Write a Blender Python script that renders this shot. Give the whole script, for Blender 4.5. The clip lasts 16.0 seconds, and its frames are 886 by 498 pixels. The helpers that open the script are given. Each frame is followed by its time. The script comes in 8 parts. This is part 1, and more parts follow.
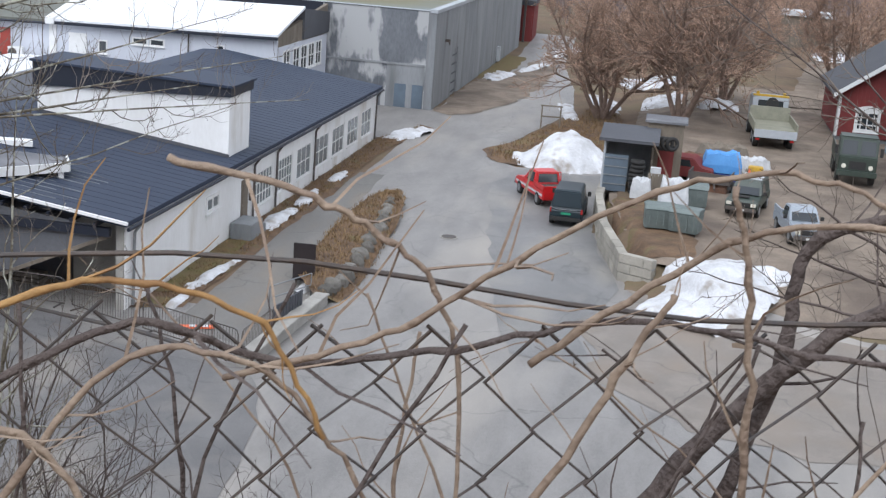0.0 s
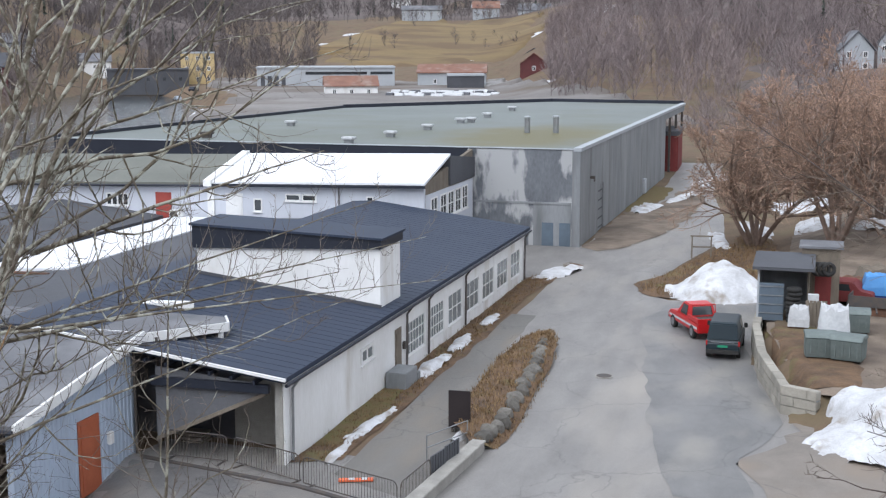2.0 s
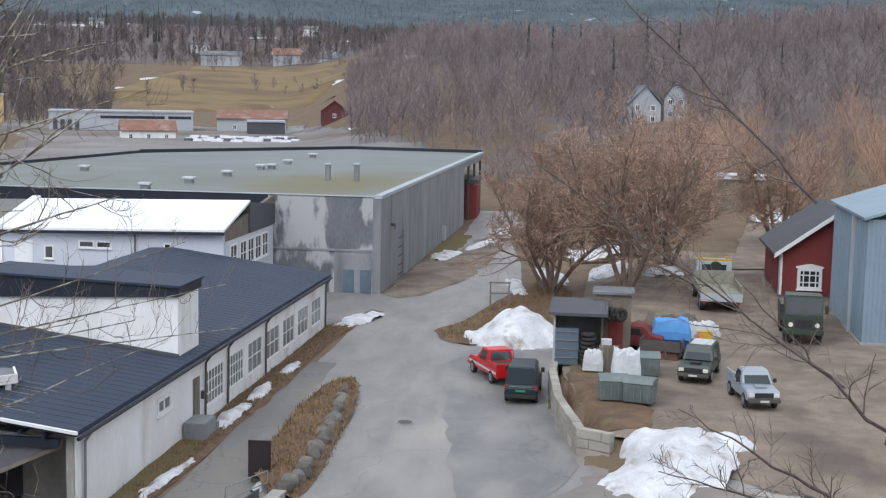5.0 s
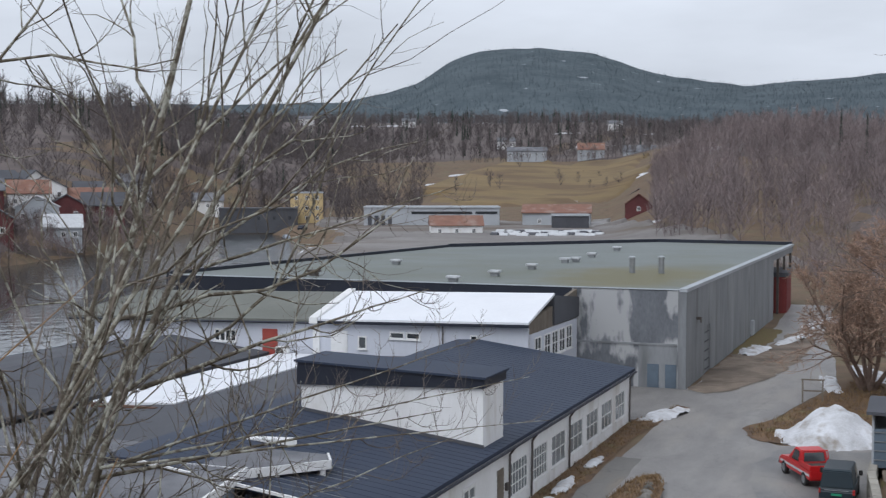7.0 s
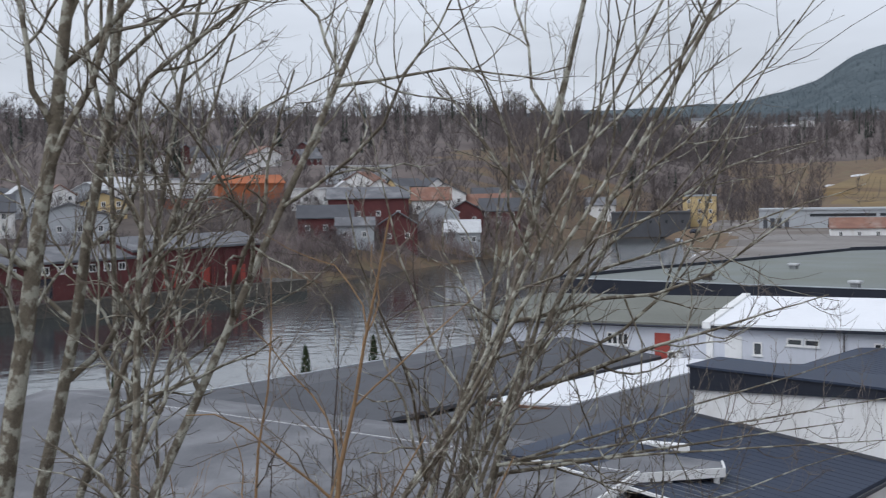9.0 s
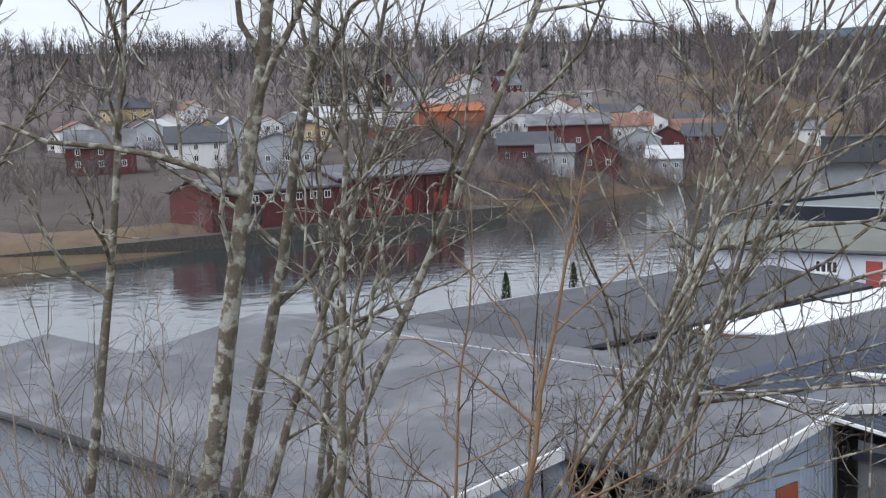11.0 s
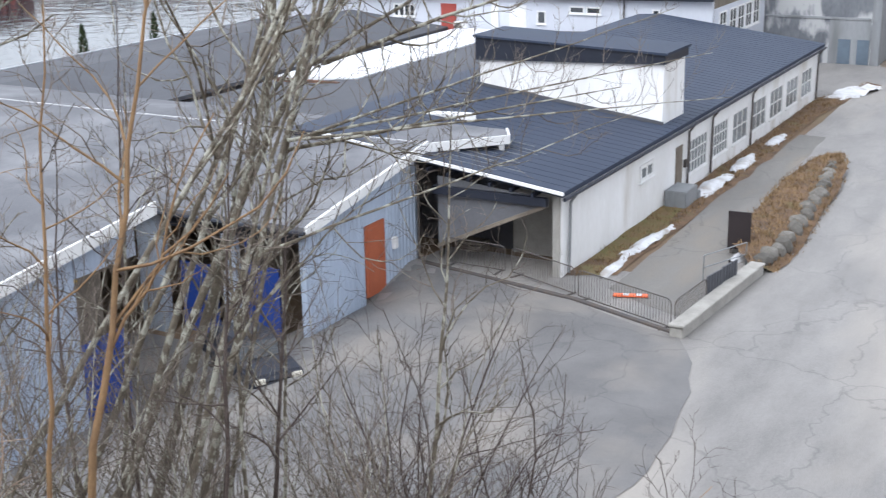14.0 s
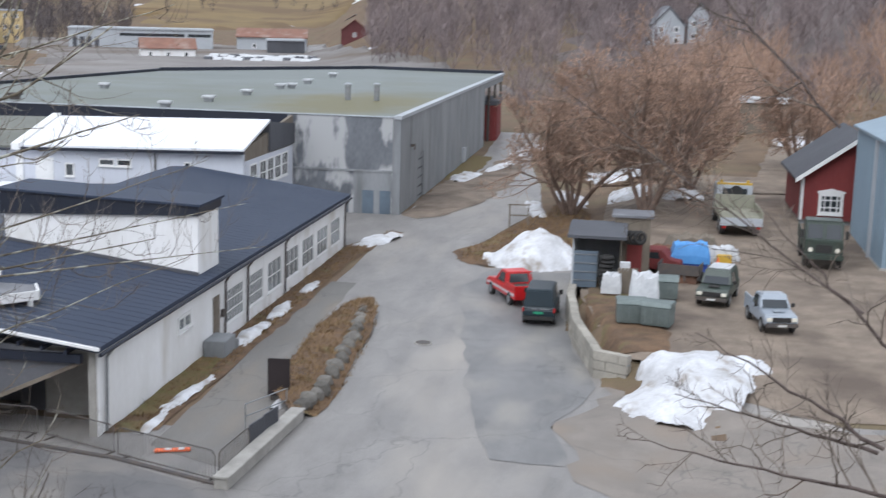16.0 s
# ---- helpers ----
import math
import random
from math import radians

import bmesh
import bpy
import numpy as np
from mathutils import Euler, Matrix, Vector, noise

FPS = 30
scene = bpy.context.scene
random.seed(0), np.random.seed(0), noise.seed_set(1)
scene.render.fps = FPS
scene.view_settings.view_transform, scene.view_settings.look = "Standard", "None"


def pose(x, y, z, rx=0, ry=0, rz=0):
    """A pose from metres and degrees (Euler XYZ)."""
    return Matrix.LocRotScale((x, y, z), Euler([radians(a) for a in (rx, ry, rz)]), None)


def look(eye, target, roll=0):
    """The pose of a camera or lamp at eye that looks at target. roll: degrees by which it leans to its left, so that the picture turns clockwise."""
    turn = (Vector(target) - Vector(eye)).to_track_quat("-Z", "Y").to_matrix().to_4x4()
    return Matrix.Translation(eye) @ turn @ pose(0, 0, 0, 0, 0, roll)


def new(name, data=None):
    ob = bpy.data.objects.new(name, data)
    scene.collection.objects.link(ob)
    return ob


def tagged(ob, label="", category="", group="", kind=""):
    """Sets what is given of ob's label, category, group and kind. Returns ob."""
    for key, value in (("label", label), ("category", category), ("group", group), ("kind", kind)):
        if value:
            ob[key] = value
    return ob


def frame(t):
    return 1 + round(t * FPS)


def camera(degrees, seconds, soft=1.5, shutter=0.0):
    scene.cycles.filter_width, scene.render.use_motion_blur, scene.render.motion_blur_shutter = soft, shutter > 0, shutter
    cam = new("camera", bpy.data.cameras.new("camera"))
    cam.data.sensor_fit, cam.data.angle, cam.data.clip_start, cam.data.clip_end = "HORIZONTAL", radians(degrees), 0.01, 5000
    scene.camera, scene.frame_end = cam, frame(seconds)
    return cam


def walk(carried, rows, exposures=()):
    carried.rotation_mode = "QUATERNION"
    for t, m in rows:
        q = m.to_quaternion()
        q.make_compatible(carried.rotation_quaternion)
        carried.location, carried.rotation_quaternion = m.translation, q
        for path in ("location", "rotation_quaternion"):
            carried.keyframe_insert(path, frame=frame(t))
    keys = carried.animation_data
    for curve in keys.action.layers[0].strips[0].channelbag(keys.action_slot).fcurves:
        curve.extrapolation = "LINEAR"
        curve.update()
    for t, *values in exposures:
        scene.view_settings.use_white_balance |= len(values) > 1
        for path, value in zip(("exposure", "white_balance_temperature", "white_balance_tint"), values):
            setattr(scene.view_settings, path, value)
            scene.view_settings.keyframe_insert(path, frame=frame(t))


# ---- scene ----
FOV = 37.78
# seconds, eye height, turn to the left of +y, tilt, roll
PATH = [
    (0, 14.650, 9.42, -14.94, 4.38),
    (0.5, 14.765, 11.35, -13.94, 4.47),
    (1, 15.000, 13.81, -15.62, 2.25),
    (1.5, 15.000, 17.67, -10.17, 0.50),
    (2, 15.000, 16.60, -9.21, -0.09),
    (2.5, 15.000, 15.12, -8.67, -0.19),
    (3, 15.000, 12.74, -8.51, -0.18),
    (3.2, 15.000, 11.50, -8.34, -0.05),
    (4.2, 15.000, 8.20, -7.60, 0.75),
    (5.3, 15.000, 7.73, -6.64, 1.12),
    (5.5, 15.000, 9.54, -6.25, 0.90),
    (6, 15.000, 14.13, -4.95, 0.35),
    (6.5, 15.000, 18.00, -3.66, -0.02),
    (7, 15.000, 21.21, -3.06, -0.00),
    (7.5, 15.000, 25.27, -2.92, -0.18),
    (8, 15.000, 29.87, -2.95, -0.38),
    (8.5, 15.000, 34.30, -2.85, -0.76),
    (9, 15.000, 38.45, -2.74, -0.98),
    (9.2, 15.000, 40.16, -2.68, -1.02),
    (10.2, 15.000, 46.80, -3.90, -1.50),
    (11.3, 15.000, 47.25, -7.25, -2.19),
    (11.5, 15.000, 46.63, -8.72, -2.43),
    (12, 15.000, 44.45, -12.40, -2.67),
    (12.5, 15.000, 41.91, -15.08, -2.56),
    (13, 15.000, 38.72, -16.00, -2.17),
    (13.5, 15.000, 34.56, -16.84, -1.58),
    (14, 15.000, 29.31, -17.26, -1.13),
    (14.5, 15.000, 24.21, -17.36, -0.41),
    (15, 15.000, 19.73, -16.36, -0.17),
    (15.5, 15.000, 15.40, -13.86, 0.38),
    (16, 15.000, 8.52, -10.55, 1.53),
]


def aim(t, z, turn, tilt, roll):
    # a short step to the side while the camera is lifted over the fence
    eye = Vector((min(0.12, 0.17 * t if t < 0.6 else 0.05 + 0.07 * t), 0.0, z))
    a, b = radians(turn), radians(tilt)
    way = Vector((-math.sin(a) * math.cos(b), math.cos(a) * math.cos(b), math.sin(b)))
    return look(eye, eye + way, roll)


cam = camera(FOV, 16.0, 1.2, 0.2)
walk(cam, [(t, aim(t, z, a, b, c)) for t, z, a, b, c in PATH],
     [(t, e, 6050, 10) for t, e in ((0.0, 0.55), (1.0, 0.6), (3.2, 0.45), (5.5, 0.32), (6.5, -0.05), (9.2, -0.05), (11.3, 0.6), (12.0, 1.1), (12.7, 1.1), (14.5, 0.85), (16.0, 0.5))])

# ---- light: an overcast sky ----
world = bpy.data.worlds.new("overcast_sky")
scene.world = world
world.use_nodes = True
wn = world.node_tree
wn.nodes.clear()
w_out = wn.nodes.new("ShaderNodeOutputWorld")
w_bg = wn.nodes.new("ShaderNodeBackground")
w_sky = wn.nodes.new("ShaderNodeTexSky")
w_sky.sky_type, w_sky.sun_disc = "NISHITA", False
w_sky.sun_elevation, w_sky.sun_rotation = radians(38), radians(150)
w_sky.air_density, w_sky.dust_density, w_sky.ozone_density = 1.0, 4.0, 1.0
w_hue = wn.nodes.new("ShaderNodeHueSaturation")
w_hue.inputs["Saturation"].default_value = 0.16
w_tc = wn.nodes.new("ShaderNodeTexCoord")
w_map = wn.nodes.new("ShaderNodeMapping")
w_map.inputs["Scale"].default_value = (1.6, 1.6, 7.0)
w_noise = wn.nodes.new("ShaderNodeTexNoise")
w_noise.inputs["Scale"].default_value, w_noise.inputs["Detail"].default_value = 2.2, 6.0
w_ramp = wn.nodes.new("ShaderNodeMapRange")
w_ramp.inputs["To Min"].default_value, w_ramp.inputs["To Max"].default_value = 0.66, 1.32
w_mix = wn.nodes.new("ShaderNodeMix")
w_mix.data_type, w_mix.blend_type = "RGBA", "MULTIPLY"
w_mix.inputs["Factor"].default_value = 1.0
# cloud cover evens the sky out
w_flat = wn.nodes.new("ShaderNodeMix")
w_flat.data_type = "RGBA"
w_flat.inputs["Factor"].default_value = 0.72
w_flat.inputs["B"].default_value = (6.6, 6.85, 7.3, 1)
w_bg.inputs["Strength"].default_value = 0.125
for a, b in ((w_tc.outputs["Generated"], w_map.inputs["Vector"]), (w_map.outputs["Vector"], w_noise.inputs["Vector"]),
             (w_noise.outputs["Fac"], w_ramp.inputs["Value"]), (w_sky.outputs["Color"], w_hue.inputs["Color"]),
             (w_hue.outputs["Color"], w_flat.inputs["A"]), (w_flat.outputs["Result"], w_mix.inputs["A"]),
             (w_ramp.outputs["Result"], w_mix.inputs["B"]), (w_mix.outputs["Result"], w_bg.inputs["Color"]),
             (w_bg.outputs["Background"], w_out.inputs["Surface"])):
    wn.links.new(a, b)
sun_data = bpy.data.lights.new("sun", "SUN")
sun_data.energy, sun_data.angle, sun_data.color = 1.5, radians(50), (1.0, 0.985, 0.97)
sun = new("sun", sun_data)
sun.matrix_world = look((0, 0, 60), (22, 40, 0))


# ---- materials ----
def mat(name, col, col2=None, rough=0.8, scale=3.0, fine=40.0, amount=1.0, bump=0.15, bscale=25.0, metal=0.0, stretch=(1, 1, 1), spec=0.4, island=0.0, objrand=0.0,
        dirt=None, dirt_scale=0.6, dirt_at=(0.5, 0.68), cracks=0.0):
    """A weathered surface: two colours mixed by coarse and fine noise, stains of a third, and a fine relief."""
    m = bpy.data.materials.new(name)
    m.use_nodes = True
    nt = m.node_tree
    n, l = nt.nodes, nt.links
    b = n["Principled BSDF"]
    col2 = col2 or tuple(c * 0.75 for c in col)
    tc = n.new("ShaderNodeNewGeometry")
    mp = n.new("ShaderNodeMapping")
    mp.inputs["Scale"].default_value = stretch
    l.new(tc.outputs["Position"], mp.inputs["Vector"])
    big, small = n.new("ShaderNodeTexNoise"), n.new("ShaderNodeTexNoise")
    for q, s in ((big, scale), (small, fine)):
        q.inputs["Scale"].default_value, q.inputs["Detail"].default_value = s, 5.0
        q.inputs["Roughness"].default_value = 0.62
        l.new(mp.outputs["Vector"], q.inputs["Vector"])
    add = n.new("ShaderNodeMath")
    add.operation = "MULTIPLY_ADD"
    l.new(small.outputs["Fac"], add.inputs[0])
    add.inputs[1].default_value = 0.45
    l.new(big.outputs["Fac"], add.inputs[2])
    rg = n.new("ShaderNodeMapRange")
    rg.inputs["From Min"].default_value, rg.inputs["From Max"].default_value = 0.52, 0.92
    rg.inputs["To Max"].default_value = amount
    l.new(add.outputs[0], rg.inputs["Value"])
    mx = n.new("ShaderNodeMix")
    mx.data_type = "RGBA"
    mx.inputs["A"].default_value, mx.inputs["B"].default_value = (*col, 1), (*col2, 1)
    l.new(rg.outputs["Result"], mx.inputs["Factor"])
    out = mx.outputs["Result"]
    if dirt:
        dn = n.new("ShaderNodeTexNoise")
        dn.inputs["Scale"].default_value, dn.inputs["Detail"].default_value = dirt_scale, 7.0
        l.new(mp.outputs["Vector"], dn.inputs["Vector"])
        dr = n.new("ShaderNodeMapRange")
        dr.inputs["From Min"].default_value, dr.inputs["From Max"].default_value = dirt_at
        l.new(dn.outputs["Fac"], dr.inputs["Value"])
        dm = n.new("ShaderNodeMix")
        dm.data_type = "RGBA"
        dm.inputs["B"].default_value = (*dirt, 1)
        l.new(out, dm.inputs["A"])
        l.new(dr.outputs["Result"], dm.inputs["Factor"])
        out = dm.outputs["Result"]
    if cracks:
        cv, cr = n.new("ShaderNodeTexVoronoi"), n.new("ShaderNodeMapRange")
        cw = n.new("ShaderNodeTexNoise")
        cw.inputs["Scale"].default_value, cw.inputs["Detail"].default_value = 0.7, 4.0
        ca = n.new("ShaderNodeMix")
        ca.data_type, ca.blend_type = "RGBA", "LINEAR_LIGHT"
        ca.inputs["Factor"].default_value = 0.9
        l.new(tc.outputs["Position"], cw.inputs["Vector"])
        l.new(tc.outputs["Position"], ca.inputs["A"])
        l.new(cw.outputs["Color"], ca.inputs["B"])
        cv.feature = "DISTANCE_TO_EDGE"
        cv.inputs["Scale"].default_value = 0.16
        l.new(ca.outputs["Result"], cv.inputs["Vector"])
        cr.inputs["From Min"].default_value, cr.inputs["From Max"].default_value = 0.0, 0.008
        cr.inputs["To Min"].default_value, cr.inputs["To Max"].default_value = cracks, 0.0
        l.new(cv.outputs["Distance"], cr.inputs["Value"])
        cm = n.new("ShaderNodeMix")
        cm.data_type = "RGBA"
        cm.inputs["B"].default_value = (0.05, 0.05, 0.052, 1)
        l.new(out, cm.inputs["A"])
        l.new(cr.outputs["Result"], cm.inputs["Factor"])
        out = cm.outputs["Result"]
    if island or objrand:
        src = tc.outputs["Random Per Island"]
        if objrand:
            src = n.new("ShaderNodeObjectInfo").outputs["Random"]
        hr = n.new("ShaderNodeMapRange")
        k = island or objrand
        hr.inputs["To Min"].default_value, hr.inputs["To Max"].default_value = 1 - k, 1 + k
        l.new(src, hr.inputs["Value"])
        hv = n.new("ShaderNodeHueSaturation")
        l.new(out, hv.inputs["Color"])
        l.new(hr.outputs["Result"], hv.inputs["Value"])
        out = hv.outputs["Color"]
    l.new(out, b.inputs["Base Color"])
    b.inputs["Roughness"].default_value, b.inputs["Metallic"].default_value = rough, metal
    b.inputs["Specular IOR Level"].default_value = spec
    if bump:
        bn = n.new("ShaderNodeTexNoise")
        bn.inputs["Scale"].default_value, bn.inputs["Detail"].default_value = bscale, 4.0
        l.new(mp.outputs["Vector"], bn.inputs["Vector"])
        bp = n.new("ShaderNodeBump")
        bp.inputs["Strength"].default_value, bp.inputs["Distance"].default_value = bump, 0.05
        l.new(bn.outputs["Fac"], bp.inputs["Height"])
        l.new(bp.outputs["Normal"], b.inputs["Normal"])
    return m


M = {}
M["soil"] = mat("dry_grass_ground", (0.175, 0.12, 0.075), (0.10, 0.07, 0.048), 0.95, 0.35, 9, 1.0, 0.6, 6, dirt=(0.135, 0.11, 0.065), dirt_scale=0.12)
M["asphalt"] = mat("worn_wet_asphalt", (0.244, 0.231, 0.22), (0.156, 0.148, 0.142), 0.5, 0.7, 22, 1.0, 0.35, 40, dirt=(0.295, 0.27, 0.242), dirt_scale=0.22, spec=0.5, stretch=(1, 0.3, 1), cracks=0.38)
M["lane"] = mat("lane_asphalt", (0.185, 0.175, 0.162), (0.125, 0.12, 0.115), 0.75, 0.6, 18, 1.0, 0.25, 60, dirt=(0.225, 0.195, 0.16), dirt_scale=0.3, stretch=(1, 0.35, 1), cracks=0.4)
M["patch"] = mat("asphalt_patch", (0.205, 0.20, 0.196), (0.132, 0.13, 0.13), 0.5, 0.5, 18, 1.0, 0.3, 60, dirt=(0.25, 0.235, 0.215), dirt_scale=0.35, stretch=(1, 0.5, 1), cracks=0.4)
M["yard"] = mat("dark_yard_asphalt", (0.165, 0.16, 0.158), (0.105, 0.102, 0.103), 0.6, 0.4, 16, 1.0, 0.35, 40, dirt=(0.205, 0.188, 0.17), dirt_scale=0.3, dirt_at=(0.46, 0.66), cracks=0.42)
M["gravel"] = mat("gravel_yard", (0.255, 0.205, 0.16), (0.145, 0.115, 0.09), 0.9, 0.7, 12, 1.0, 0.6, 18, dirt=(0.11, 0.085, 0.068), dirt_scale=0.28, dirt_at=(0.48, 0.66))
M["strewn"] = mat("sand_strewn_asphalt", (0.242, 0.213, 0.186), (0.165, 0.146, 0.13), 0.7, 0.6, 18, 1.0, 0.4, 30, dirt=(0.23, 0.19, 0.155), dirt_scale=0.3, cracks=0.4)
M["verge"] = mat("withered_grass", (0.175, 0.108, 0.062), (0.075, 0.05, 0.034), 0.95, 1.1, 18, 1.0, 0.9, 14, dirt=(0.14, 0.125, 0.055), dirt_scale=0.5, dirt_at=(0.56, 0.7))
M["moss"] = mat("moss", (0.125, 0.115, 0.04), (0.15, 0.095, 0.05), 0.95, 1.5, 18, 1.0, 0.6, 20)
M["snow"] = mat("old_snow", (0.66, 0.67, 0.70), (0.42, 0.42, 0.43), 0.7, 0.9, 12, 1.0, 0.8, 6, dirt=(0.27, 0.235, 0.20), dirt_scale=1.1, dirt_at=(0.54, 0.72))
M["roofsnow"] = mat("roof_snow", (0.74, 0.75, 0.78), (0.66, 0.67, 0.7), 0.6, 0.3, 4, 0.7, 0.2, 3)
M["white_wall"] = mat("white_plaster", (0.77, 0.77, 0.775), (0.66, 0.655, 0.645), 0.85, 0.6, 8, 1.0, 0.2, 20, stretch=(1, 1, 0.3), dirt=(0.42, 0.375, 0.31), dirt_scale=0.7, dirt_at=(0.57, 0.82))
M["white_clad"] = mat("pale_cladding", (0.56, 0.58, 0.64), (0.48, 0.50, 0.55), 0.7, 0.4, 6, 0.8, 0.1, 20, stretch=(1, 1, 0.3))
M["white_paint"] = mat("white_paint", (0.74, 0.74, 0.74), (0.62, 0.62, 0.61), 0.6, 2, 20, 0.8, 0.05)
M["dark_roof"] = mat("dark_steel_roof", (0.026, 0.036, 0.062), (0.036, 0.047, 0.075), 0.62, 0.25, 6, 1.0, 0.05, 8, spec=0.3)
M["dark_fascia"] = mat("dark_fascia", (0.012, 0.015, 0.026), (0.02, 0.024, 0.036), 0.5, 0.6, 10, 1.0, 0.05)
M["felt"] = mat("grey_roofing_felt", (0.145, 0.147, 0.16), (0.105, 0.107, 0.118), 0.8, 0.4, 9, 1.0, 0.3, 18, dirt=(0.20, 0.203, 0.215), dirt_scale=0.3)
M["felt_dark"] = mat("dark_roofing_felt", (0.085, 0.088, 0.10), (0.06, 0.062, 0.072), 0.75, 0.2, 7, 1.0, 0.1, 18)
M["green_felt"] = mat("mossy_roofing", (0.17, 0.175, 0.155), (0.125, 0.13, 0.115), 0.85, 0.2, 7, 1.0, 0.1, 18)
M["big_roof"] = mat("mossy_flat_roof", (0.165, 0.182, 0.175), (0.125, 0.142, 0.132), 0.55, 0.09, 4, 1.0, 0.1, 10, dirt=(0.12, 0.13, 0.10), dirt_scale=0.06, dirt_at=(0.5, 0.66))
def growth(m, centre, size, colour):
    """A soft, ragged patch of another colour about one place of a surface."""
    nt = m.node_tree
    n, l = nt.nodes, nt.links
    base = n["Principled BSDF"].inputs["Base Color"]
    src = base.links[0].from_socket
    geo, mp, ln = n.new("ShaderNodeNewGeometry"), n.new("ShaderNodeMapping"), n.new("ShaderNodeVectorMath")
    mp.vector_type = "TEXTURE"
    mp.inputs["Location"].default_value, mp.inputs["Scale"].default_value = centre, size
    ln.operation = "LENGTH"
    nz, add, rg, mx = n.new("ShaderNodeTexNoise"), n.new("ShaderNodeMath"), n.new("ShaderNodeMapRange"), n.new("ShaderNodeMix")
    nz.inputs["Scale"].default_value, nz.inputs["Detail"].default_value = 0.35, 8.0
    add.operation = "MULTIPLY_ADD"
    add.inputs[1].default_value = 1.1
    rg.inputs["From Min"].default_value, rg.inputs["From Max"].default_value = 1.75, 1.15
    mx.data_type = "RGBA"
    mx.inputs["B"].default_value = (*colour, 1)
    l.new(geo.outputs["Position"], mp.inputs["Vector"])
    l.new(mp.outputs["Vector"], ln.inputs[0])
    l.new(geo.outputs["Position"], nz.inputs["Vector"])
    l.new(nz.outputs["Fac"], add.inputs[0])
    l.new(ln.outputs["Value"], add.inputs[2])
    l.new(add.outputs[0], rg.inputs["Value"])
    l.new(rg.outputs["Result"], mx.inputs["Factor"])
    l.new(src, mx.inputs["A"])
    l.new(mx.outputs["Result"], base)


growth(M["big_roof"], (-23.5, 104.0, 7.0), (7.0, 13.0, 5.0), (0.125, 0.112, 0.05))
M["concrete"] = mat("weathered_concrete", (0.185, 0.195, 0.212), (0.085, 0.092, 0.105), 0.85, 0.32, 6, 1.0, 0.15, 14, stretch=(1, 1, 0.4), dirt=(0.36, 0.365, 0.37), dirt_scale=0.45, dirt_at=(0.53, 0.57))
M["concrete_side"] = mat("grey_concrete_wall", (0.265, 0.275, 0.285), (0.175, 0.184, 0.195), 0.85, 0.5, 9, 1.0, 0.2, 14, stretch=(1, 1, 0.2), dirt=(0.15, 0.155, 0.16), dirt_scale=0.7, dirt_at=(0.52, 0.70))
M["kerb"] = mat("concrete_kerb", (0.36, 0.345, 0.32), (0.25, 0.24, 0.22), 0.9, 1.5, 20, 1.0, 0.3, 25)
M["stone"] = mat("rough_stone", (0.165, 0.155, 0.138), (0.08, 0.074, 0.067), 0.9, 2, 20, 1.0, 0.6, 8, objrand=0.3)
M["block"] = mat("concrete_block", (0.36, 0.335, 0.29), (0.25, 0.235, 0.205), 0.9, 1.2, 16, 1.0, 0.35, 14, objrand=0.12)
M["blue_clad"] = mat("pale_blue_corrugated_steel", (0.40, 0.465, 0.57), (0.32, 0.37, 0.46), 0.55, 0.5, 8, 1.0, 0.05, stretch=(1, 1, 0.3), dirt=(0.27, 0.29, 0.33), dirt_scale=0.6, dirt_at=(0.52, 0.75))
M["grey_clad"] = mat("grey_blue_cladding", (0.345, 0.39, 0.465), (0.285, 0.325, 0.39), 0.6, 0.5, 8, 1.0, 0.05, stretch=(1, 1, 0.3), dirt=(0.24, 0.26, 0.30), dirt_scale=0.4)
M["orange"] = mat("orange_brown_paint", (0.40, 0.115, 0.055), (0.31, 0.085, 0.04), 0.6, 1.2, 14, 1.0, 0.08)
M["red_door"] = mat("red_paint", (0.36, 0.07, 0.052), (0.29, 0.055, 0.045), 0.6, 1.2, 14, 1.0, 0.05)
M["falu"] = mat("red_boards", (0.21, 0.042, 0.04), (0.14, 0.03, 0.03), 0.85, 0.5, 9, 1.0, 0.15, stretch=(1, 1, 0.25))
M["wood"] = mat("weathered_wood", (0.20, 0.17, 0.135), (0.12, 0.10, 0.08), 0.85, 1.2, 14, 1.0, 0.2, stretch=(1, 1, 0.3))
M["black"] = mat("dark_panel", (0.014, 0.010, 0.011), (0.024, 0.017, 0.018), 0.7, 1, 12, 1.0, 0.05)
M["steel"] = mat("galvanised_steel", (0.30, 0.31, 0.32), (0.22, 0.23, 0.24), 0.5, 2, 20, 1.0, 0.05, metal=0.6)
M["iron"] = mat("dark_iron", (0.06, 0.06, 0.065), (0.10, 0.08, 0.065), 0.7, 3, 20, 1.0, 0.05)
M["rubber"] = mat("tyre_rubber", (0.02, 0.02, 0.021), (0.035, 0.033, 0.031), 0.85, 5, 30, 1.0, 0.1)
M["rust"] = mat("rusty_steel", (0.20, 0.10, 0.06), (0.10, 0.06, 0.045), 0.8, 2, 14, 1.0, 0.2)
M["carred"] = mat("red_car_paint", (0.50, 0.014, 0.016), (0.40, 0.012, 0.014), 0.3, 1, 9, 1.0, 0.0, spec=0.6)
M["cargreen"] = mat("dark_green_car_paint", (0.014, 0.024, 0.032), (0.018, 0.03, 0.038), 0.4, 1, 9, 1.0, 0.0, spec=0.4)
M["carsilver"] = mat("silver_grey_car_paint", (0.30, 0.335, 0.38), (0.25, 0.28, 0.32), 0.35, 1, 9, 1.0, 0.0, spec=0.6)
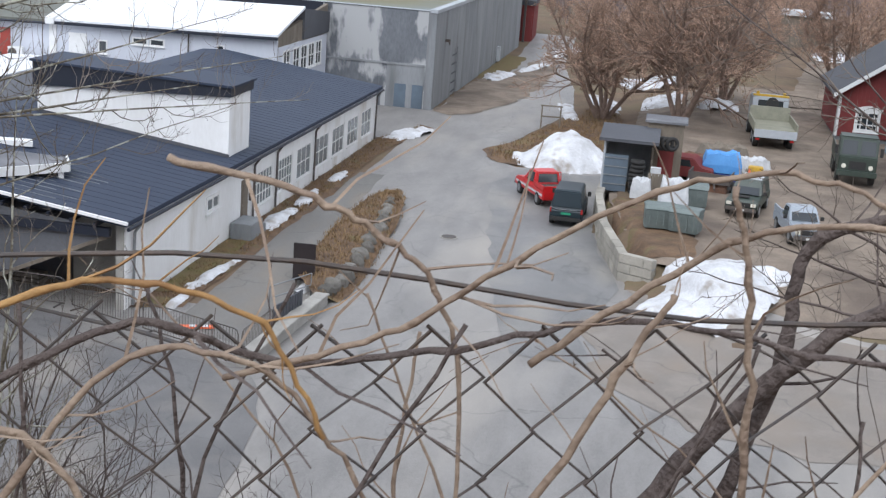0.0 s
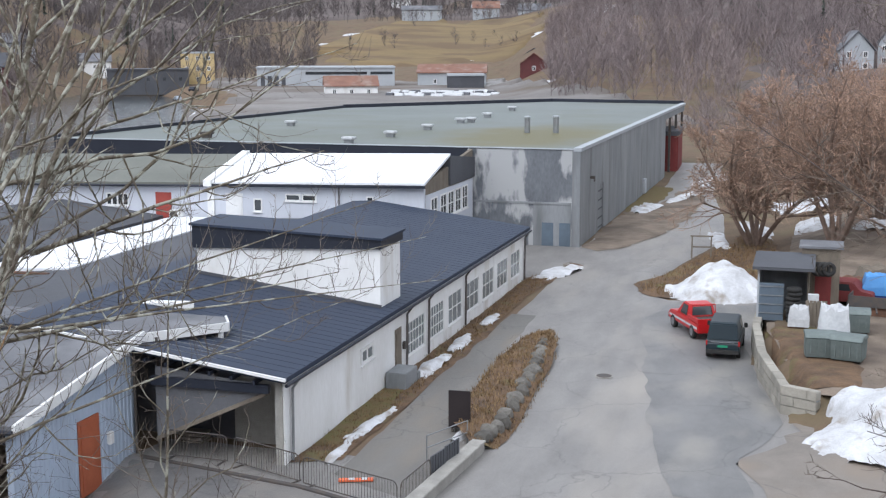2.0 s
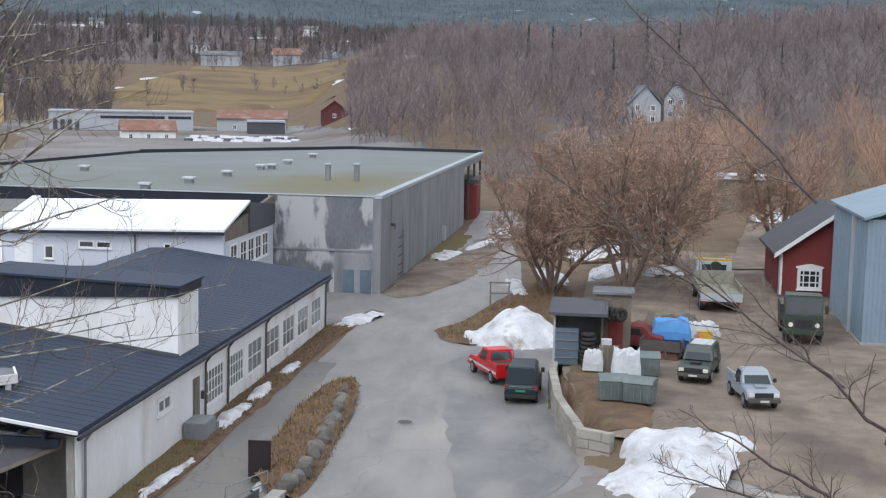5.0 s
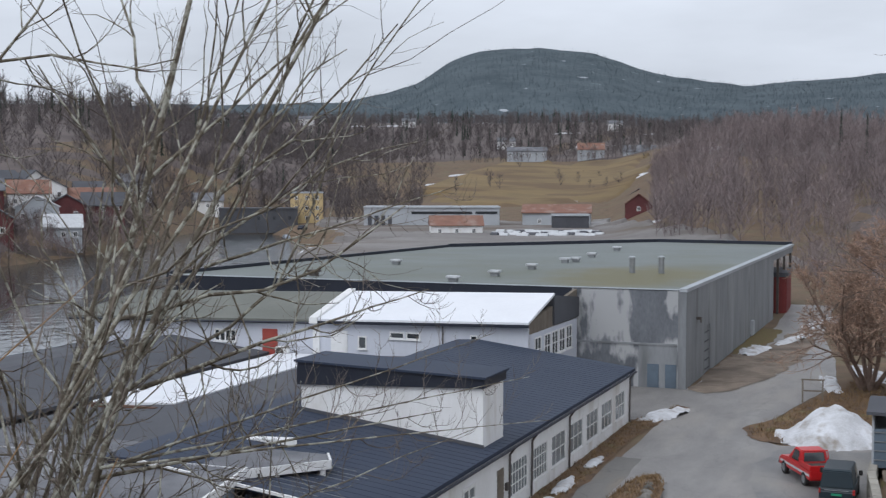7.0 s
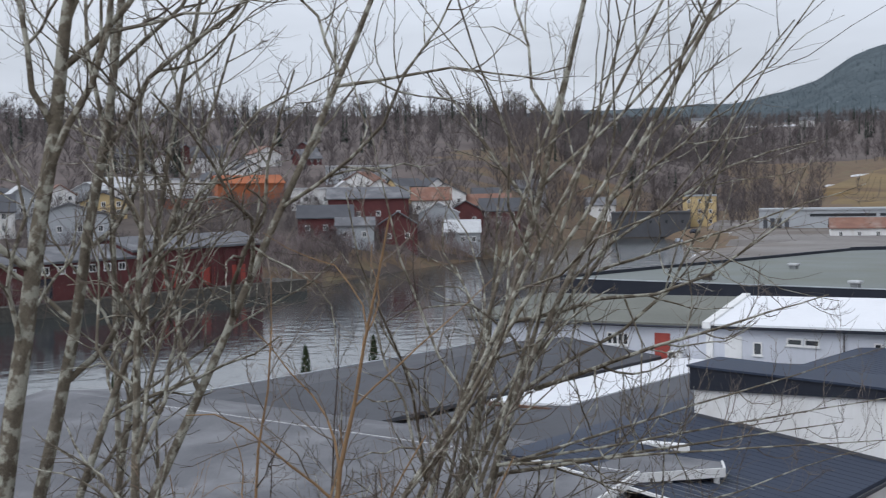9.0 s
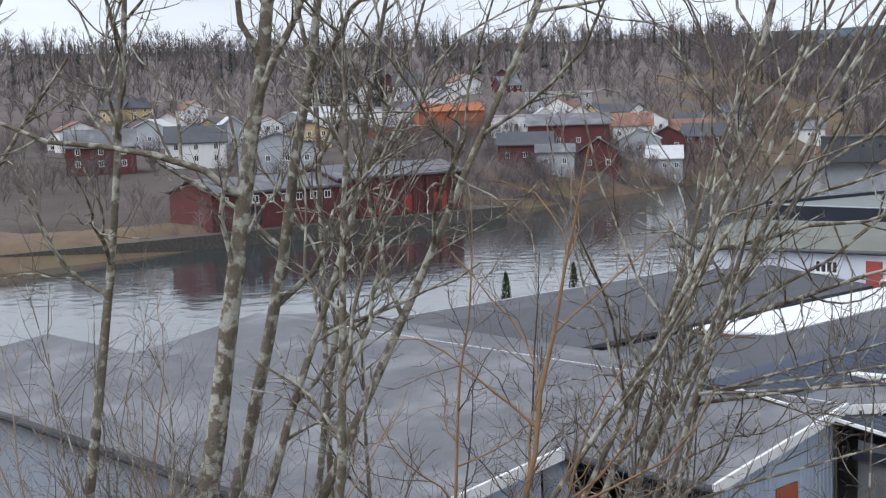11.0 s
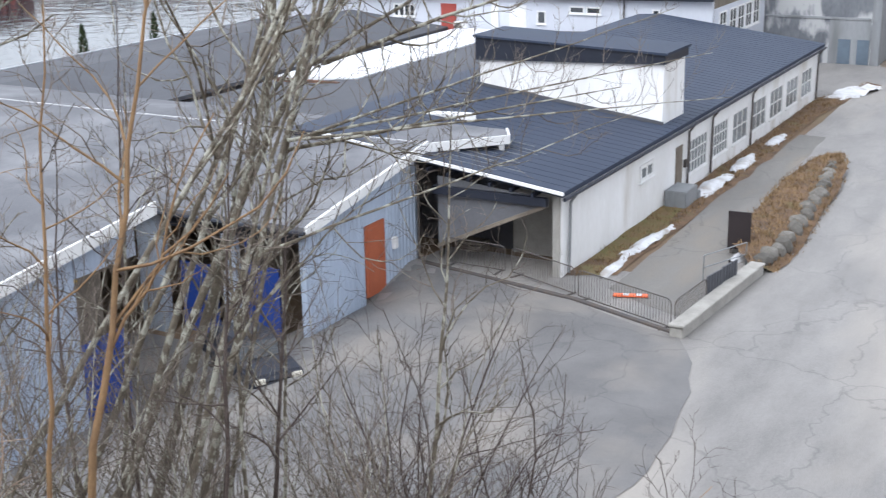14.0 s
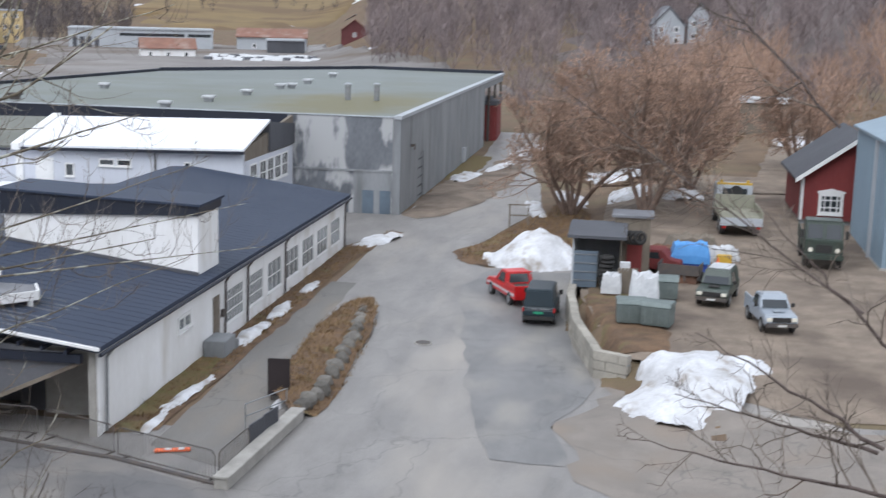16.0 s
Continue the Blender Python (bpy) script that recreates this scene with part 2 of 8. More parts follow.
M["olive"] = mat("olive_car_paint", (0.04, 0.055, 0.045), (0.028, 0.04, 0.032), 0.45, 1, 9, 1.0, 0.0, spec=0.5)
M["truckbed"] = mat("worn_truck_bed", (0.28, 0.27, 0.21), (0.20, 0.20, 0.155), 0.75, 1.2, 9, 1.0, 0.1)
M["yellow"] = mat("yellow_paint", (0.55, 0.35, 0.04), (0.42, 0.27, 0.04), 0.5, 2, 9, 1.0, 0.05)
M["tarp"] = mat("blue_tarpaulin", (0.10, 0.30, 0.62), (0.07, 0.22, 0.50), 0.5, 1.2, 9, 1.0, 0.3, 4)
M["darkblue"] = mat("blue_plastic", (0.02, 0.06, 0.30), (0.015, 0.045, 0.22), 0.5, 1.2, 9, 1.0, 0.1)
M["plastic_white"] = mat("white_wrapping", (0.56, 0.57, 0.58), (0.40, 0.41, 0.43), 0.5, 2, 9, 1.0, 0.3, 6)
M["bin"] = mat("grey_green_bin", (0.165, 0.195, 0.19), (0.11, 0.135, 0.13), 0.6, 1.5, 9, 1.0, 0.1)
M["teal"] = mat("bluish_grey_cladding", (0.22, 0.29, 0.35), (0.18, 0.24, 0.29), 0.5, 0.6, 9, 1.0, 0.05, stretch=(1, 1, 0.3))
M["steel_blue"] = mat("dull_blue_steel", (0.115, 0.15, 0.19), (0.085, 0.11, 0.14), 0.6, 0.8, 9, 1.0, 0.05)
M["dim_room"] = mat("dim_interior", (0.30, 0.31, 0.32), (0.12, 0.125, 0.13), 0.9, 1.3, 6, 1.0, 0.0)
M["lamp"] = mat("pale_lens", (0.75, 0.72, 0.62), None, 0.2, 2, 9, 1.0, 0.0)
M["lamp_red"] = mat("red_lens", (0.35, 0.02, 0.02), None, 0.25, 2, 9, 1.0, 0.0)
M["plate"] = mat("green_plate", (0.03, 0.25, 0.14), None, 0.4, 2, 9, 1.0, 0.0)
M["plate_w"] = mat("pale_plate", (0.6, 0.6, 0.58), None, 0.4, 2, 9, 1.0, 0.0)
M["yplaster"] = mat("yellow_plaster", (0.55, 0.42, 0.22), (0.47, 0.36, 0.19), 0.85, 0.4, 5, 1.0, 0.05)
M["tile"] = mat("weathered_roof_tiles", (0.24, 0.125, 0.09), (0.17, 0.09, 0.068), 0.85, 0.5, 6, 1.0, 0.2, 3, dirt=(0.26, 0.19, 0.16), dirt_scale=0.3)
M["orange_far"] = mat("orange_boards", (0.36, 0.12, 0.05), (0.28, 0.09, 0.04), 0.85, 0.3, 5, 1.0, 0.05)
M["greyfar"] = mat("pale_grey_cladding", (0.40, 0.42, 0.45), (0.33, 0.35, 0.37), 0.8, 0.2, 5, 1.0, 0.05)
M["orange_plastic"] = mat("orange_plastic", (0.75, 0.16, 0.06), (0.6, 0.12, 0.05), 0.5, 3, 20, 1.0, 0.05)


def glass(name, col=(0.03, 0.035, 0.04), rough=0.08):
    m = bpy.data.materials.new(name)
    m.use_nodes = True
    b = m.node_tree.nodes["Principled BSDF"]
    b.inputs["Base Color"].default_value = (*col, 1)
    b.inputs["Roughness"].default_value = rough
    b.inputs["Specular IOR Level"].default_value = 0.7
    return m


M["glass"] = glass("dark_window_glass")
M["glass_hall"] = glass("dusty_window_glass", (0.16, 0.175, 0.185), 0.2)


# ---- mesh helpers ----
class Mesh:
    """Collects boxes, sheets, prisms and tubes into one mesh."""

    def __init__(self):
        self.v, self.f, self.smooth = [], [], False

    def add(self, verts, faces):
        k = len(self.v)
        self.v.extend(verts)
        self.f.extend([tuple(i + k for i in f) for f in faces])
        return self

    def box(self, x0, x1, y0, y1, z0, z1, m=None):
        vs = [Vector((x, y, z)) for z in (z0, z1) for y in (y0, y1) for x in (x0, x1)]
        if m is not None:
            vs = [m @ v for v in vs]
        return self.add([tuple(v) for v in vs], [(0, 2, 3, 1), (4, 5, 7, 6), (0, 1, 5, 4), (2, 6, 7, 3), (0, 4, 6, 2), (1, 3, 7, 5)])

    def prism(self, poly, low, high):
        """poly: (x, y) anticlockwise; low and high: heights, numbers or functions of x, y."""
        lo = low if callable(low) else (lambda x, y: low)
        hi = high if callable(high) else (lambda x, y: high)
        n = len(poly)
        vs = [(x, y, lo(x, y)) for x, y in poly] + [(x, y, hi(x, y)) for x, y in poly]
        fs = [tuple(reversed(range(n))), tuple(range(n, 2 * n))] + [(i, (i + 1) % n, n + (i + 1) % n, n + i) for i in range(n)]
        return self.add(vs, fs)

    def profile(self, pts, axis, a, b, m=None):
        """A closed outline, extruded along axis from a to b. pts: the other two coordinates, in the order of the axes."""
        def at(p, s):
            q = list(p)
            q.insert(axis, s)
            return Vector(q)
        n = len(pts)
        vs = [at(p, a) for p in pts] + [at(p, b) for p in pts]
        if m is not None:
            vs = [m @ v for v in vs]
        fs = [tuple(reversed(range(n))), tuple(range(n, 2 * n))] + [(i, (i + 1) % n, n + (i + 1) % n, n + i) for i in range(n)]
        return self.add([tuple(v) for v in vs], fs)

    def tube(self, pts, radii, sides=6, cap=True):
        pts = [Vector(p) for p in pts]
        if isinstance(radii, (int, float)):
            radii = [radii] * len(pts)
        vs, fs = [], []
        side = None
        for i, p in enumerate(pts):
            d = (pts[min(i + 1, len(pts) - 1)] - pts[max(i - 1, 0)])
            d = d.normalized() if d.length > 1e-9 else Vector((0, 0, 1))
            if side is None:
                side = d.cross(Vector((0, 0, 1)) if abs(d.z) < 0.9 else Vector((1, 0, 0))).normalized()
            else:
                side = (side - d * side.dot(d)).normalized()
            up = d.cross(side)
            for k in range(sides):
                a = 2 * math.pi * k / sides
                vs.append(tuple(p + (side * math.cos(a) + up * math.sin(a)) * radii[i]))
        for i in range(len(pts) - 1):
            for k in range(sides):
                a, b = i * sides + k, i * sides + (k + 1) % sides
                fs.append((a, b, b + sides, a + sides))
        if cap:
            fs.append(tuple(reversed(range(sides))))
            fs.append(tuple(range((len(pts) - 1) * sides, len(pts) * sides)))
        return self.add(vs, fs)

    def disc(self, c, axis, r, w, sides=20, r2=None):
        """A drum about the x, y or z axis, w long, centred on c; r2: radius of a bevelled rim."""
        c = Vector(c)
        d = Vector((0, 0, 0))
        d[axis] = w / 2
        e = d * 0.86
        r2 = r2 or r * 0.95
        return self.tube([c - d, c - e, c + e, c + d], [r2, r, r, r2], sides)

    def data(self, name, material, bevel=0.0, smooth=False):
        me = bpy.data.meshes.new(name)
        me.from_pydata(self.v, [], self.f)
        bm = bmesh.new()
        bm.from_mesh(me)
        bmesh.ops.recalc_face_normals(bm, faces=bm.faces[:])
        if bevel:
            es = [e for e in bm.edges if e.is_manifold and e.calc_face_angle(0) > 0.5]
            bmesh.ops.bevel(bm, geom=es, offset=bevel, segments=2, affect="EDGES", clamp_overlap=True)
        bm.to_mesh(me)
        bm.free()
        me.materials.append(material)
        if smooth:
            me.shade_smooth()
        return me


def thing(name, place=(0, 0, 0), turn=0.0, label="", category="", group="", kind=""):
    ob = new(name)
    ob.empty_display_size = 0.3
    ob.matrix_basis = pose(*place, 0, 0, turn)
    return tagged(ob, label, category, group, kind)


def part(name, mesh, material, parent, label="", bevel=0.0, smooth=False, kind=""):
    ob = new(name, mesh.data(name, material, bevel, smooth) if isinstance(mesh, Mesh) else mesh)
    ob.parent = parent
    return tagged(ob, label, kind=kind)


def single(name, mesh, material, label="", category="", group="", kind="", bevel=0.0, smooth=False, at=None):
    ob = new(name, mesh.data(name, material, bevel, smooth) if isinstance(mesh, Mesh) else mesh)
    if at is not None:
        ob.matrix_basis = at
    return tagged(ob, label, category, group, kind)


rnd = random.Random(7)


def fbm(x, y, s=1.0, o=4):
    return noise.fractal(Vector((x * s, y * s, 3.7)), 0.9, 2.1, o)


# ---- the land ----
def lerp(a, b, t):
    return a + (b - a) * min(1.0, max(0.0, t))


def table(v, pairs):
    for (a, p), (b, q) in zip(pairs, pairs[1:]):
        if v <= b:
            return lerp(p, q, (v - a) / (b - a))
    return pairs[-1][1]


LEFT_BANK = [(-400, -150), (0, -152), (120, -164), (160, -170), (287, -199), (430, -262), (470, -275), (2000, -275)]
RIGHT_BANK = [(-400, -72), (0, -72), (90, -76), (200, -112), (306, -156), (420, -236), (455, -274), (2000, -274)]


def land(x, y):
    """Height of the ground."""
    r = math.hypot(x, y)
    turn = math.degrees(math.atan2(-x, y))
    # bank below the viewpoint
    foot = table(x, [(-60, 9), (-27, 12.5), (-15, 17.5), (-4, 23), (60, 24)])
    z = 13.2 * lerp(1, 0, (y - 1.0) / (foot - 1.0))
    # the right-hand yard lies a metre above the road, and the valley side rises behind it
    edge = table(y, [(40, 6), (47, 3.0), (52, -0.2), (64, -2.9), (74, -2.9), (84, -3), (96, -3), (130, -3)])
    soft = table(y, [(70, 0.5), (80, 2.5), (110, 8), (200, 40), (500, 90)])
    z += table(y, [(44, 0), (53, 1.0), (72, 1.1), (100, 1.7), (160, 4), (260, 7), (400, 9)]) * lerp(0, 1, (x - edge) / soft)
    # lower ground towards the river
    z -= 1.6 * lerp(0, 1, (-21.5 - x) / 5.0) * lerp(1, 0, (y - 37) / 3)
    # river bed
    a, b = table(y, LEFT_BANK), table(y, RIGHT_BANK)
    if a - 6 < x < b + 6 and b > a:
        z -= 7.5 * min(lerp(0, 1, (x - a + 6) / 12), lerp(0, 1, (b + 6 - x) / 12))
    # hills in the distance, by direction
    right = table(r, [(230, 0), (340, 8), (480, 26), (700, 38), (1300, 60), (4000, 80)])
    middle = table(r, [(470, 0), (600, 5), (770, 25), (900, 30), (1350, 72), (1600, 82), (4000, 90)])
    left = table(r, [(205, 0), (260, 4), (340, 8.5), (375, 9.5), (410, 14), (520, 26), (750, 48), (1100, 74), (4000, 80)])
    if turn < 18:
        z += lerp(right, middle, (turn - 9) / 5)
    else:
        shore = max(a - x, x - b) / 45 if y < 470 else 1.0
        z += lerp(middle, left, (turn - 28) / 7) * min(1.0, max(0.0, shore))
    if r > 180:
        z += 1.2 * fbm(x, y, 0.02) * (lerp(0, 1, (r - 460) / 120) if 8 < turn < 33 else lerp(0, 1, (r - 180) / 120))
    return z


def spread(a, b, near, step, grow):
    """Grid lines from a to b, step apart within near, wider and wider outside."""
    out = [near[0]]
    while out[-1] < near[1]:
        out.append(out[-1] + step)
    s = step
    while out[-1] < b:
        s *= grow
        out.append(out[-1] + s)
    s = step
    while out[0] > a:
        s *= grow
        out.insert(0, out[0] - s)
    return out


xs = spread(-3000, 3000, (-80, 24), 1.0, 1.04)
ys = spread(-600, 3600, (-2, 112), 1.0, 1.04)
g = Mesh()
g.v = [(x, y, land(x, y) + (0.05 * fbm(x, y, 0.6) if y < 26 else 0)) for y in ys for x in xs]
nx = len(xs)
g.f = [(j * nx + i, j * nx + i + 1, (j + 1) * nx + i + 1, (j + 1) * nx + i) for j in range(len(ys) - 1) for i in range(nx - 1)]
single("ground", g, M["soil"], "brown withered ground of the valley and bank", "ground", kind="structure", smooth=True)


def sheet(name, poly, material, label, lift=0.03, step=2.0, category="ground", kind="structure", rough=0.0, edge=0.0, sink=0.0):
    """A thin covering that follows the land inside an outline; its edge wanders a little."""
    bm = bmesh.new()
    pts = []
    for (x0, y0), (x1, y1) in zip(poly, poly[1:] + poly[:1]):
        n = max(1, int(math.hypot(x1 - x0, y1 - y0) / 1.0))
        for k in range(n):
            x, y = lerp(x0, x1, k / n), lerp(y0, y1, k / n)
            pts.append((x + edge * fbm(x, y, 0.45), y + edge * fbm(y + 50, x, 0.45)))
    face = bm.faces.new([bm.verts.new((x, y, 0)) for x, y in pts])
    x0, x1 = min(p[0] for p in pts), max(p[0] for p in pts)
    y0, y1 = min(p[1] for p in pts), max(p[1] for p in pts)
    step = 1.0 if 1.0 < step < 3 else step
    for n in range(math.ceil(x0 / step), int(x1 // step) + 1):
        bmesh.ops.bisect_plane(bm, geom=bm.verts[:] + bm.edges[:] + bm.faces[:], plane_co=(n * step, 0, 0), plane_no=(1, 0, 0))
    for n in range(math.ceil(y0 / step), int(y1 // step) + 1):
        bmesh.ops.bisect_plane(bm, geom=bm.verts[:] + bm.edges[:] + bm.faces[:], plane_co=(0, n * step, 0), plane_no=(0, 1, 0))
    for v in bm.verts:
        v.co.z = land(v.co.x, v.co.y) + lift + rough * fbm(v.co.x, v.co.y, 0.9)
    for v in bm.verts:
        if v.is_boundary:
            v.co.z -= sink
    bmesh.ops.triangulate(bm, faces=bm.faces[:])
    bmesh.ops.recalc_face_normals(bm, faces=bm.faces[:])
    me = bpy.data.meshes.new(name)
    bm.to_mesh(me)
    bm.free()
    me.materials.append(material)
    me.shade_smooth()
    for p in me.polygons:
        if p.normal.z < 0:
            me.flip_normals()
            break
    return tagged(new(name, me), label, category, kind=kind)


sheet("road", [(-34, 24), (12, 22), (30, 30), (30, 47), (8, 47), (-0.5, 51), (-3.0, 63), (-3.2, 75), (-8.3, 74.3), (-10.5, 76.5), (-10.0, 80), (-8.8, 88),
               (-7, 98), (-8, 110), (-10.5, 128), (-12, 160), (-17, 160), (-15.5, 128), (-14.0, 112), (-16.5, 104), (-16.8, 92.5), (-26, 91.9), (-26, 79),
               (-17.7, 79.2), (-16, 82), (-16, 72), (-15.7, 54), (-15.9, 42.5), (-23.4, 42.5), (-23.6, 41), (-26, 33), (-31, 33), (-31, 22), (-27, 18)],
      M["asphalt"], "worn grey asphalt road and yard with patches", 0.03, category="road", edge=0.15)
sheet("gravel_yard", [(-0.2, 53), (6, 47.5), (30, 47), (30, 108), (-2, 108), (-2.5, 64.5)], M["gravel"], "brown gravel parking yard", 0.03, category="ground", edge=0.2)

water = bpy.data.materials.new("river_water")
water.use_nodes = True
wb = water.node_tree.nodes["Principled BSDF"]
wb.inputs["Base Color"].default_value, wb.inputs["Roughness"].default_value = (0.03, 0.038, 0.04, 1), 0.07
wtc, wno, wbu = (water.node_tree.nodes.new(k) for k in ("ShaderNodeNewGeometry", "ShaderNodeTexNoise", "ShaderNodeBump"))
wno.inputs["Scale"].default_value, wno.inputs["Detail"].default_value = 0.35, 5.0
wsp, wmr = water.node_tree.nodes.new("ShaderNodeSeparateXYZ"), water.node_tree.nodes.new("ShaderNodeMapRange")
wmr.inputs["From Min"].default_value, wmr.inputs["From Max"].default_value = 185, 260
wmr.inputs["To Min"].default_value, wmr.inputs["To Max"].default_value = 0.16, 1.0
water.node_tree.links.new(wtc.outputs["Position"], wsp.inputs["Vector"])
water.node_tree.links.new(wsp.outputs["Y"], wmr.inputs["Value"])
water.node_tree.links.new(wmr.outputs["Result"], wbu.inputs["Strength"])
wbu.inputs["Distance"].default_value = 0.35
water.node_tree.links.new(wtc.outputs["Position"], wno.inputs["Vector"])
water.node_tree.links.new(wno.outputs["Fac"], wbu.inputs["Height"])
water.node_tree.links.new(wbu.outputs["Normal"], wb.inputs["Normal"])
q = Mesh()
q.add([(-280, -500, -3.2), (-66, -500, -3.2), (-66, 60, -3.2), (-66, 150, -3.2), (-200, 480, -3.2), (-280, 480, -3.2)], [(0, 1, 2, 3, 4, 5)])
single("river", q, water, "grey rippled river", "water", kind="structure")


# ---- buildings ----
def window(parent, x0, x1, z0, z1, y=0.0, cols=3, rows=2, axis=0, out=-1, frame_w=0.07, bar=0.04, frame_m="white_paint", pane_m="glass", depth=0.06, sill=True):
    """A window in a wall. axis 0: the wall runs along x at y; axis 1: along y at x = y. out: the side on which one looks at it."""
    def bx(mesh, a, b, c, d, near, far):
        lo, hi = sorted((y + out * near, y + out * far))
        return mesh.box(a, b, lo, hi, c, d) if axis == 0 else mesh.box(lo, hi, a, b, c, d)
    fr = Mesh()
    lo, hi = sorted((y - out * 0.05, y + out * depth))
    ring = [(x0, z0), (x1, z0), (x1, z1), (x0, z1), (x0 + frame_w, z0 + frame_w), (x1 - frame_w, z0 + frame_w), (x1 - frame_w, z1 - frame_w), (x0 + frame_w, z1 - frame_w)]
    vs = [((a, s, c) if axis == 0 else (s, a, c)) for s in (lo, hi) for a, c in ring]
    fs = []
    for k in range(4):
        j = (k + 1) % 4
        fs += [(k, j, 4 + j, 4 + k), (8 + k, 12 + k, 12 + j, 8 + j), (k, 8 + k, 8 + j, j), (4 + k, 4 + j, 12 + j, 12 + k)]
    fr.add(vs, fs)
    w = part("window", fr, M[frame_m], parent, "window with painted glazing bars")
    for k in range(1, cols):
        c = x0 + (x1 - x0) * k / cols
        part("glazing_bar", bx(Mesh(), c - bar / 2, c + bar / 2, z0 + frame_w, z1 - frame_w, -0.03, depth - 0.015), M[frame_m], w)
    for k in range(1, rows):
        c = z0 + (z1 - z0) * k / rows
        part("glazing_bar", bx(Mesh(), x0 + frame_w, x1 - frame_w, c - bar / 2, c + bar / 2, -0.03, depth - 0.02), M[frame_m], w)
    p = Mesh()
    bx(p, x0 + 0.01, x1 - 0.01, z0 + 0.01, z1 - 0.01, -0.02, 0.012)
    part("pane", p, M[pane_m], w)
    if sill:
        s = Mesh()
        bx(s, x0 - 0.05, x1 + 0.05, z0 - 0.06, z0, 0.0, depth + 0.06)
        part("sill", s, M["white_paint"], w)
    return w


def pipe(parent, x, y, z0, z1, name="downpipe", m="iron", r=0.05):
    part(name, Mesh().tube([(x, y, z0), (x, y, z1)], r, 8), M[m], parent)


# white workshop with the dark roof
hall = thing("workshop", (-17.9, 40.8, 0), 0, "long white workshop with dark blue-grey metal roof", "building")
LY, WX = 37.55, -11.5
hroof = lambda x, y: 3.25 + 0.128 * -x if x > -10 else 3.25 + 1.28 - 0.05 * (-x - 10)
wl = Mesh()
wl.box(-0.3, 0, 0.0, 11.6, -0.4, 3.2)
part("long_wall", wl, M["white_wall"], hall, "white plastered wall")
WINS = [(14.0, 16.6), (17.3, 19.8), (20.6, 23.1), (23.9, 26.5), (27.3, 29.8), (30.6, 33.05), (33.95, 36.3)]
prev = 11.6
for a, b in WINS:
    part("pier", Mesh().box(-0.3, 0.0, prev, a, -0.4, 3.2), M["white_wall"], hall)
    part("breast_wall", Mesh().box(-0.3, -0.003, a, b, -0.4, 0.65), M["white_wall"], hall)
    part("lintel", Mesh().box(-0.3, -0.003, a, b, 2.25, 3.2), M["white_wall"], hall)
    prev = b
part("pier", Mesh().box(-0.3, 0.0, prev, LY, -0.4, 3.2), M["white_wall"], hall)
for k, (a, b) in enumerate(WINS):
    window(hall, a, b, 0.65, 2.25, -0.06, 6 if k < 2 else 3, 3 if k < 2 else 2, axis=1, out=1, frame_w=0.07, bar=0.045, pane_m="glass_hall", depth=0.05)
# added backing sheet; its greys stand for the dim room behind the panes
wi = Mesh().box(-0.9, -0.88, 11.7, LY - 0.3, 0, 3.1)
part("room_backing", wi, M["dim_room"], hall)
window(hall, 7.75, 9.3, 1.75, 2.45, 0.0, 2, 1, axis=1, out=1, frame_w=0.14, bar=0.1, pane_m="glass_hall")
part("door", Mesh().box(-0.05, 0.035, 12.15, 13.0, 0.05, 2.3).box(0.035, 0.06, 12.25, 12.9, 0.25, 1.1).box(0.035, 0.06, 12.25, 12.9, 1.25, 2.1), M["wood"], hall, "brown wooden door")
part("wall_lamp", Mesh().box(0.0, 0.14, 13.2, 13.4, 1.2, 1.55), M["iron"], hall, bevel=0.02)
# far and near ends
# the wall inside the open end is coloured dark, for the roof's shade
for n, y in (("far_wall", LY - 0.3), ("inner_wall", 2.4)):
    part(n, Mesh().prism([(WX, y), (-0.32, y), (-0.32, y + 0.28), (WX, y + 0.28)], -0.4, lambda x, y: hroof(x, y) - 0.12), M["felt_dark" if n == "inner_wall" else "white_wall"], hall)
part("corner_post", Mesh().box(-0.33, -0.05, -0.06, 0.0, -0.4, 3.2), M["kerb"], hall, "weathered pale corner post")
rf = Mesh()
for a, b in ((-10, 0.3), (WX, -10)):
    rf.prism([(a, -0.6), (b, -0.6), (b, LY + 0.25), (a, LY + 0.25)], lambda x, y: hroof(x, y) - 0.02, lambda x, y: hroof(x, y) + 0.16)
roof = part("roof", rf, M["dark_roof"], hall, "dark blue-grey standing-seam metal roof")
for k in range(63):
    y = -0.5 + k * 0.605
    if 10.9 < y < 14.4:
        segs = ((-10, -9.3), (-0.2, 0.29))
    else:
        segs = ((-10, 0.29),)
    for a, b in segs:
        sm = Mesh().prism([(a, y), (b, y), (b, y + 0.025), (a, y + 0.025)], lambda x, y: hroof(x, y) + 0.15, lambda x, y: hroof(x, y) + 0.17)
        part("seam", sm, M["dark_roof"], roof)
part("gutter", Mesh().tube([(0.36, -0.6, 3.12), (0.36, LY + 0.25, 3.12)], 0.07, 8), M["dark_fascia"], hall)
part("verge_trim", Mesh().prism([(-10, -0.72), (0.36, -0.72), (0.36, -0.61), (-10, -0.61)], lambda x, y: hroof(x, y) + 0.08, lambda x, y: hroof(x, y) + 0.185), M["white_paint"], hall, "white verge board")
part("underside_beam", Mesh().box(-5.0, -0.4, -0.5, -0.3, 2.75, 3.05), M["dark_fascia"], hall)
# rafters get a dark colour in place of shade beneath the roof
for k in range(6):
    part("shade_dark_rafter", Mesh().box(-0.9 - k * 0.85, -0.8 - k * 0.85, -0.7, 2.4, 3.1 + 0.1 * k, 3.24 + 0.1 * k), M["dark_fascia"], hall)
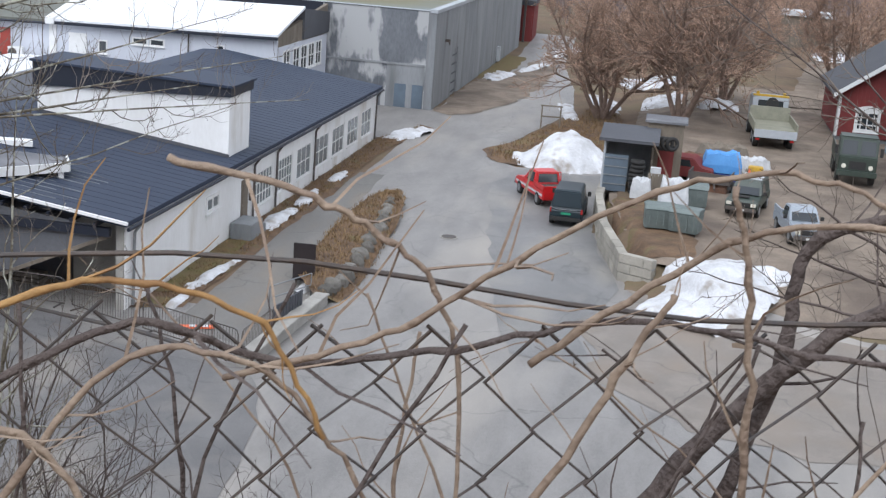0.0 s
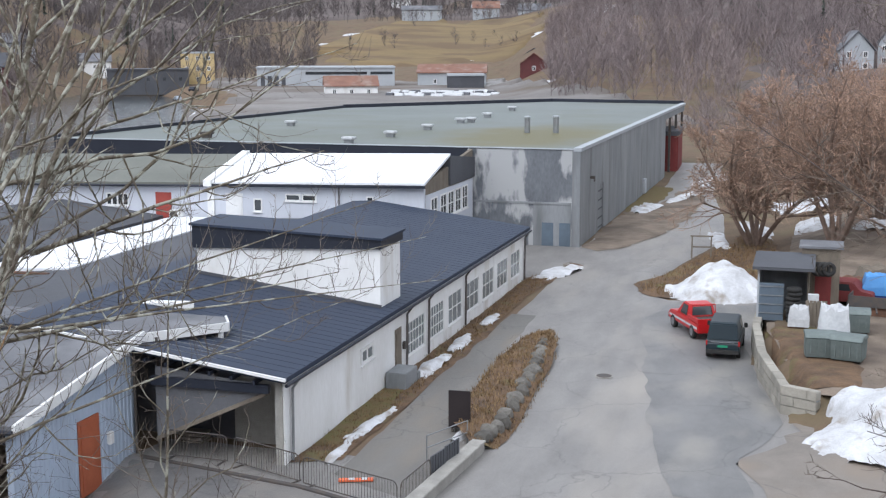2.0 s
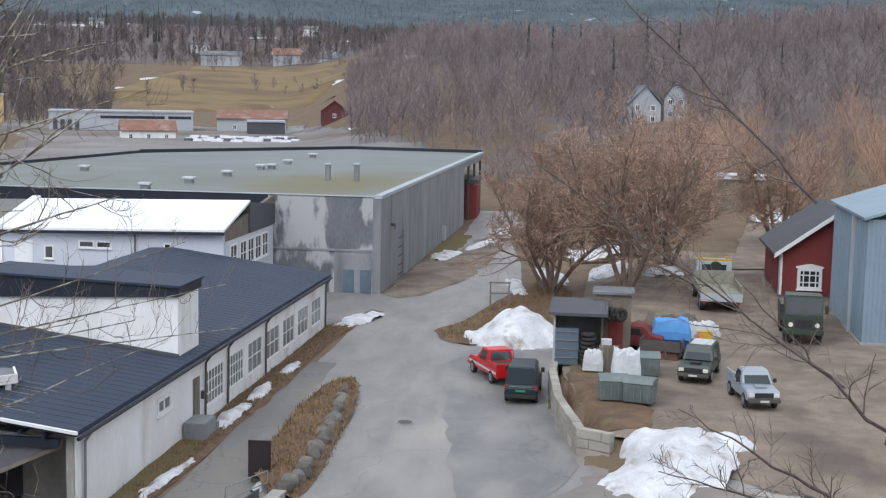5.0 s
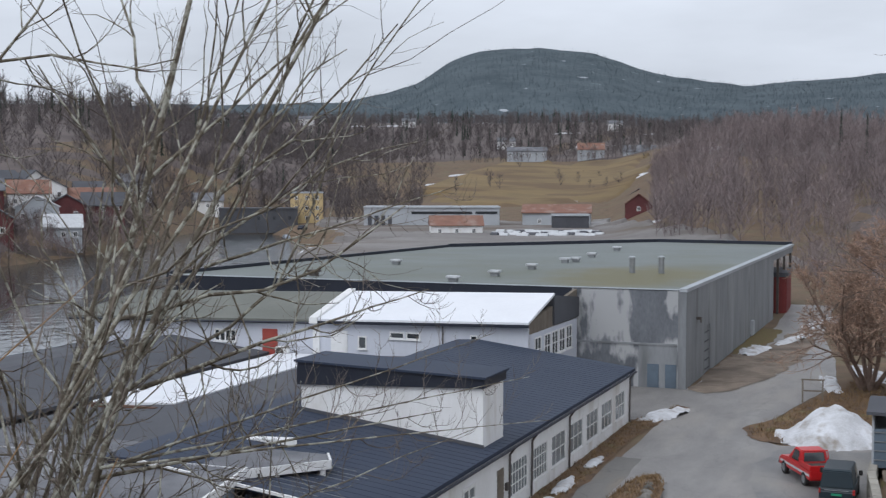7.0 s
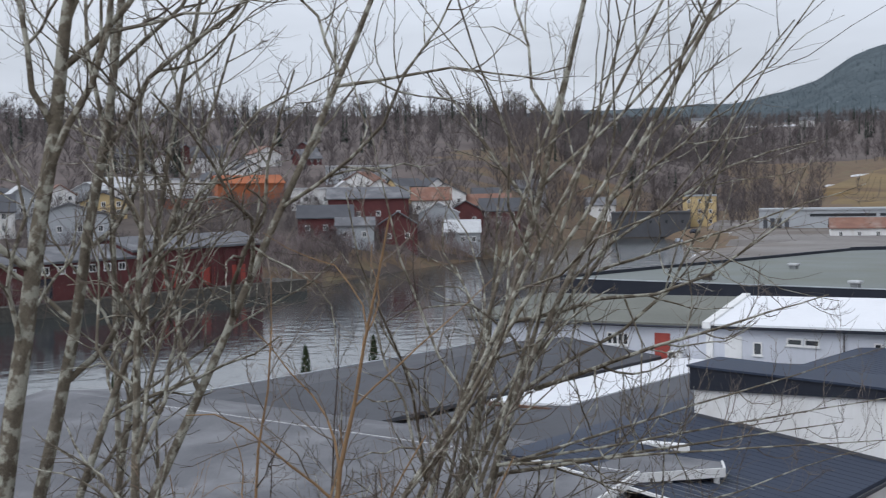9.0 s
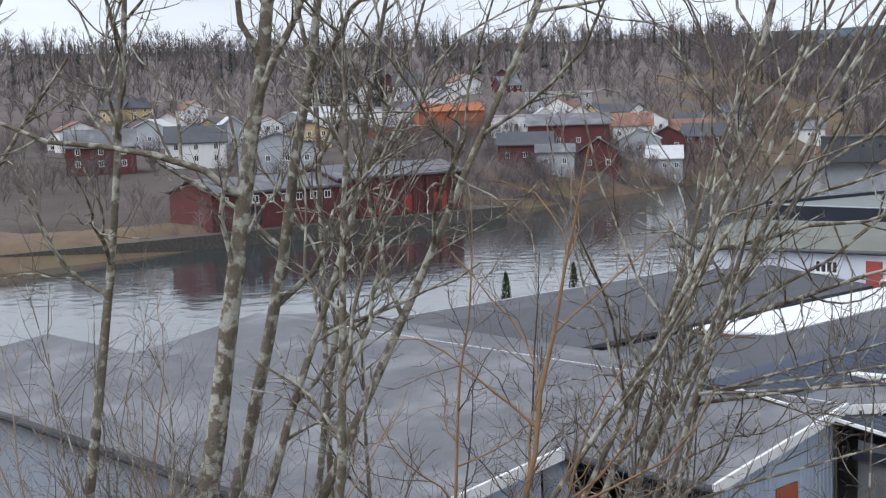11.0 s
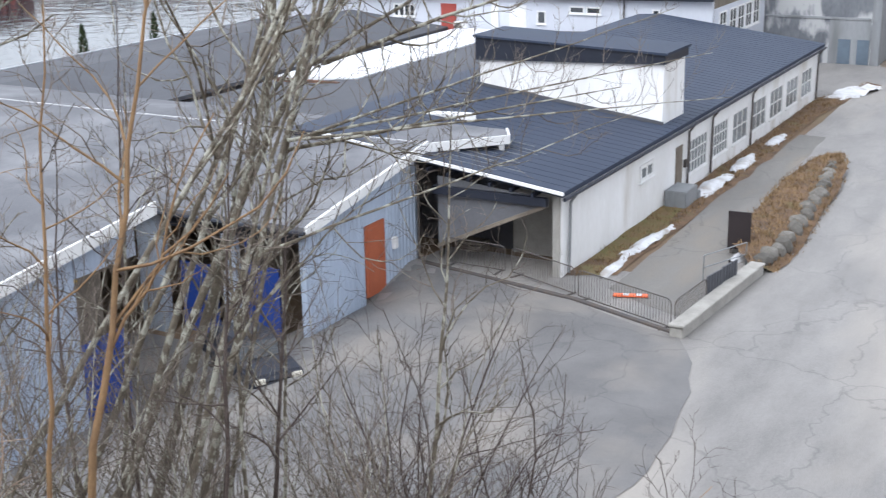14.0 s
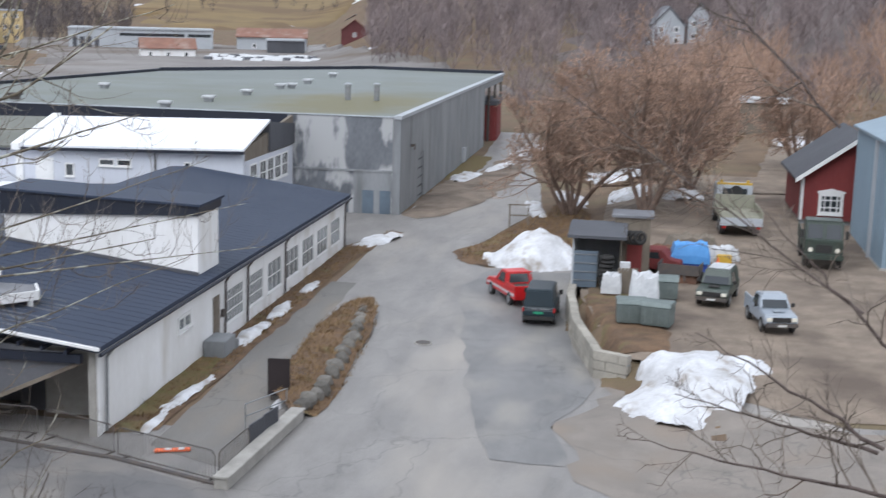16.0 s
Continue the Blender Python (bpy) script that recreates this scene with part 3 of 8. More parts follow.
for y in (16.95, 23.5, 13.6, 0.5, 37.2):
    part("downpipe", Mesh().tube([(0.36, y, 3.1), (0.12, y, 2.75), (0.09, y, 0.1)], 0.055, 8), M["iron" if y > 10 else "steel"], hall)
# added pale steel slivers that stand in for bright lines along the near seams
gsn = random.Random(33)
for k in range(9):
    y = -0.5 + (1 + k) * 0.605 * 0.8 + gsn.uniform(-0.05, 0.05)
    a = -6.8 + gsn.uniform(0, 2.2) + 0.12 * k
    b = min(-0.9, a + gsn.uniform(1.0, 3.2))
    part("lap_strip", Mesh().prism([(a, y + 0.035), (b, y + 0.035), (b, y + gsn.uniform(0.05, 0.07)), (a, y + 0.045)], lambda x, y: hroof(x, y) + 0.158, lambda x, y: hroof(x, y) + 0.185), M["steel"], roof)
# roof lantern
la = thing("roof_lantern", (-17.9, 40.8, 0), 0, "white boxy roof lantern with dark fascia, on the workshop roof", "roof lantern")
ltop = lambda x, y: 6.35 - 0.035 * x
part("body", Mesh().prism([(-9.1, 11.3), (-0.35, 11.3), (-0.35, 14.0), (-9.1, 14.0)], lambda x, y: hroof(x, y) + 0.165, lambda x, y: ltop(x, y) - 0.3), M["white_wall"], la, "white plastered body")
part("fascia", Mesh().prism([(-9.25, 11.15), (-0.25, 11.15), (-0.25, 14.15), (-9.25, 14.15)], lambda x, y: ltop(x, y) - 0.3 + 0.07 * x + 0.02, lambda x, y: ltop(x, y) + 0.1), M["dark_fascia"], la, "dark fascia board")
part("roof", Mesh().prism([(-9.35, 11.05), (-0.15, 11.05), (-0.15, 14.25), (-9.35, 14.25)], lambda x, y: ltop(x, y) + 0.1, lambda x, y: ltop(x, y) + 0.2), M["dark_roof"], la)
part("flashing", Mesh().prism([(-9.2, 11.2), (-0.3, 11.2), (-0.3, 11.29), (-9.2, 11.29)], lambda x, y: hroof(x, y) + 0.165, lambda x, y: hroof(x, y) + 0.3), M["felt_dark"], la)

# big concrete hall
big = thing("concrete_hall", (-17, 92, 0), 0, "large grey concrete industrial hall with mossy flat roof", "building")
part("front_wall", Mesh().box(-8.4, -0.5, 0, 0.35, -0.5, 7.05), M["concrete"], big, "blotched grey concrete front wall")
part("front_fascia", Mesh().box(-43, -8.4, 0.0, 0.3, -0.5, 7.1), M["dark_fascia"], big, "dark blue clad front")
part("corner_pillar", Mesh().box(-0.55, 0.06, -0.06, 0.5, -0.5, 7.15), M["concrete_side"], big, bevel=0.03)
sw = Mesh()
sw.box(-0.35, 0, 0.5, 7.9, -1.2, 7.0).box(-0.35, 0, 7.9, 10.4, 3.7, 7.0).box(-0.35, 0, 10.4, 50.5, -1.2, 7.0)
part("side_wall", sw, M["concrete_side"], big, "grey concrete side wall")
part("side_door", Mesh().box(-0.2, -0.1, 7.9, 10.4, -0.4, 3.7), M["concrete_side"], big, "grey sectional door")
for k in range(5):
    part("door_rail", Mesh().box(-0.1, -0.05, 7.95, 10.35, 0.25 + k * 0.72, 0.33 + k * 0.72), M["felt_dark"], big)
part("end_wall", Mesh().box(-36, -0.36, 50.2, 50.5, -1.2, 6.5), M["felt_dark"], big)
for y in (56, 62, 68.3):
    part("post", Mesh().box(-0.35, -0.1, y, y + 0.25, -1.2, 7.0), M["iron"], big)
part("cornice", Mesh().box(-0.38, 0.0, 50.5, 69, 6.3, 7.0), M["concrete_side"], big)
part("coping", Mesh().box(-0.45, 0.12, -0.12, 69.1, 7.0, 7.25).box(-43, -0.45, -0.05, 0.35, 7.1, 7.16), M["greyfar"], big, "pale metal coping")
rf = Mesh().prism([(-0.4, 0.3), (-0.4, 69), (-17, 71), (-37, 50), (-43, 0.3)], 6.5, 7.12)
roof = part("roof", rf, M["big_roof"], big, "greenish wet flat roof with moss")
part("back_parapet", Mesh().prism([(-17, 71.3), (-37.2, 50.2), (-37.2, 49.7), (-17, 70.8)], 6.5, 7.5).prism([(-0.1, 69.4), (-17, 71.4), (-17, 70.9), (-0.1, 68.9)], 6.5, 7.5).prism([(-37.4, 50.3), (-43.3, 0), (-42.9, 0), (-37, 50)], 0, 7.4), M["dark_fascia"], big)
for i, (x, w, z0) in enumerate(((-2.75, 1.0, 0.05), (-1.45, 0.95, 0.05))):
    part("steel_door", Mesh().box(x, x + w - 0.15, -0.05, 0.0, z0, 1.75).box(x + 0.1, x + w - 0.25, -0.07, -0.05, 0.2, 1.6), M["steel_blue"], big, "blue-grey steel door")
for x, y, r, h in ((-7.5, 15.7, 0.25, 1.25), (-5.1, 16.1, 0.25, 1.3)):
    v = thing("roof_flue", (-17 + x, 92 + y, 7.12), 0, "grey upright vent pipe on the flat roof", "vent", "roof vents")
    part("pipe", Mesh().tube([(0, 0, 0), (0, 0, h)], r, 12), M["steel"], v)
    part("cap", Mesh().tube([(0, 0, h + 0.02), (0, 0, h + 0.12), (0, 0, h + 0.2)], [r * 1.25, r * 1.25, r * 0.6], 12), M["greyfar"], v)

for x, y, k in ((-17.2, 8.2, 0), (-16.8, 17.1, 0), (-16.5, 26.7, 0), (-15.8, 28.0, 0), (-16.3, 36.0, 0), (-30.5, 18.7, 0), (-31.2, 3.2, 1), (-16.8, 48.8, 0), (-18.2, 1.2, 0)):
    v = thing("roof_vent", (-17 + x, 92 + y, 7.12), 0, "small snow-capped vent on the flat roof", "vent", "roof vents")
    part("stem", Mesh().box(-0.3, 0.3, -0.3, 0.3, 0, 0.3), M["iron" if k else "steel"], v)
    part("hood", Mesh().prism([(-0.5, -0.45), (0.5, -0.45), (0.5, 0.45), (-0.5, 0.45)], 0.3, 0.5), M["iron" if k else "plastic_white"], v, bevel=0.06)
part("wall_lamp", Mesh().box(0.0, 0.3, 4.2, 4.5, 4.6, 4.8).box(0.3, 0.36, 4.2, 4.5, 4.4, 4.8), M["iron"], big)
part("wall_box", Mesh().box(0.0, 0.3, 33, 34, 0.2, 1.6), M["greyfar"], big, bevel=0.03)
part("ledge", Mesh().box(-8.4, -0.6, -0.06, 0.0, 3.1, 3.25), M["concrete_side"], big)
part("render_patch", Mesh().prism([(-3.4, -0.015), (-0.6, -0.015), (-0.6, 0.0), (-3.4, 0.0)], 0.0, 3.1), M["concrete_side"], big, "grey rendered patch")

# low office range with the white roof in front of the concrete hall
ann = thing("office_range", (-25, 80, 0), 0, "pale clad low building, half its roof white with snow", "building")
ae = lambda x, y: 5.6 + 0.021 * x + 0.24 * (y + 0.4)
part("front_wall_white", Mesh().prism([(-15.2, 0), (0, 0), (0, 0.25), (-15.2, 0.25)], 0.5, lambda x, y: ae(x, 0) - 0.05), M["white_clad"], ann, "pale blue-grey clad wall")
part("front_wall_grey", Mesh().prism([(-35.2, 0), (-15.2, 0), (-15.2, 0.25), (-35.2, 0.25)], 0.5, lambda x, y: ae(x, 0) - 0.05), M["white_clad"], ann, "greyish white wall")
part("end_wall", Mesh().prism([(-0.25, 0.25), (0, 0.25), (0, 11.9), (-0.25, 11.9)], 0.5, lambda x, y: min(ae(0, y), 7.05) - 0.05), M["wood"], ann, "brownish grey end wall")
part("end_wall_low", Mesh().box(0.0, 0.05, 0.3, 11.8, 0.5, 4.9), M["white_clad"], ann)
part("snowy_roof", Mesh().prism([(-15.0, -0.4), (0.15, -0.4), (0.15, 5.6), (-15.0, 5.6)], lambda x, y: ae(x, y), lambda x, y: ae(x, y) + 0.17), M["roofsnow"], ann, "roof under an even sheet of snow")
part("eaves_board", Mesh().prism([(-15.2, -0.5), (0.2, -0.5), (0.2, -0.4), (-15.2, -0.4)], lambda x, y: ae(x, -0.4) - 0.17, lambda x, y: ae(x, -0.4) + 0.03), M["dark_fascia"], ann)
part("mossy_roof", Mesh().prism([(-36, -0.4), (-15.5, -0.4), (-15.5, 5.6), (-33, 5.6)], lambda x, y: ae(x, y) - 0.05, lambda x, y: ae(x, y) + 0.1), M["green_felt"], ann, "grey-green felt roof")
part("back_roof", Mesh().prism([(-33, 5.6), (0.15, 5.6), (0.15, 12), (-33, 12)], lambda x, y: 5.0, lambda x, y: ae(x, 5.6) + 0.02 - 0.1 * (y - 5.6)), M["felt_dark"], ann)
part("party_ridge", Mesh().prism([(-15.6, -0.6), (-15.0, -0.6), (-15.0, 5.7), (-15.6, 5.7)], lambda x, y: ae(x, y) - 0.1, lambda x, y: ae(x, y) + 0.32), M["white_paint"], ann, "white capped fire wall")
part("party_wall_end", Mesh().box(-15.55, -15.05, -0.12, -0.003, 0.5, 5.1), M["white_paint"], ann)
part("eaves_gutter", Mesh().tube([(-35.8, -0.5, 4.72), (-15.6, -0.5, 5.16)], 0.08, 8), M["dark_fascia"], ann)
part("door", Mesh().box(-19.55, -18.35, -0.06, 0.0, 2.55, 4.55), M["red_door"], ann, "red door")
part("door_frame", Mesh().box(-14.2, -12.95, -0.05, 0.0, 3.0, 4.65).box(-14.1, -13.05, -0.07, -0.05, 3.0, 4.55), M["white_paint"], ann, "white door")
window(ann, -23.45, -21.65, 3.5, 4.4, 0.0, 4, 1, frame_w=0.1, bar=0.12)
window(ann, -12.15, -11.5, 3.45, 4.35, 0.0, 1, 1, frame_w=0.09)
window(ann, -9.8, -8.7, 4.25, 4.75, 0.0, 1, 1, frame_w=0.1)
window(ann, -8.6, -7.55, 4.25, 4.75, 0.0, 1, 1, frame_w=0.1)
window(ann, -4.0, -3.5, 4.3, 4.75, 0.0, 1, 1, frame_w=0.08)
for a in (1.2, 3.4, 5.2, 7.0, 8.8):
    window(ann, a, a + 1.5, 2.9, 4.6, 0.05, 2, 2, axis=1, out=1, frame_w=0.1, bar=0.06)
pipe(ann, -5.9, -0.12, 1, 5.4)
hp = thing("heat_pump", (-42.6, 79.3, 2.6), 0, "white outdoor heat pump with dark fan", "heat pump")
part("case", Mesh().box(-0.5, 0.5, -0.2, 0.2, 0.1, 0.85), M["white_paint"], hp, bevel=0.03)
part("fan", Mesh().disc((-0.15, -0.21, 0.48), 1, 0.3, 0.03), M["iron"], hp)
part("foot", Mesh().box(-0.4, -0.3, -0.2, 0.2, 0, 0.1), M["iron"], hp)
part("foot", Mesh().box(0.3, 0.4, -0.2, 0.2, 0, 0.1), M["iron"], hp)

# flat and low-pitched roofs between the workshop and the river
mid = thing("linked_sheds", (-30, 57, 0), 0, "low linked sheds with grey felt roofs", "building")
part("outer_wall", Mesh().box(-12.5, 0.5, -9.5, 22.7, -0.3, 2.2), M["white_clad"], mid)
part("flat_roof", Mesh().prism([(-13.2, -10.0), (0.9, -13), (0.9, 22.9), (-13.2, 22.9)], 2.2, lambda x, y: 2.75 + 0.04 * (x + 13)), M["felt_dark"], mid, "dark felt roof")
part("upstand", Mesh().prism([(0.6, -13.2), (1.0, -13.2), (1.0, 10), (0.6, 10)], 2.2, lambda x, y: 4.15), M["white_paint"], mid, "white parapet edge")
part("snow_cover", Mesh().prism([(-12.9, 1.0), (-8.3, 2.2), (-8.6, 22.4), (-12.9, 22.4)], 2.5, lambda x, y: 3.02 + 0.03 * fbm(x, y, 0.5)), M["roofsnow"], mid, "sheet of white snow")
part("end_panel", Mesh().box(-12.8, -8.6, 0.7, 0.95, 2.4, 2.98), M["rust"], mid, "rust-red end panel")
riv = thing("riverside_shed", (-52, 43, 0), 0, "long low riverside shed with dark felt roof", "building")
part("outer_wall", Mesh().box(-9.0, 7.2, 0.4, 41, -2.0, 2.3), M["white_clad"], riv)
rr = lambda x, y: 2.5 + 1.3 * (1 - abs(x) / 9.6) if x <= 0 else 2.5 + 1.3 * (1 - abs(x) / 12)
part("river_slope", Mesh().prism([(-9.7, 0), (0, 0), (0, 41.5), (-9.7, 41.5)], lambda x, y: rr(x, y) - 0.2, rr), M["felt_dark"], riv, "dark felt roof slope")
part("yard_slope", Mesh().prism([(0, 0), (8.0, 0), (8.0, 41.5), (0, 41.5)], lambda x, y: rr(x, y) - 0.2, rr), M["felt_dark"], riv)
part("edge_trim", Mesh().box(-9.9, -9.7, -0.1, 41.6, 2.25, 2.55).box(-9.7, 8, -0.12, -0.01, 2.2, 2.6), M["greyfar"], riv, "pale metal roof edge")
for k in range(14):
    x, y = -61.8 - 0.75 * 0, 44.0 + k * 2.6
    if k in (2, 8, 11):
        b_ = thing("cypress_bush", (-64.4, y + rnd.uniform(-1, 1), land(-64.4, y)), 0, "narrow dark green evergreen bush on the river bank", "bush", "evergreen bushes")
        ms = Mesh()
        for n in range(420):
            h = rnd.random() ** 0.8
            a = rnd.uniform(0, 6.28)
            rad = 0.62 * (1 - h) ** 0.6 * rnd.uniform(0.6, 1.05)
            c = Vector((math.cos(a) * rad, math.sin(a) * rad, 0.2 + 3.6 * h))
            d = Vector((math.cos(a) * 0.08, math.sin(a) * 0.08, 0.26))
            s_ = Vector((-math.sin(a), math.cos(a), 0)) * 0.06
            ms.add([tuple(c - s_), tuple(c + s_), tuple(c + d)], [(0, 1, 2)])
        M.setdefault("evergreen", mat("evergreen_leaves", (0.022, 0.04, 0.018), (0.04, 0.055, 0.02), 0.8, 3, 20, 1.0, 0.0, island=0.3))
        part("foliage", ms, M["evergreen"], b_, kind="stuff")
        part("trunk", Mesh().tube([(0, 0, 0), (0, 0, 3.0)], [0.09, 0.02], 6), M["wood"], b_)

# grey-blue steel building with the loading bays
gb = thing("steel_shed", (-26.7, 21.9, 0), 0, "grey-blue corrugated steel shed with felt roof", "building")
r1 = lambda x, y: 3.8 + 0.115 * y


def corrugated(mesh, axis, a, b, at, out, z0, z1, pitch=0.25, deep=0.035):
    """Sheet steel with upright ribs, along x (axis 0) or y (axis 1); z1: height or function of the run."""
    top = z1 if callable(z1) else (lambda s: z1)
    n = int((b - a) / pitch)
    prof = []
    for k in range(n):
        s = a + k * pitch
        prof += [(s, 0), (s + pitch * 0.4, 0), (s + pitch * 0.5, deep), (s + pitch * 0.9, deep)]
    prof.append((b, 0))
    vs, fs = [], []
    for s, d in prof:
        for z in (z0, top(s)):
            vs.append((s, at + out * d, z) if axis == 0 else (at + out * d, s, z))
    for k in range(len(prof) - 1):
        fs.append((2 * k, 2 * k + 2, 2 * k + 3, 2 * k + 1))
    return mesh.add(vs, fs)


part("front_core", Mesh().box(-34, -0.1, 0.13, 0.3, -2.2, 3.75), M["grey_clad"], gb)
part("front_cladding", corrugated(Mesh(), 0, -34, -0.02, 0.1, -1, -2.2, 3.75, 0.25, 0.015), M["grey_clad"], gb, "grey ribbed cladding")
part("side_core", Mesh().prism([(-0.3, 0.3), (-0.06, 0.3), (-0.06, 4.0), (-0.3, 4.0)], -2.2, lambda x, y: r1(x, y) - 0.1), M["blue_clad"], gb)
part("side_cladding", corrugated(Mesh(), 1, 0.02, 4.0, -0.05, 1, -2.2, lambda s: r1(0, s) - 0.08), M["blue_clad"], gb, "pale blue ribbed cladding")
part("bay_head", Mesh().prism([(-0.3, 4.0), (0.0, 4.0), (0.0, 6.6), (-0.3, 6.6)], 3.2, lambda x, y: r1(x, y) - 0.1), M["blue_clad"], gb)
part("bay_back", Mesh().box(-3.2, -3.0, 3.6, 8.0, -2.2, 4.2), M["wood"], gb)
bay = part("bay_door", Mesh().box(-0.5, -0.4, 4.05, 6.3, -1.9, 0.9).box(-0.4, -0.34, 4.1, 4.25, -1.9, 2.6).box(-0.4, -0.34, 5.1, 5.25, -1.9, 0.9).box(-0.4, -0.34, 4.1, 6.3, 0.3, 0.42), M["darkblue"], gb, "blue folding bay door")
part("bay_lamp", Mesh().box(-1.6, -0.7, 4.6, 4.75, 2.75, 2.85), M["yellow"], gb)
part("corner_trim", Mesh().box(-0.12, 0.05, -0.02, 0.14, -2.2, 3.8), M["white_paint"], gb)
part("roof", Mesh().prism([(-34.5, -0.5), (0.35, -0.5), (0.35, 7.2), (-34.5, 7.2)], lambda x, y: r1(x, y) - 0.05, lambda x, y: r1(x, y) + 0.12), M["felt"], gb, "grey felt roof")
part("verge_board", Mesh().prism([(0.36, -0.55), (0.46, -0.55), (0.46, 7.2), (0.36, 7.2)], lambda x, y: r1(x, y) - 0.22, lambda x, y: r1(x, y) + 0.18), M["white_paint"], gb, "white verge board")
part("gutter", Mesh().tube([(-34.5, -0.62, 3.66), (0.4, -0.62, 3.62)], 0.09, 8), M["dark_fascia"], gb)
pipe(gb, -0.2, -0.15, -2.2, 3.55)
for a, b in ((-6.0, -4.05), (-9.9, -8.0), (-14, -12)):
    window(gb, a, b, -0.35, 1.2, -0.02, 2, 1, frame_w=0.12, depth=0.1)
# second block with the orange door
g2 = thing("bay_block", (-23.8, 33.4, 0), 0, "blue-grey clad block with orange door and felt roof", "building")
r2 = lambda x, y: 3.25 + 0.152 * y
part("roof", Mesh().prism([(-36, -4.4), (-7.4, -4.4), (-7.4, -0.45), (0.3, -0.45), (0.3, 7.5), (-36, 7.5)], lambda x, y: r2(x, y) - 0.12, lambda x, y: r2(x, y) + 0.1), M["felt"], g2, "grey felt roof")
part("roof_back", Mesh().prism([(-36, 7.5), (-4.0, 7.5), (-5.6, 13.0), (-36, 13)], 3.0, lambda x, y: 4.38 - 0.1 * (y - 7.5)), M["felt"], g2)
part("ridge_trim", Mesh().box(-30, 0.3, 7.42, 7.6, 4.3, 4.48), M["white_paint"], g2, "white ridge trim")
part("verge_board", Mesh().prism([(0.31, -0.5), (0.42, -0.5), (0.42, 7.5), (0.31, 7.5)], lambda x, y: r2(x, y) - 0.2, lambda x, y: r2(x, y) + 0.16), M["white_paint"], g2, "white verge board")
part("gutter", Mesh().tube([(-7.4, -0.55, 3.1), (0.35, -0.55, 3.1)], 0.08, 8), M["dark_fascia"], g2)
sd = Mesh().prism([(-0.3, 0), (-0.06, 0), (-0.06, 3.6), (-0.3, 3.6)], -1.4, lambda x, y: r2(x, y) - 0.12)
sd.prism([(-0.3, 4.95), (-0.06, 4.95), (-0.06, 7.4), (-0.3, 7.4)], -1.4, lambda x, y: r2(x, y) - 0.12)
sd.prism([(-0.3, 3.6), (-0.06, 3.6), (-0.06, 4.95), (-0.3, 4.95)], 2.2, lambda x, y: r2(x, y) - 0.12)
part("side_wall", sd, M["blue_clad"], g2)
part("side_cladding", corrugated(Mesh(), 1, 0.02, 3.55, -0.05, 1, -1.4, lambda s: r2(0, s) - 0.12), M["blue_clad"], g2, "pale blue ribbed cladding")
part("side_cladding", corrugated(Mesh(), 1, 5.0, 7.4, -0.05, 1, -1.4, lambda s: r2(0, s) - 0.12), M["blue_clad"], g2)
part("door", Mesh().box(-0.12, -0.02, 3.62, 4.93, -0.5, 2.18).box(-0.02, 0.01, 3.75, 4.8, -0.3, 0.8).box(-0.02, 0.01, 3.75, 4.8, 1.0, 2.05), M["orange"], g2, "orange-brown door")
part("wall_lamp", Mesh().box(-0.02, 0.16, 5.35, 5.6, 0.9, 1.35), M["white_paint"], g2, bevel=0.03)
part("front_left", Mesh().box(-7.4, -6.2, 0, 0.25, -2.2, 3.1), M["grey_clad"], g2)
part("front_head", Mesh().box(-6.2, -0.3, 0, 0.25, 2.5, 3.1), M["dark_fascia"], g2)
part("front_pier", Mesh().box(-3.6, -3.0, 0, 0.25, -2.2, 2.5), M["grey_clad"], g2)
part("bay_back_wall", Mesh().box(-7.4, -0.4, 4.4, 4.6, -2.2, 3.2), M["wood"], g2)
part("bay_door", Mesh().box(-2.9, -1.6, 0.5, 0.6, -2.0, 1.3).box(-2.9, -2.7, 0.42, 0.5, -2, 2.4), M["darkblue"], g2, "blue bay door")
part("bay_door", Mesh().box(-6.0, -4.4, 0.6, 0.7, -2.0, 1.0), M["darkblue"], g2, "blue bay door")
pipe(g2, 0.12, 7.15, -0.5, 4.0)
# flat canopy between the block and the workshop
cn = thing("loading_canopy", (-23.5, 40.9, 0), 0, "flat loading canopy with white fascia boards", "canopy")
cp = [(-4.0, 0.05), (0.0, 0.05), (2.15, 2.6), (1.5, 3.7), (-4.0, 3.9)]
part("deck", Mesh().prism(cp, 4.26, 4.4), M["felt"], cn)
for (xa, ya), (xb, yb) in zip(cp[1:3], cp[2:4]):
    d = Vector((xb - xa, yb - ya, 0)).normalized()
    nrm = Vector((d.y, -d.x, 0)) * 0.08
    part("fascia", Mesh().prism([(xa, ya), (xa + nrm.x, ya + nrm.y), (xb + nrm.x, yb + nrm.y), (xb, yb)], 4.12, 4.46), M["white_paint"], cn, "white fascia board")
for x, y in ((0.75, 0.95), (1.95, 2.35)):
    part("bracket", Mesh().box(x - 0.08, x + 0.08, y, y + 0.16, 3.6, 4.26), M["white_paint"], cn)
part("post", Mesh().tube([(0.35, 0.4, -0.3), (0.35, 0.4, 4.26)], 0.07, 8), M["iron"], cn)
part("second_deck", Mesh().prism([(-4.2, 4.5), (-0.6, 5.2), (-0.9, 5.7), (-4.2, 5.2)], 4.3, 4.5), M["white_paint"], cn)
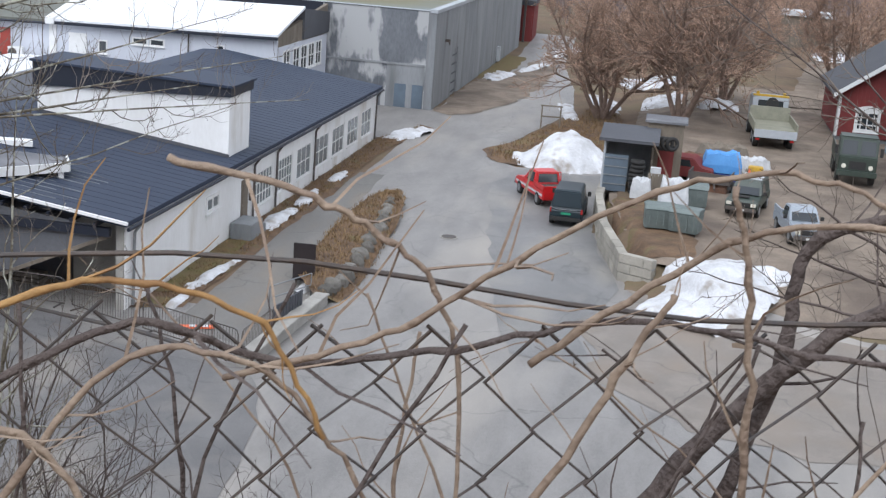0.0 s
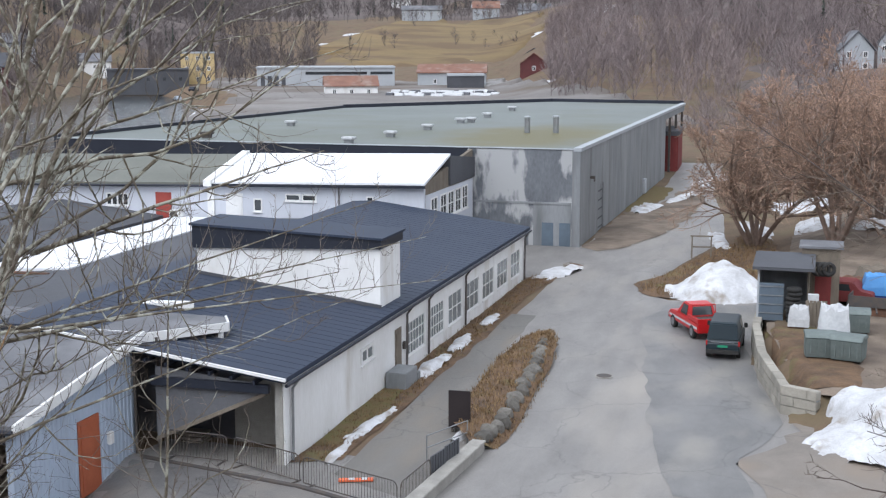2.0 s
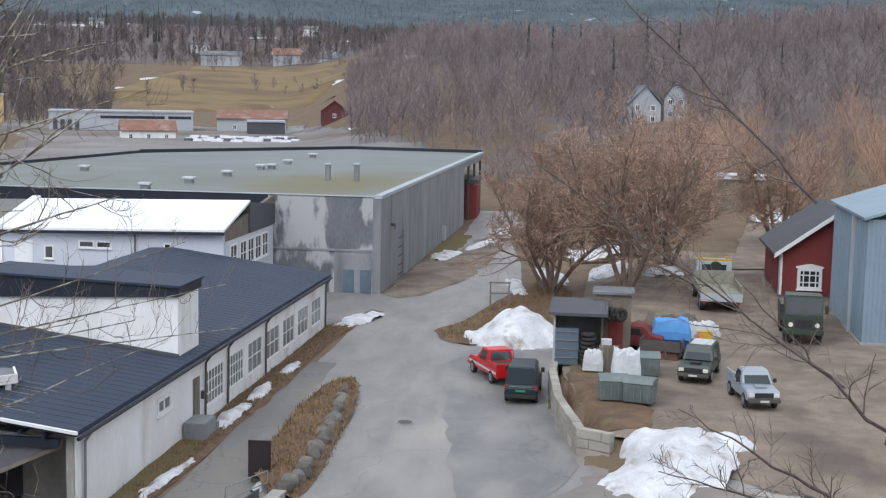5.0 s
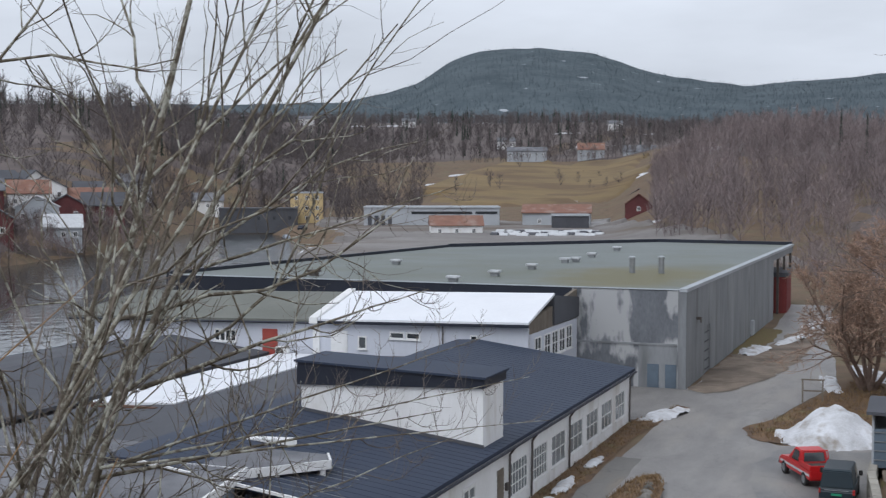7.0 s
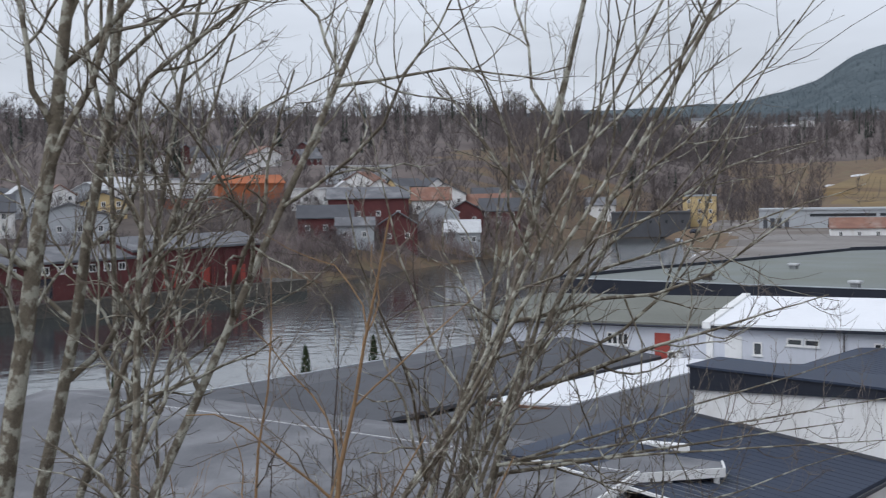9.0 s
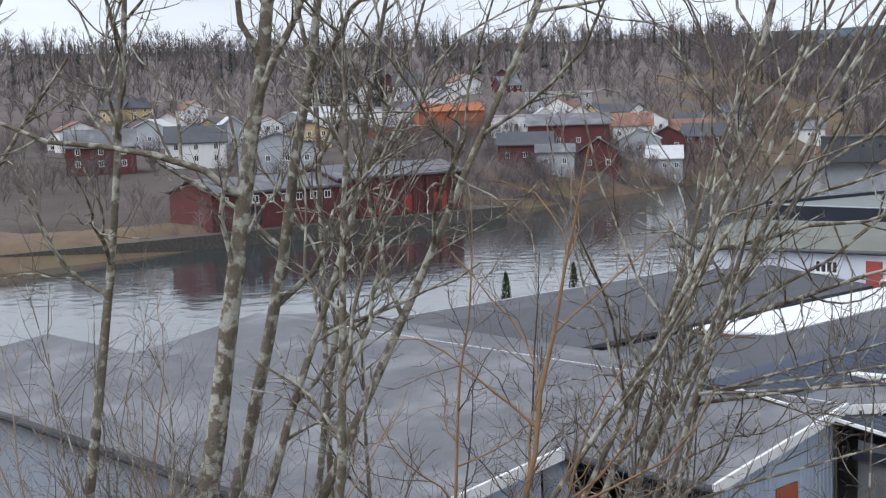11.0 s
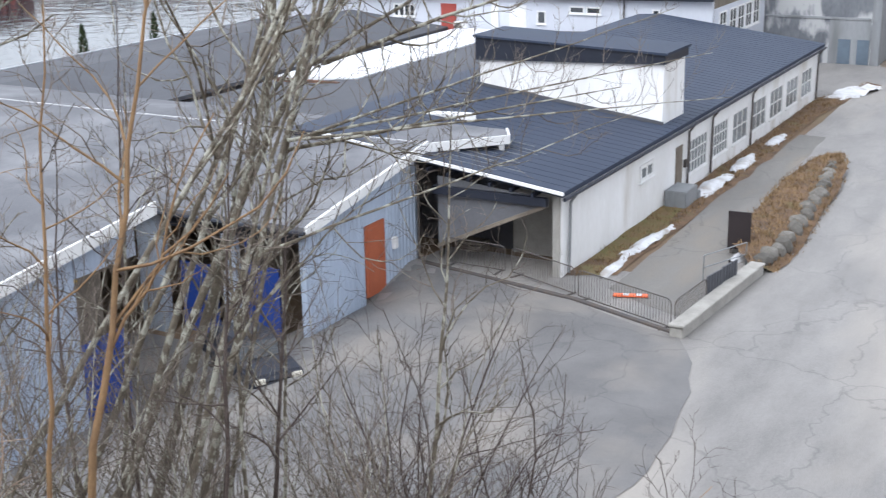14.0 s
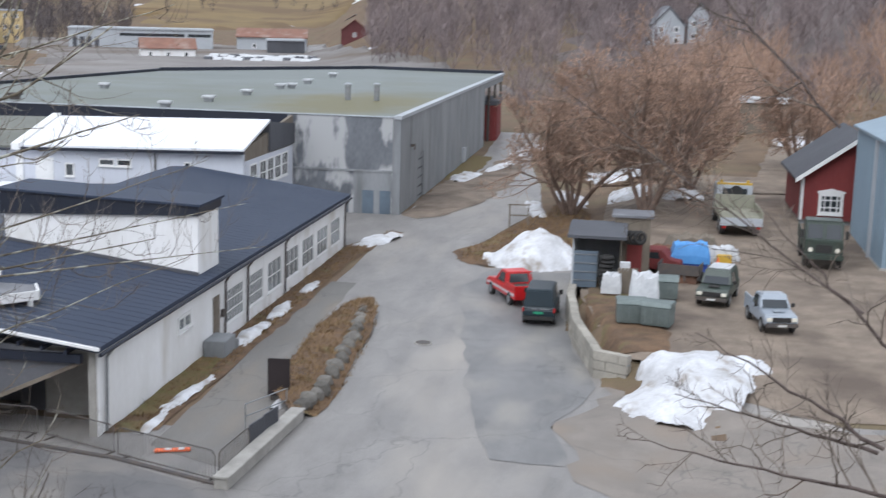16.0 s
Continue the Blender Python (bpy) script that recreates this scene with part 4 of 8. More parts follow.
# grey screen and clutter under the workshop's open end
part("inner_screen", Mesh().prism([(-4.9, -0.28), (-0.4, -0.28), (-0.4, -0.22), (-4.9, -0.22)], lambda x, y: 2.75 + 0.46 * (x + 0.5), lambda x, y: 2.95 - 0.09 * x), M["felt"], hall, "grey screen under the roof")
part("inner_beam", Mesh().prism([(-4.9, -0.36), (-0.4, -0.36), (-0.4, -0.285), (-4.9, -0.285)], lambda x, y: 2.65 + 0.46 * (x + 0.5), lambda x, y: 2.8 + 0.46 * (x + 0.5)), M["wood"], hall)
part("inner_pier", Mesh().box(-3.0, -0.4, 2.2, 2.39, -0.4, 2.9), M["kerb"], hall)
for x, z in ((-4.5, 0.5), (-3.9, 0.35), (-4.2, 0.9)):
    pl = thing("pallet_stack", (-17.9 + x, 42.6, -0.2 + 0.0), 0, "stacked dark pallets under the workshop roof", "pallets", "pallets")
    for k in range(4):
        part("board", Mesh().box(-0.5, 0.5, -0.35, 0.35, k * 0.16, k * 0.16 + 0.1), M["wood"], pl)
    break
# entrance steps
st = thing("entrance_steps", (-17.35, 52.2, 0), 0, "grey concrete entrance steps beside the brown door", "steps")
part("landing", Mesh().box(-0.5, 0.45, -0.7, 0.9, -0.1, 0.75), M["concrete_side"], st, bevel=0.03)
part("step", Mesh().box(-0.5, 0.45, 0.92, 1.35, -0.1, 0.4), M["concrete_side"], st, bevel=0.02)

# ---- right-hand side houses ----
rh = thing("red_house", (10.9, 88, 1.4), 0, "small red wooden house with white window trim", "house")
part("foundation", Mesh().box(0.1, 7.4, 0.1, 8.9, -0.6, 0.35), M["concrete_side"], rh)
gab = [(0, 0.35), (7.5, 0.35), (7.5, 3.2), (3.75, 5.9), (0, 3.2)]
part("front_wall", Mesh().profile([(a, c) for a, c in gab], 1, 0.0, 0.2), M["falu"], rh, "red board wall")
part("back_wall", Mesh().profile([(a, c) for a, c in gab], 1, 8.8, 9.0), M["falu"], rh)
part("side_wall", Mesh().box(0, 0.2, 0.2, 8.8, 0.35, 3.2), M["falu"], rh)
part("side_wall", Mesh().box(7.3, 7.5, 0.2, 8.8, 0.35, 3.2), M["falu"], rh)
for k in range(30):
    a = 0.12 + k * 0.25
    top = 3.2 + (a if a < 3.75 else 7.5 - a) * 0.72 - 0.1
    part("batten", Mesh().box(a, a + 0.05, -0.025, 0, 0.35, top), M["falu"], rh)
for s, (xa, za, xb, zb) in enumerate(((-0.45, 3.0, 3.75, 6.05), (3.75, 6.05, 7.95, 3.0))):
    part("roof_slope", Mesh().profile([(xa, za), (xb, zb), (xb, zb + 0.16), (xa, za + 0.16)], 1, -0.45, 9.4), M["felt_dark"], rh, "dark grey roof")
    part("barge_board", Mesh().profile([(xa, za - 0.14), (xb, zb - 0.14), (xb, zb + 0.17), (xa, za + 0.17)], 1, -0.52, -0.46), M["white_paint"], rh, "white barge board")
part("corner_board", Mesh().box(-0.04, 0.16, -0.05, 0.0, 0.35, 3.1), M["white_paint"], rh)
part("corner_board", Mesh().box(-0.05, 0.0, -0.05, 0.2, 0.35, 3.1), M["white_paint"], rh)
window(rh, 1.15, 2.75, 0.75, 2.2, -0.02, 4, 3, frame_w=0.2, bar=0.07, depth=0.08)
part("window_crown", Mesh().profile([(1.05, 2.2), (2.85, 2.2), (2.85, 2.3), (1.95, 2.5), (1.05, 2.3)], 1, -0.1, 0.0), M["white_paint"], rh)
tb = thing("steel_barn", (13.75, 74, 1.05), 0, "bluish grey clad barn", "building")
part("core", Mesh().box(0.1, 12, 0.1, 11.5, -0.4, 7.2), M["teal"], tb)
part("side_cladding", corrugated(Mesh(), 1, 0.1, 11.5, 0.09, -1, 0.0, 7.2, 0.5, 0.04), M["teal"], tb, "bluish grey ribbed cladding")
part("front_cladding", corrugated(Mesh(), 0, 0.1, 12, 0.09, -1, 0.0, 7.2, 0.5, 0.04), M["teal"], tb)
part("plinth", Mesh().box(0.0, 12, -0.02, 0.08, -0.4, 0.25).box(-0.02, 0.08, 0.08, 11.5, -0.4, 0.25), M["kerb"], tb)
part("roof", Mesh().profile([(-0.15, 7.15), (6.2, 9.2), (12.3, 7.15), (12.3, 7.3), (6.2, 9.4), (-0.15, 7.3)], 1, -0.2, 12), M["teal"], tb, "bluish grey metal roof")
part("pillar", Mesh().box(-0.12, 0.16, 3.6, 3.9, 0, 7.1), M["greyfar"], tb)


# ---- kerbs, walls and the stones ----
def course_wall(name, a, b, z0, rows, length, height, thick, material, label, category):
    """A wall of blocks laid in rows between two points of the plan."""
    a, b = Vector((*a, 0)), Vector((*b, 0))
    run = (b - a).length
    d = math.degrees(math.atan2(b.y - a.y, b.x - a.x))
    w = thing(name, (a.x, a.y, z0), d, label, category)
    part("core", Mesh().box(0.02, run - 0.02, 0.05, thick - 0.05, -0.3, rows * height - 0.03), M["concrete_side"], w)
    made = {}
    for r in range(rows):
        x = 0.0
        while x < run - 0.05:
            l = length * (0.5 if (x == 0 and r % 2) else 1.0)
            l = min(l, run - x)
            if run - x - l < 0.25:
                l = run - x
            key = round(l, 2)
            if key not in made:
                made[key] = Mesh().box(0.008, l - 0.008, 0, thick, 0.008, height - 0.008).data("block", M[material], 0.02)
            ob = part("block", made[key], None, w)
            ob.matrix_basis = pose(x, rnd.uniform(-0.015, 0.015), r * height, 0, 0, rnd.uniform(-0.4, 0.4))
            x += l
    return w


PTS = [(-3.05, 74.5), (-3.1, 63.6), (-2.5, 58.0), (-1.3, 52.4), (0.1, 51.7)]
for p_, q_ in zip(PTS, PTS[1:]):
    course_wall("retaining_wall", p_, q_, 0.0, 3, 1.15, 0.4, 0.4, "block", "concrete block retaining wall stained brown at the yard's edge", "wall")
# low wall and fence at the head of the lane
lw = thing("low_wall", (-12.25, 36.9, 0), 0, "low pale concrete wall beside the lane", "wall")
part("body", Mesh().prism([(-0.2, 0), (0.25, 0), (0.75, 7.4), (0.3, 7.4)], -0.3, lambda x, y: 0.38), M["kerb"], lw, bevel=0.03)
part("coping", Mesh().prism([(-0.25, -0.05), (0.3, -0.05), (0.8, 7.45), (0.25, 7.45)], 0.384, 0.46), M["kerb"], lw, bevel=0.02)


def barrier(a, b, label, h=1.05, step=0.125, mesh_m="iron"):
    a, b = Vector((*a, 0)), Vector((*b, 0))
    run = (b - a).length
    t_ = thing("steel_barrier", (a.x, a.y, 0.03), math.degrees(math.atan2(b.y - a.y, b.x - a.x)), label, "barrier", "barriers along the yard")
    c = 0.18
    part("frame", Mesh().tube([(0.05, 0, 0.12), (0.05, 0, h - c), (0.05 + c * 0.3, 0, h - c * 0.3), (0.05 + c, 0, h), (run - 0.05 - c, 0, h), (run - 0.05 - c * 0.3, 0, h - c * 0.3), (run - 0.05, 0, h - c), (run - 0.05, 0, 0.12), (0.05, 0, 0.12)], 0.022, 6), M[mesh_m], t_)
    bars = Mesh().tube([(0, 0, 0.12), (0, 0, h)], 0.009, 5).data("bar", M[mesh_m])
    n = int((run - 0.2) / step)
    for k in range(1, n + 1):
        ob = part("bar", bars, None, t_)
        ob.location = (0.05 + k * (run - 0.1) / (n + 1), 0, 0)
    for x in (0.3, run - 0.3):
        part("foot", Mesh().box(x - 0.03, x + 0.03, -0.3, 0.3, 0.0, 0.04), M[mesh_m], t_)
    return t_


barrier((-22.5, 40.45), (-19.9, 40.35), "dark steel crowd barrier beside the open bay")
barrier((-19.7, 40.35), (-16.6, 39.1), "dark steel crowd barrier with rounded corners")
barrier((-16.5, 39.0), (-12.55, 37.45), "long dark steel barrier closing the lane")
barrier((-12.5, 37.5), (-12.3, 40.2), "dark steel barrier on the low wall", 1.0)
single("kerb_edge", Mesh().prism([(-23.3, 40.1), (-16.5, 38.7), (-12.4, 37.15), (-12.35, 37.3), (-16.45, 38.9), (-23.3, 40.3)], -0.1, 0.1), M["iron"], "dark kerb edge of the yard", "kerb", kind="structure")
rp = thing("handrail", (-13.2, 42.6, 0), 0, "thin steel handrail by the lane", "handrail")
for x, y in ((0, 0), (0.9, 2.2)):
    part("post", Mesh().tube([(x, y, 0), (x, y, 1.0)], 0.025, 6), M["steel"], rp)
for z in (0.55, 1.0):
    part("rail", Mesh().tube([(0, 0, z), (0.9, 2.2, z)], 0.022, 6), M["steel"], rp)
for x, y in ((-12.35, 40.4), (-12.2, 41.6)):
    gp = thing("screen_panel", (x, y, 0.05), 80, "dark corrugated screen panel beside the lane", "panel", "screen panels")
    part("sheet", Mesh().box(0, 1.1, 0, 0.04, 0.05, 0.95), M["felt_dark"], gp)
    for k in range(5):
        part("rib", Mesh().box(0.1 + k * 0.2, 0.16 + k * 0.2, -0.03, 0, 0.05, 0.95), M["felt_dark"], gp)
bd = thing("sign_board", (-13.0, 46.2, 0.0), 3, "blank dark brown notice board seen from behind", "sign")
part("panel", Mesh().box(-0.43, 0.43, -0.04, 0.04, 0.25, 1.72), M["black"], bd, bevel=0.015)
for x in (-0.3, 0.3):
    part("post", Mesh().box(x - 0.04, x + 0.04, 0.045, 0.12, -0.1, 1.6), M["iron"], bd)
# grassy island with a row of boulders
isl = [(-13.2, 64.6), (-12.0, 60), (-11.5, 54.5), (-11.0, 48), (-11.2, 44.6), (-12.0, 44.2), (-13.4, 46.5), (-13.9, 52), (-14.4, 58), (-14.0, 62.5)]
mound = lambda x, y: 0.45 * max(0.0, 1 - ((x + 12.9 - (y - 54) * -0.02) / 1.5) ** 2) * lerp(0, 1, (65 - y) / 4)


def mound_sheet(name, poly, material, label, height, step=0.5, category="verge", edge=0.2, kind="structure", lift=0.03):
    ob = sheet(name, poly, material, label, lift, step, category, kind, edge=edge)
    for v in ob.data.vertices:
        v.co.z += height(v.co.x, v.co.y) + 0.05 * fbm(v.co.x, v.co.y, 2.2)
    return ob


mound_sheet("verge_island", isl, M["verge"], "withered brown grass island between road and lane", mound, 0.4, lift=0.06)
SP = [(-12.85, 60.6), (-12.5, 58.0), (-12.25, 56.0), (-12.05, 53.8), (-11.8, 50.5), (-11.6, 47.2), (-11.65, 45.0)]


def boulder(size, seed):
    bm = bmesh.new()
    bmesh.ops.create_icosphere(bm, subdivisions=2, radius=1)
    for v in bm.verts:
        k = 1 + 0.28 * noise.noise(v.co * 1.3 + Vector((seed, seed * 2.3, 0))) + 0.1 * noise.noise(v.co * 3.1 + Vector((0, seed, 4)))
        v.co = Vector((v.co.x * size[0], v.co.y * size[1], v.co.z * size[2])) * k
    me = bpy.data.meshes.new("boulder")
    bm.to_mesh(me)
    bm.free()
    me.materials.append(M["stone"])
    return me


n_st = 19
for k in range(n_st):
    t_ = k / (n_st - 1) * (len(SP) - 1)
    i = min(int(t_), len(SP) - 2)
    x, y = (lerp(SP[i][c], SP[i + 1][c], t_ - i) for c in (0, 1))
    ob = new("boulder", boulder((rnd.uniform(0.28, 0.4), rnd.uniform(0.3, 0.42), rnd.uniform(0.3, 0.42)), k * 1.7))
    ob.matrix_basis = pose(x + rnd.uniform(-0.1, 0.1), y, 0.28, rnd.uniform(-15, 15), rnd.uniform(-15, 15), rnd.uniform(0, 360))
    tagged(ob, "rough grey edging boulder in a row along the road", "boulder", "row of boulders")
# verges
sheet("verge_hall", [(-17.85, 41), (-16.3, 42), (-16.1, 50), (-16.15, 56), (-16.3, 66), (-16.5, 73), (-15.9, 79), (-15.3, 84.5), (-16.2, 85.2), (-17.3, 80), (-17.85, 78.8)],
      M["verge"], "brown withered verge below the white wall", 0.05, 1.0, "verge", edge=0.25)
sheet("moss_strip", [(-17.84, 43), (-17.0, 43.4), (-16.9, 47), (-16.9, 51.3), (-17.84, 51.4)], M["moss"], "yellow-green moss strip along the wall", 0.075, 1.0, "moss", edge=0.2)
mound_sheet("verge_heap", [(-10.9, 78.6), (-10.2, 75.6), (-8.2, 74.6), (-3.2, 75.2), (-2.5, 84), (-3.0, 96), (-5.6, 104), (-6.3, 96), (-8.3, 88.5), (-9.0, 84)], M["verge"], "brown withered verge with shrubs beside the road", lambda x, y: 0.1 * min(1.0, max(0.0, min(x + 10.4, -2.6 - x, y - 75.4) / 1.0)), 0.5, edge=0.5, lift=0.05)
sheet("moss_by_hall", [(-16.9, 112), (-15.4, 113), (-14.6, 122), (-14.5, 132), (-16.9, 133)], M["moss"], "green-yellow moss beside the concrete hall", 0.05, 2.0, "moss", edge=0.4)
sheet("road_shoulder", [(-16.9, 91.8), (-15.6, 90.4), (-13.4, 93), (-12.0, 99), (-11.0, 107), (-10.6, 116), (-11.2, 128), (-13.5, 129), (-14.8, 112.5), (-16.9, 111.5)], M["gravel"], "brown gravel shoulder of the road", 0.06, 1.0, "ground", edge=0.7)
sheet("earth_patch", [(-2.4, 64), (-1.5, 56), (-0.6, 53), (1.6, 53.6), (2.0, 57), (0.5, 60), (-0.3, 65)], M["verge"], "ochre withered grass behind the retaining wall", 0.09, 0.5, "ground", edge=0.3, sink=0.06)
sheet("asphalt_patch", [(-8.0, 73.4), (-9.2, 69), (-8.0, 61), (-6.9, 54), (-5.6, 47), (-4.4, 41.5), (-1.6, 41.2), (-2.4, 46), (-1.2, 50.8), (-2.6, 57.5), (-3.3, 63.5), (-3.3, 74)], M["patch"], "darker damp asphalt where vehicles park", 0.045, 2.0, "road", edge=0.35)
sheet("yard_asphalt", [(-23.3, 40.0), (-16.5, 38.6), (-12.4, 37.0), (-10.6, 34), (-9.8, 29), (-10.5, 22.8), (-14, 19.5), (-27, 18.2), (-31, 21.8), (-31, 33), (-26, 33), (-23.7, 36)], M["yard"], "dark yard asphalt below the bank", 0.05, 1.0, "road", edge=0.4)
sheet("lane", [(-15.9, 42.6), (-16.2, 55), (-16.2, 68), (-14.8, 68), (-14.5, 58), (-13.9, 50), (-12.6, 44), (-12.3, 38.5), (-15.9, 40.3)], M["lane"], "brownish asphalt lane along the workshop", 0.042, 2.0, "road", edge=0.12)
sheet("gravel_strip", [(-0.8, 51.2), (6, 46.8), (16, 46.6), (16, 36), (3, 36), (-1.2, 40), (-2.2, 46)], M["strewn"], "brownish gravel-strewn asphalt", 0.045, 2.0, "road", edge=0.8)


def drain(x, y, r):
    d = thing("manhole", (x, y, 0.05), 0, "round iron manhole cover set in the asphalt", "manhole", "manholes")
    part("ring", Mesh().disc((0, 0, 0.0), 2, r, 0.03, 20), M["kerb"], d)
    part("lid", Mesh().disc((0, 0, 0.012), 2, r * 0.82, 0.03, 20), M["iron"], d)


drain(-9.1, 56.2, 0.42)


# ---- snow ----
def heap(name, centre, size, turn, label, seed, step=0.25, sharp=1.0, group="snow heaps", material="snow", lumps=0.3):
    a, b, h = size
    nx_, ny_ = int(2 * a / step) + 1, int(2 * b / step) + 1
    ms = Mesh()
    ct, st_ = math.cos(radians(turn)), math.sin(radians(turn))
    for j in range(ny_):
        for i in range(nx_):
            u, v = -1 + 2 * i / (nx_ - 1), -1 + 2 * j / (ny_ - 1)
            rr_ = math.hypot(u, v) * (1 + (0.5 if name == "snow_patch" else 0.25) * fbm(u * 2.2 + seed, v * 2.2, 1.0))
            z = h * max(0.0, 1 - rr_ ** 1.25) ** sharp
            z *= 1 + lumps * fbm(u * 3 + seed, v * 3 - seed, 1.0)
            x, y = centre[0] + ct * u * a - st_ * v * b, centre[1] + st_ * u * a + ct * v * b
            ms.v.append((x - centre[0], y - centre[1], (land(x, y) + (z if rr_ < 1 else -0.15)) - land(*centre)))
    ms.f = [(j * nx_ + i, j * nx_ + i + 1, (j + 1) * nx_ + i + 1, (j + 1) * nx_ + i) for j in range(ny_ - 1) for i in range(nx_ - 1)]
    return single(name, ms, M[material], label, "snow", group, smooth=True, at=pose(*centre, land(*centre) + 0.05))


heap("snow_bank", (-5.6, 77.0), (3.3, 3.4, 1.95), 0, "tall grey-white ploughed snow heap", 3, 0.2, 1.0, lumps=0.12)
heap("snow_bank", (2.55, 49.9), (2.45, 3.5, 0.85), -18, "wide dirty white snow heap at the yard's edge", 9, 0.15, 0.7)
heap("snow_bank", (4.7, 52.3), (1.2, 1.0, 0.4), 0, "small dirty snow heap", 11, 0.15)
for x, y, a, b, h, t_ in ((-17.0, 55.6, 0.45, 2.2, 0.3, 0), (-16.95, 60.5, 0.4, 2.0, 0.25, 2), (-16.9, 66.0, 0.35, 1.5, 0.2, 0), (-16.3, 81.0, 0.9, 2.6, 0.35, -12), (-16.6, 46.2, 0.3, 2.6, 0.18, -3), (-16.6, 42.5, 0.25, 1.2, 0.15, 0),
                         (-12.6, 47.0, 0.35, 2.0, 0.3, -8), (-12.9, 50.5, 0.3, 1.4, 0.25, -4), (-15.2, 115.0, 1.0, 3.6, 0.4, -8), (-12.9, 124, 0.6, 5.0, 0.35, -12), (-11.5, 140, 1.0, 6, 0.5, -10), (-7.3, 97, 0.7, 5.0, 0.3, 12), (-5.2, 104, 1.2, 5, 0.35, 10),
                         (-0.5, 104, 1.6, 4, 0.4, 0), (3.5, 97, 1.5, 2.0, 0.6, 0), (-1.5, 118, 3, 4, 0.5, 0), (14.5, 116, 0.7, 5, 0.3, -18), (15.5, 130, 2.5, 4, 0.5, 0)):
    heap("snow_patch", (x, y), (a, b, h), t_, "thin patch of old snow", x + y, min(0.25, a / 3), 0.6, "snow patches")


# ---- vehicles ----
def wheel(parent, x, y, r, w, tyre="rubber", rim="steel"):
    t_ = part("wheel", Mesh().disc((x, y, r), 0, r, w, 22, r * 0.9), M[tyre], parent, "black tyre")
    s = 1 if x > 0 else -1
    part("rim", Mesh().disc((x + s * w * 0.46, y, r), 0, r * 0.6, 0.05, 16), M[rim], t_)


def vehicle(name, place, turn, label, category, width, side, cab, paint, wheels, wr, glass_side=(), extra=None, group="parked vehicles"):
    """A car whose front looks along -y. side: its outline (y, z) below the windows; cab: outline of the greenhouse."""
    v = thing(name, place, turn, label, category, group)
    h = width / 2
    b = part("body", Mesh().profile(side, 0, -h, h), M[paint], v, bevel=0.06)
    c0 = Mesh()
    n = len(cab)
    inset = 0.14
    base = min(z for _, z in cab)
    top = max(z for _, z in cab)
    vs = [(s * (h - 0.03 - inset * (z - base) / (top - base)), y, z) for s in (-1, 1) for y, z in cab]
    c0.add(vs, [tuple(range(n)), tuple(reversed(range(n, 2 * n)))] + [(i, n + i, n + (i + 1) % n, (i + 1) % n) for i in range(n)])
    part("cab", c0, M[paint], v, bevel=0.05)
    for x in (-h + 0.08, h - 0.08):
        for y in wheels:
            wheel(v, x, y, wr, 0.22)
    return v, h, b


def quad_panel(parent, name, pts, material, label="", t=0.012):
    a, b, c, d = (Vector(p) for p in pts)
    n = (b - a).cross(d - a).normalized() * t
    ms = Mesh().add([tuple(p + s * n) for s in (-0.3, 1) for p in (a, b, c, d)], [(3, 2, 1, 0), (4, 5, 6, 7), (0, 1, 5, 4), (1, 2, 6, 5), (2, 3, 7, 6), (3, 0, 4, 7)])
    return part(name, ms, M[material], parent, label)


# dark green van, its back to the hill
v, h, b = vehicle("van", (-4.25, 62.7, 0.03), 180, "dark blue-green delivery van parked on the asphalt", "van", 1.72,
                  [(-2.2, 0.35), (2.15, 0.35), (2.2, 0.9), (2.12, 1.05), (-1.3, 1.05), (-2.1, 0.85), (-2.22, 0.6)],
                  [(-1.35, 1.03), (2.12, 1.03), (1.98, 1.85), (1.8, 1.92), (-0.5, 1.9), (-0.75, 1.82)], "cargreen", (-1.35, 1.4), 0.32)
quad_panel(v, "rear_window", [(-0.66, 2.07, 1.17), (0.66, 2.07, 1.17), (0.6, 1.965, 1.72), (-0.6, 1.965, 1.72)], "glass")
quad_panel(v, "windscreen", [(0.7, -1.28, 1.1), (-0.7, -1.28, 1.1), (-0.62, -0.78, 1.78), (0.62, -0.78, 1.78)], "glass")
for s in (-1, 1):
    part("tail_light", Mesh().box(s * 0.84 - 0.06, s * 0.84 + 0.02 if s > 0 else s * 0.84 + 0.06, 2.13, 2.22, 0.78, 1.02), M["lamp_red"], v)
    part("mirror", Mesh().box(s * 0.98 - 0.1, s * 0.98 + 0.1, -0.95, -0.85, 1.1, 1.35), M["rubber"], v, bevel=0.02)
    quad_panel(v, "side_window", [(s * 0.80, -0.3 * s - 0.2, 1.15), (s * 0.80, 0.9 * s + 0.0, 1.15), (s * 0.715, 0.9 * s, 1.72), (s * 0.715, -0.3 * s - 0.2, 1.72)], "glass")
part("bumper", Mesh().box(-0.84, 0.84, 2.15, 2.32, 0.36, 0.56), M["rubber"], v, "black bumper", bevel=0.03)
part("number_plate", Mesh().box(-0.26, 0.26, 2.21, 2.235, 0.68, 0.8), M["plate"], v, "green plate")
part("stripe", Mesh().box(-0.6, 0.6, 2.205, 2.22, 0.93, 0.96), M["steel"], v)
v.scale = (0.9, 0.95, 0.93)
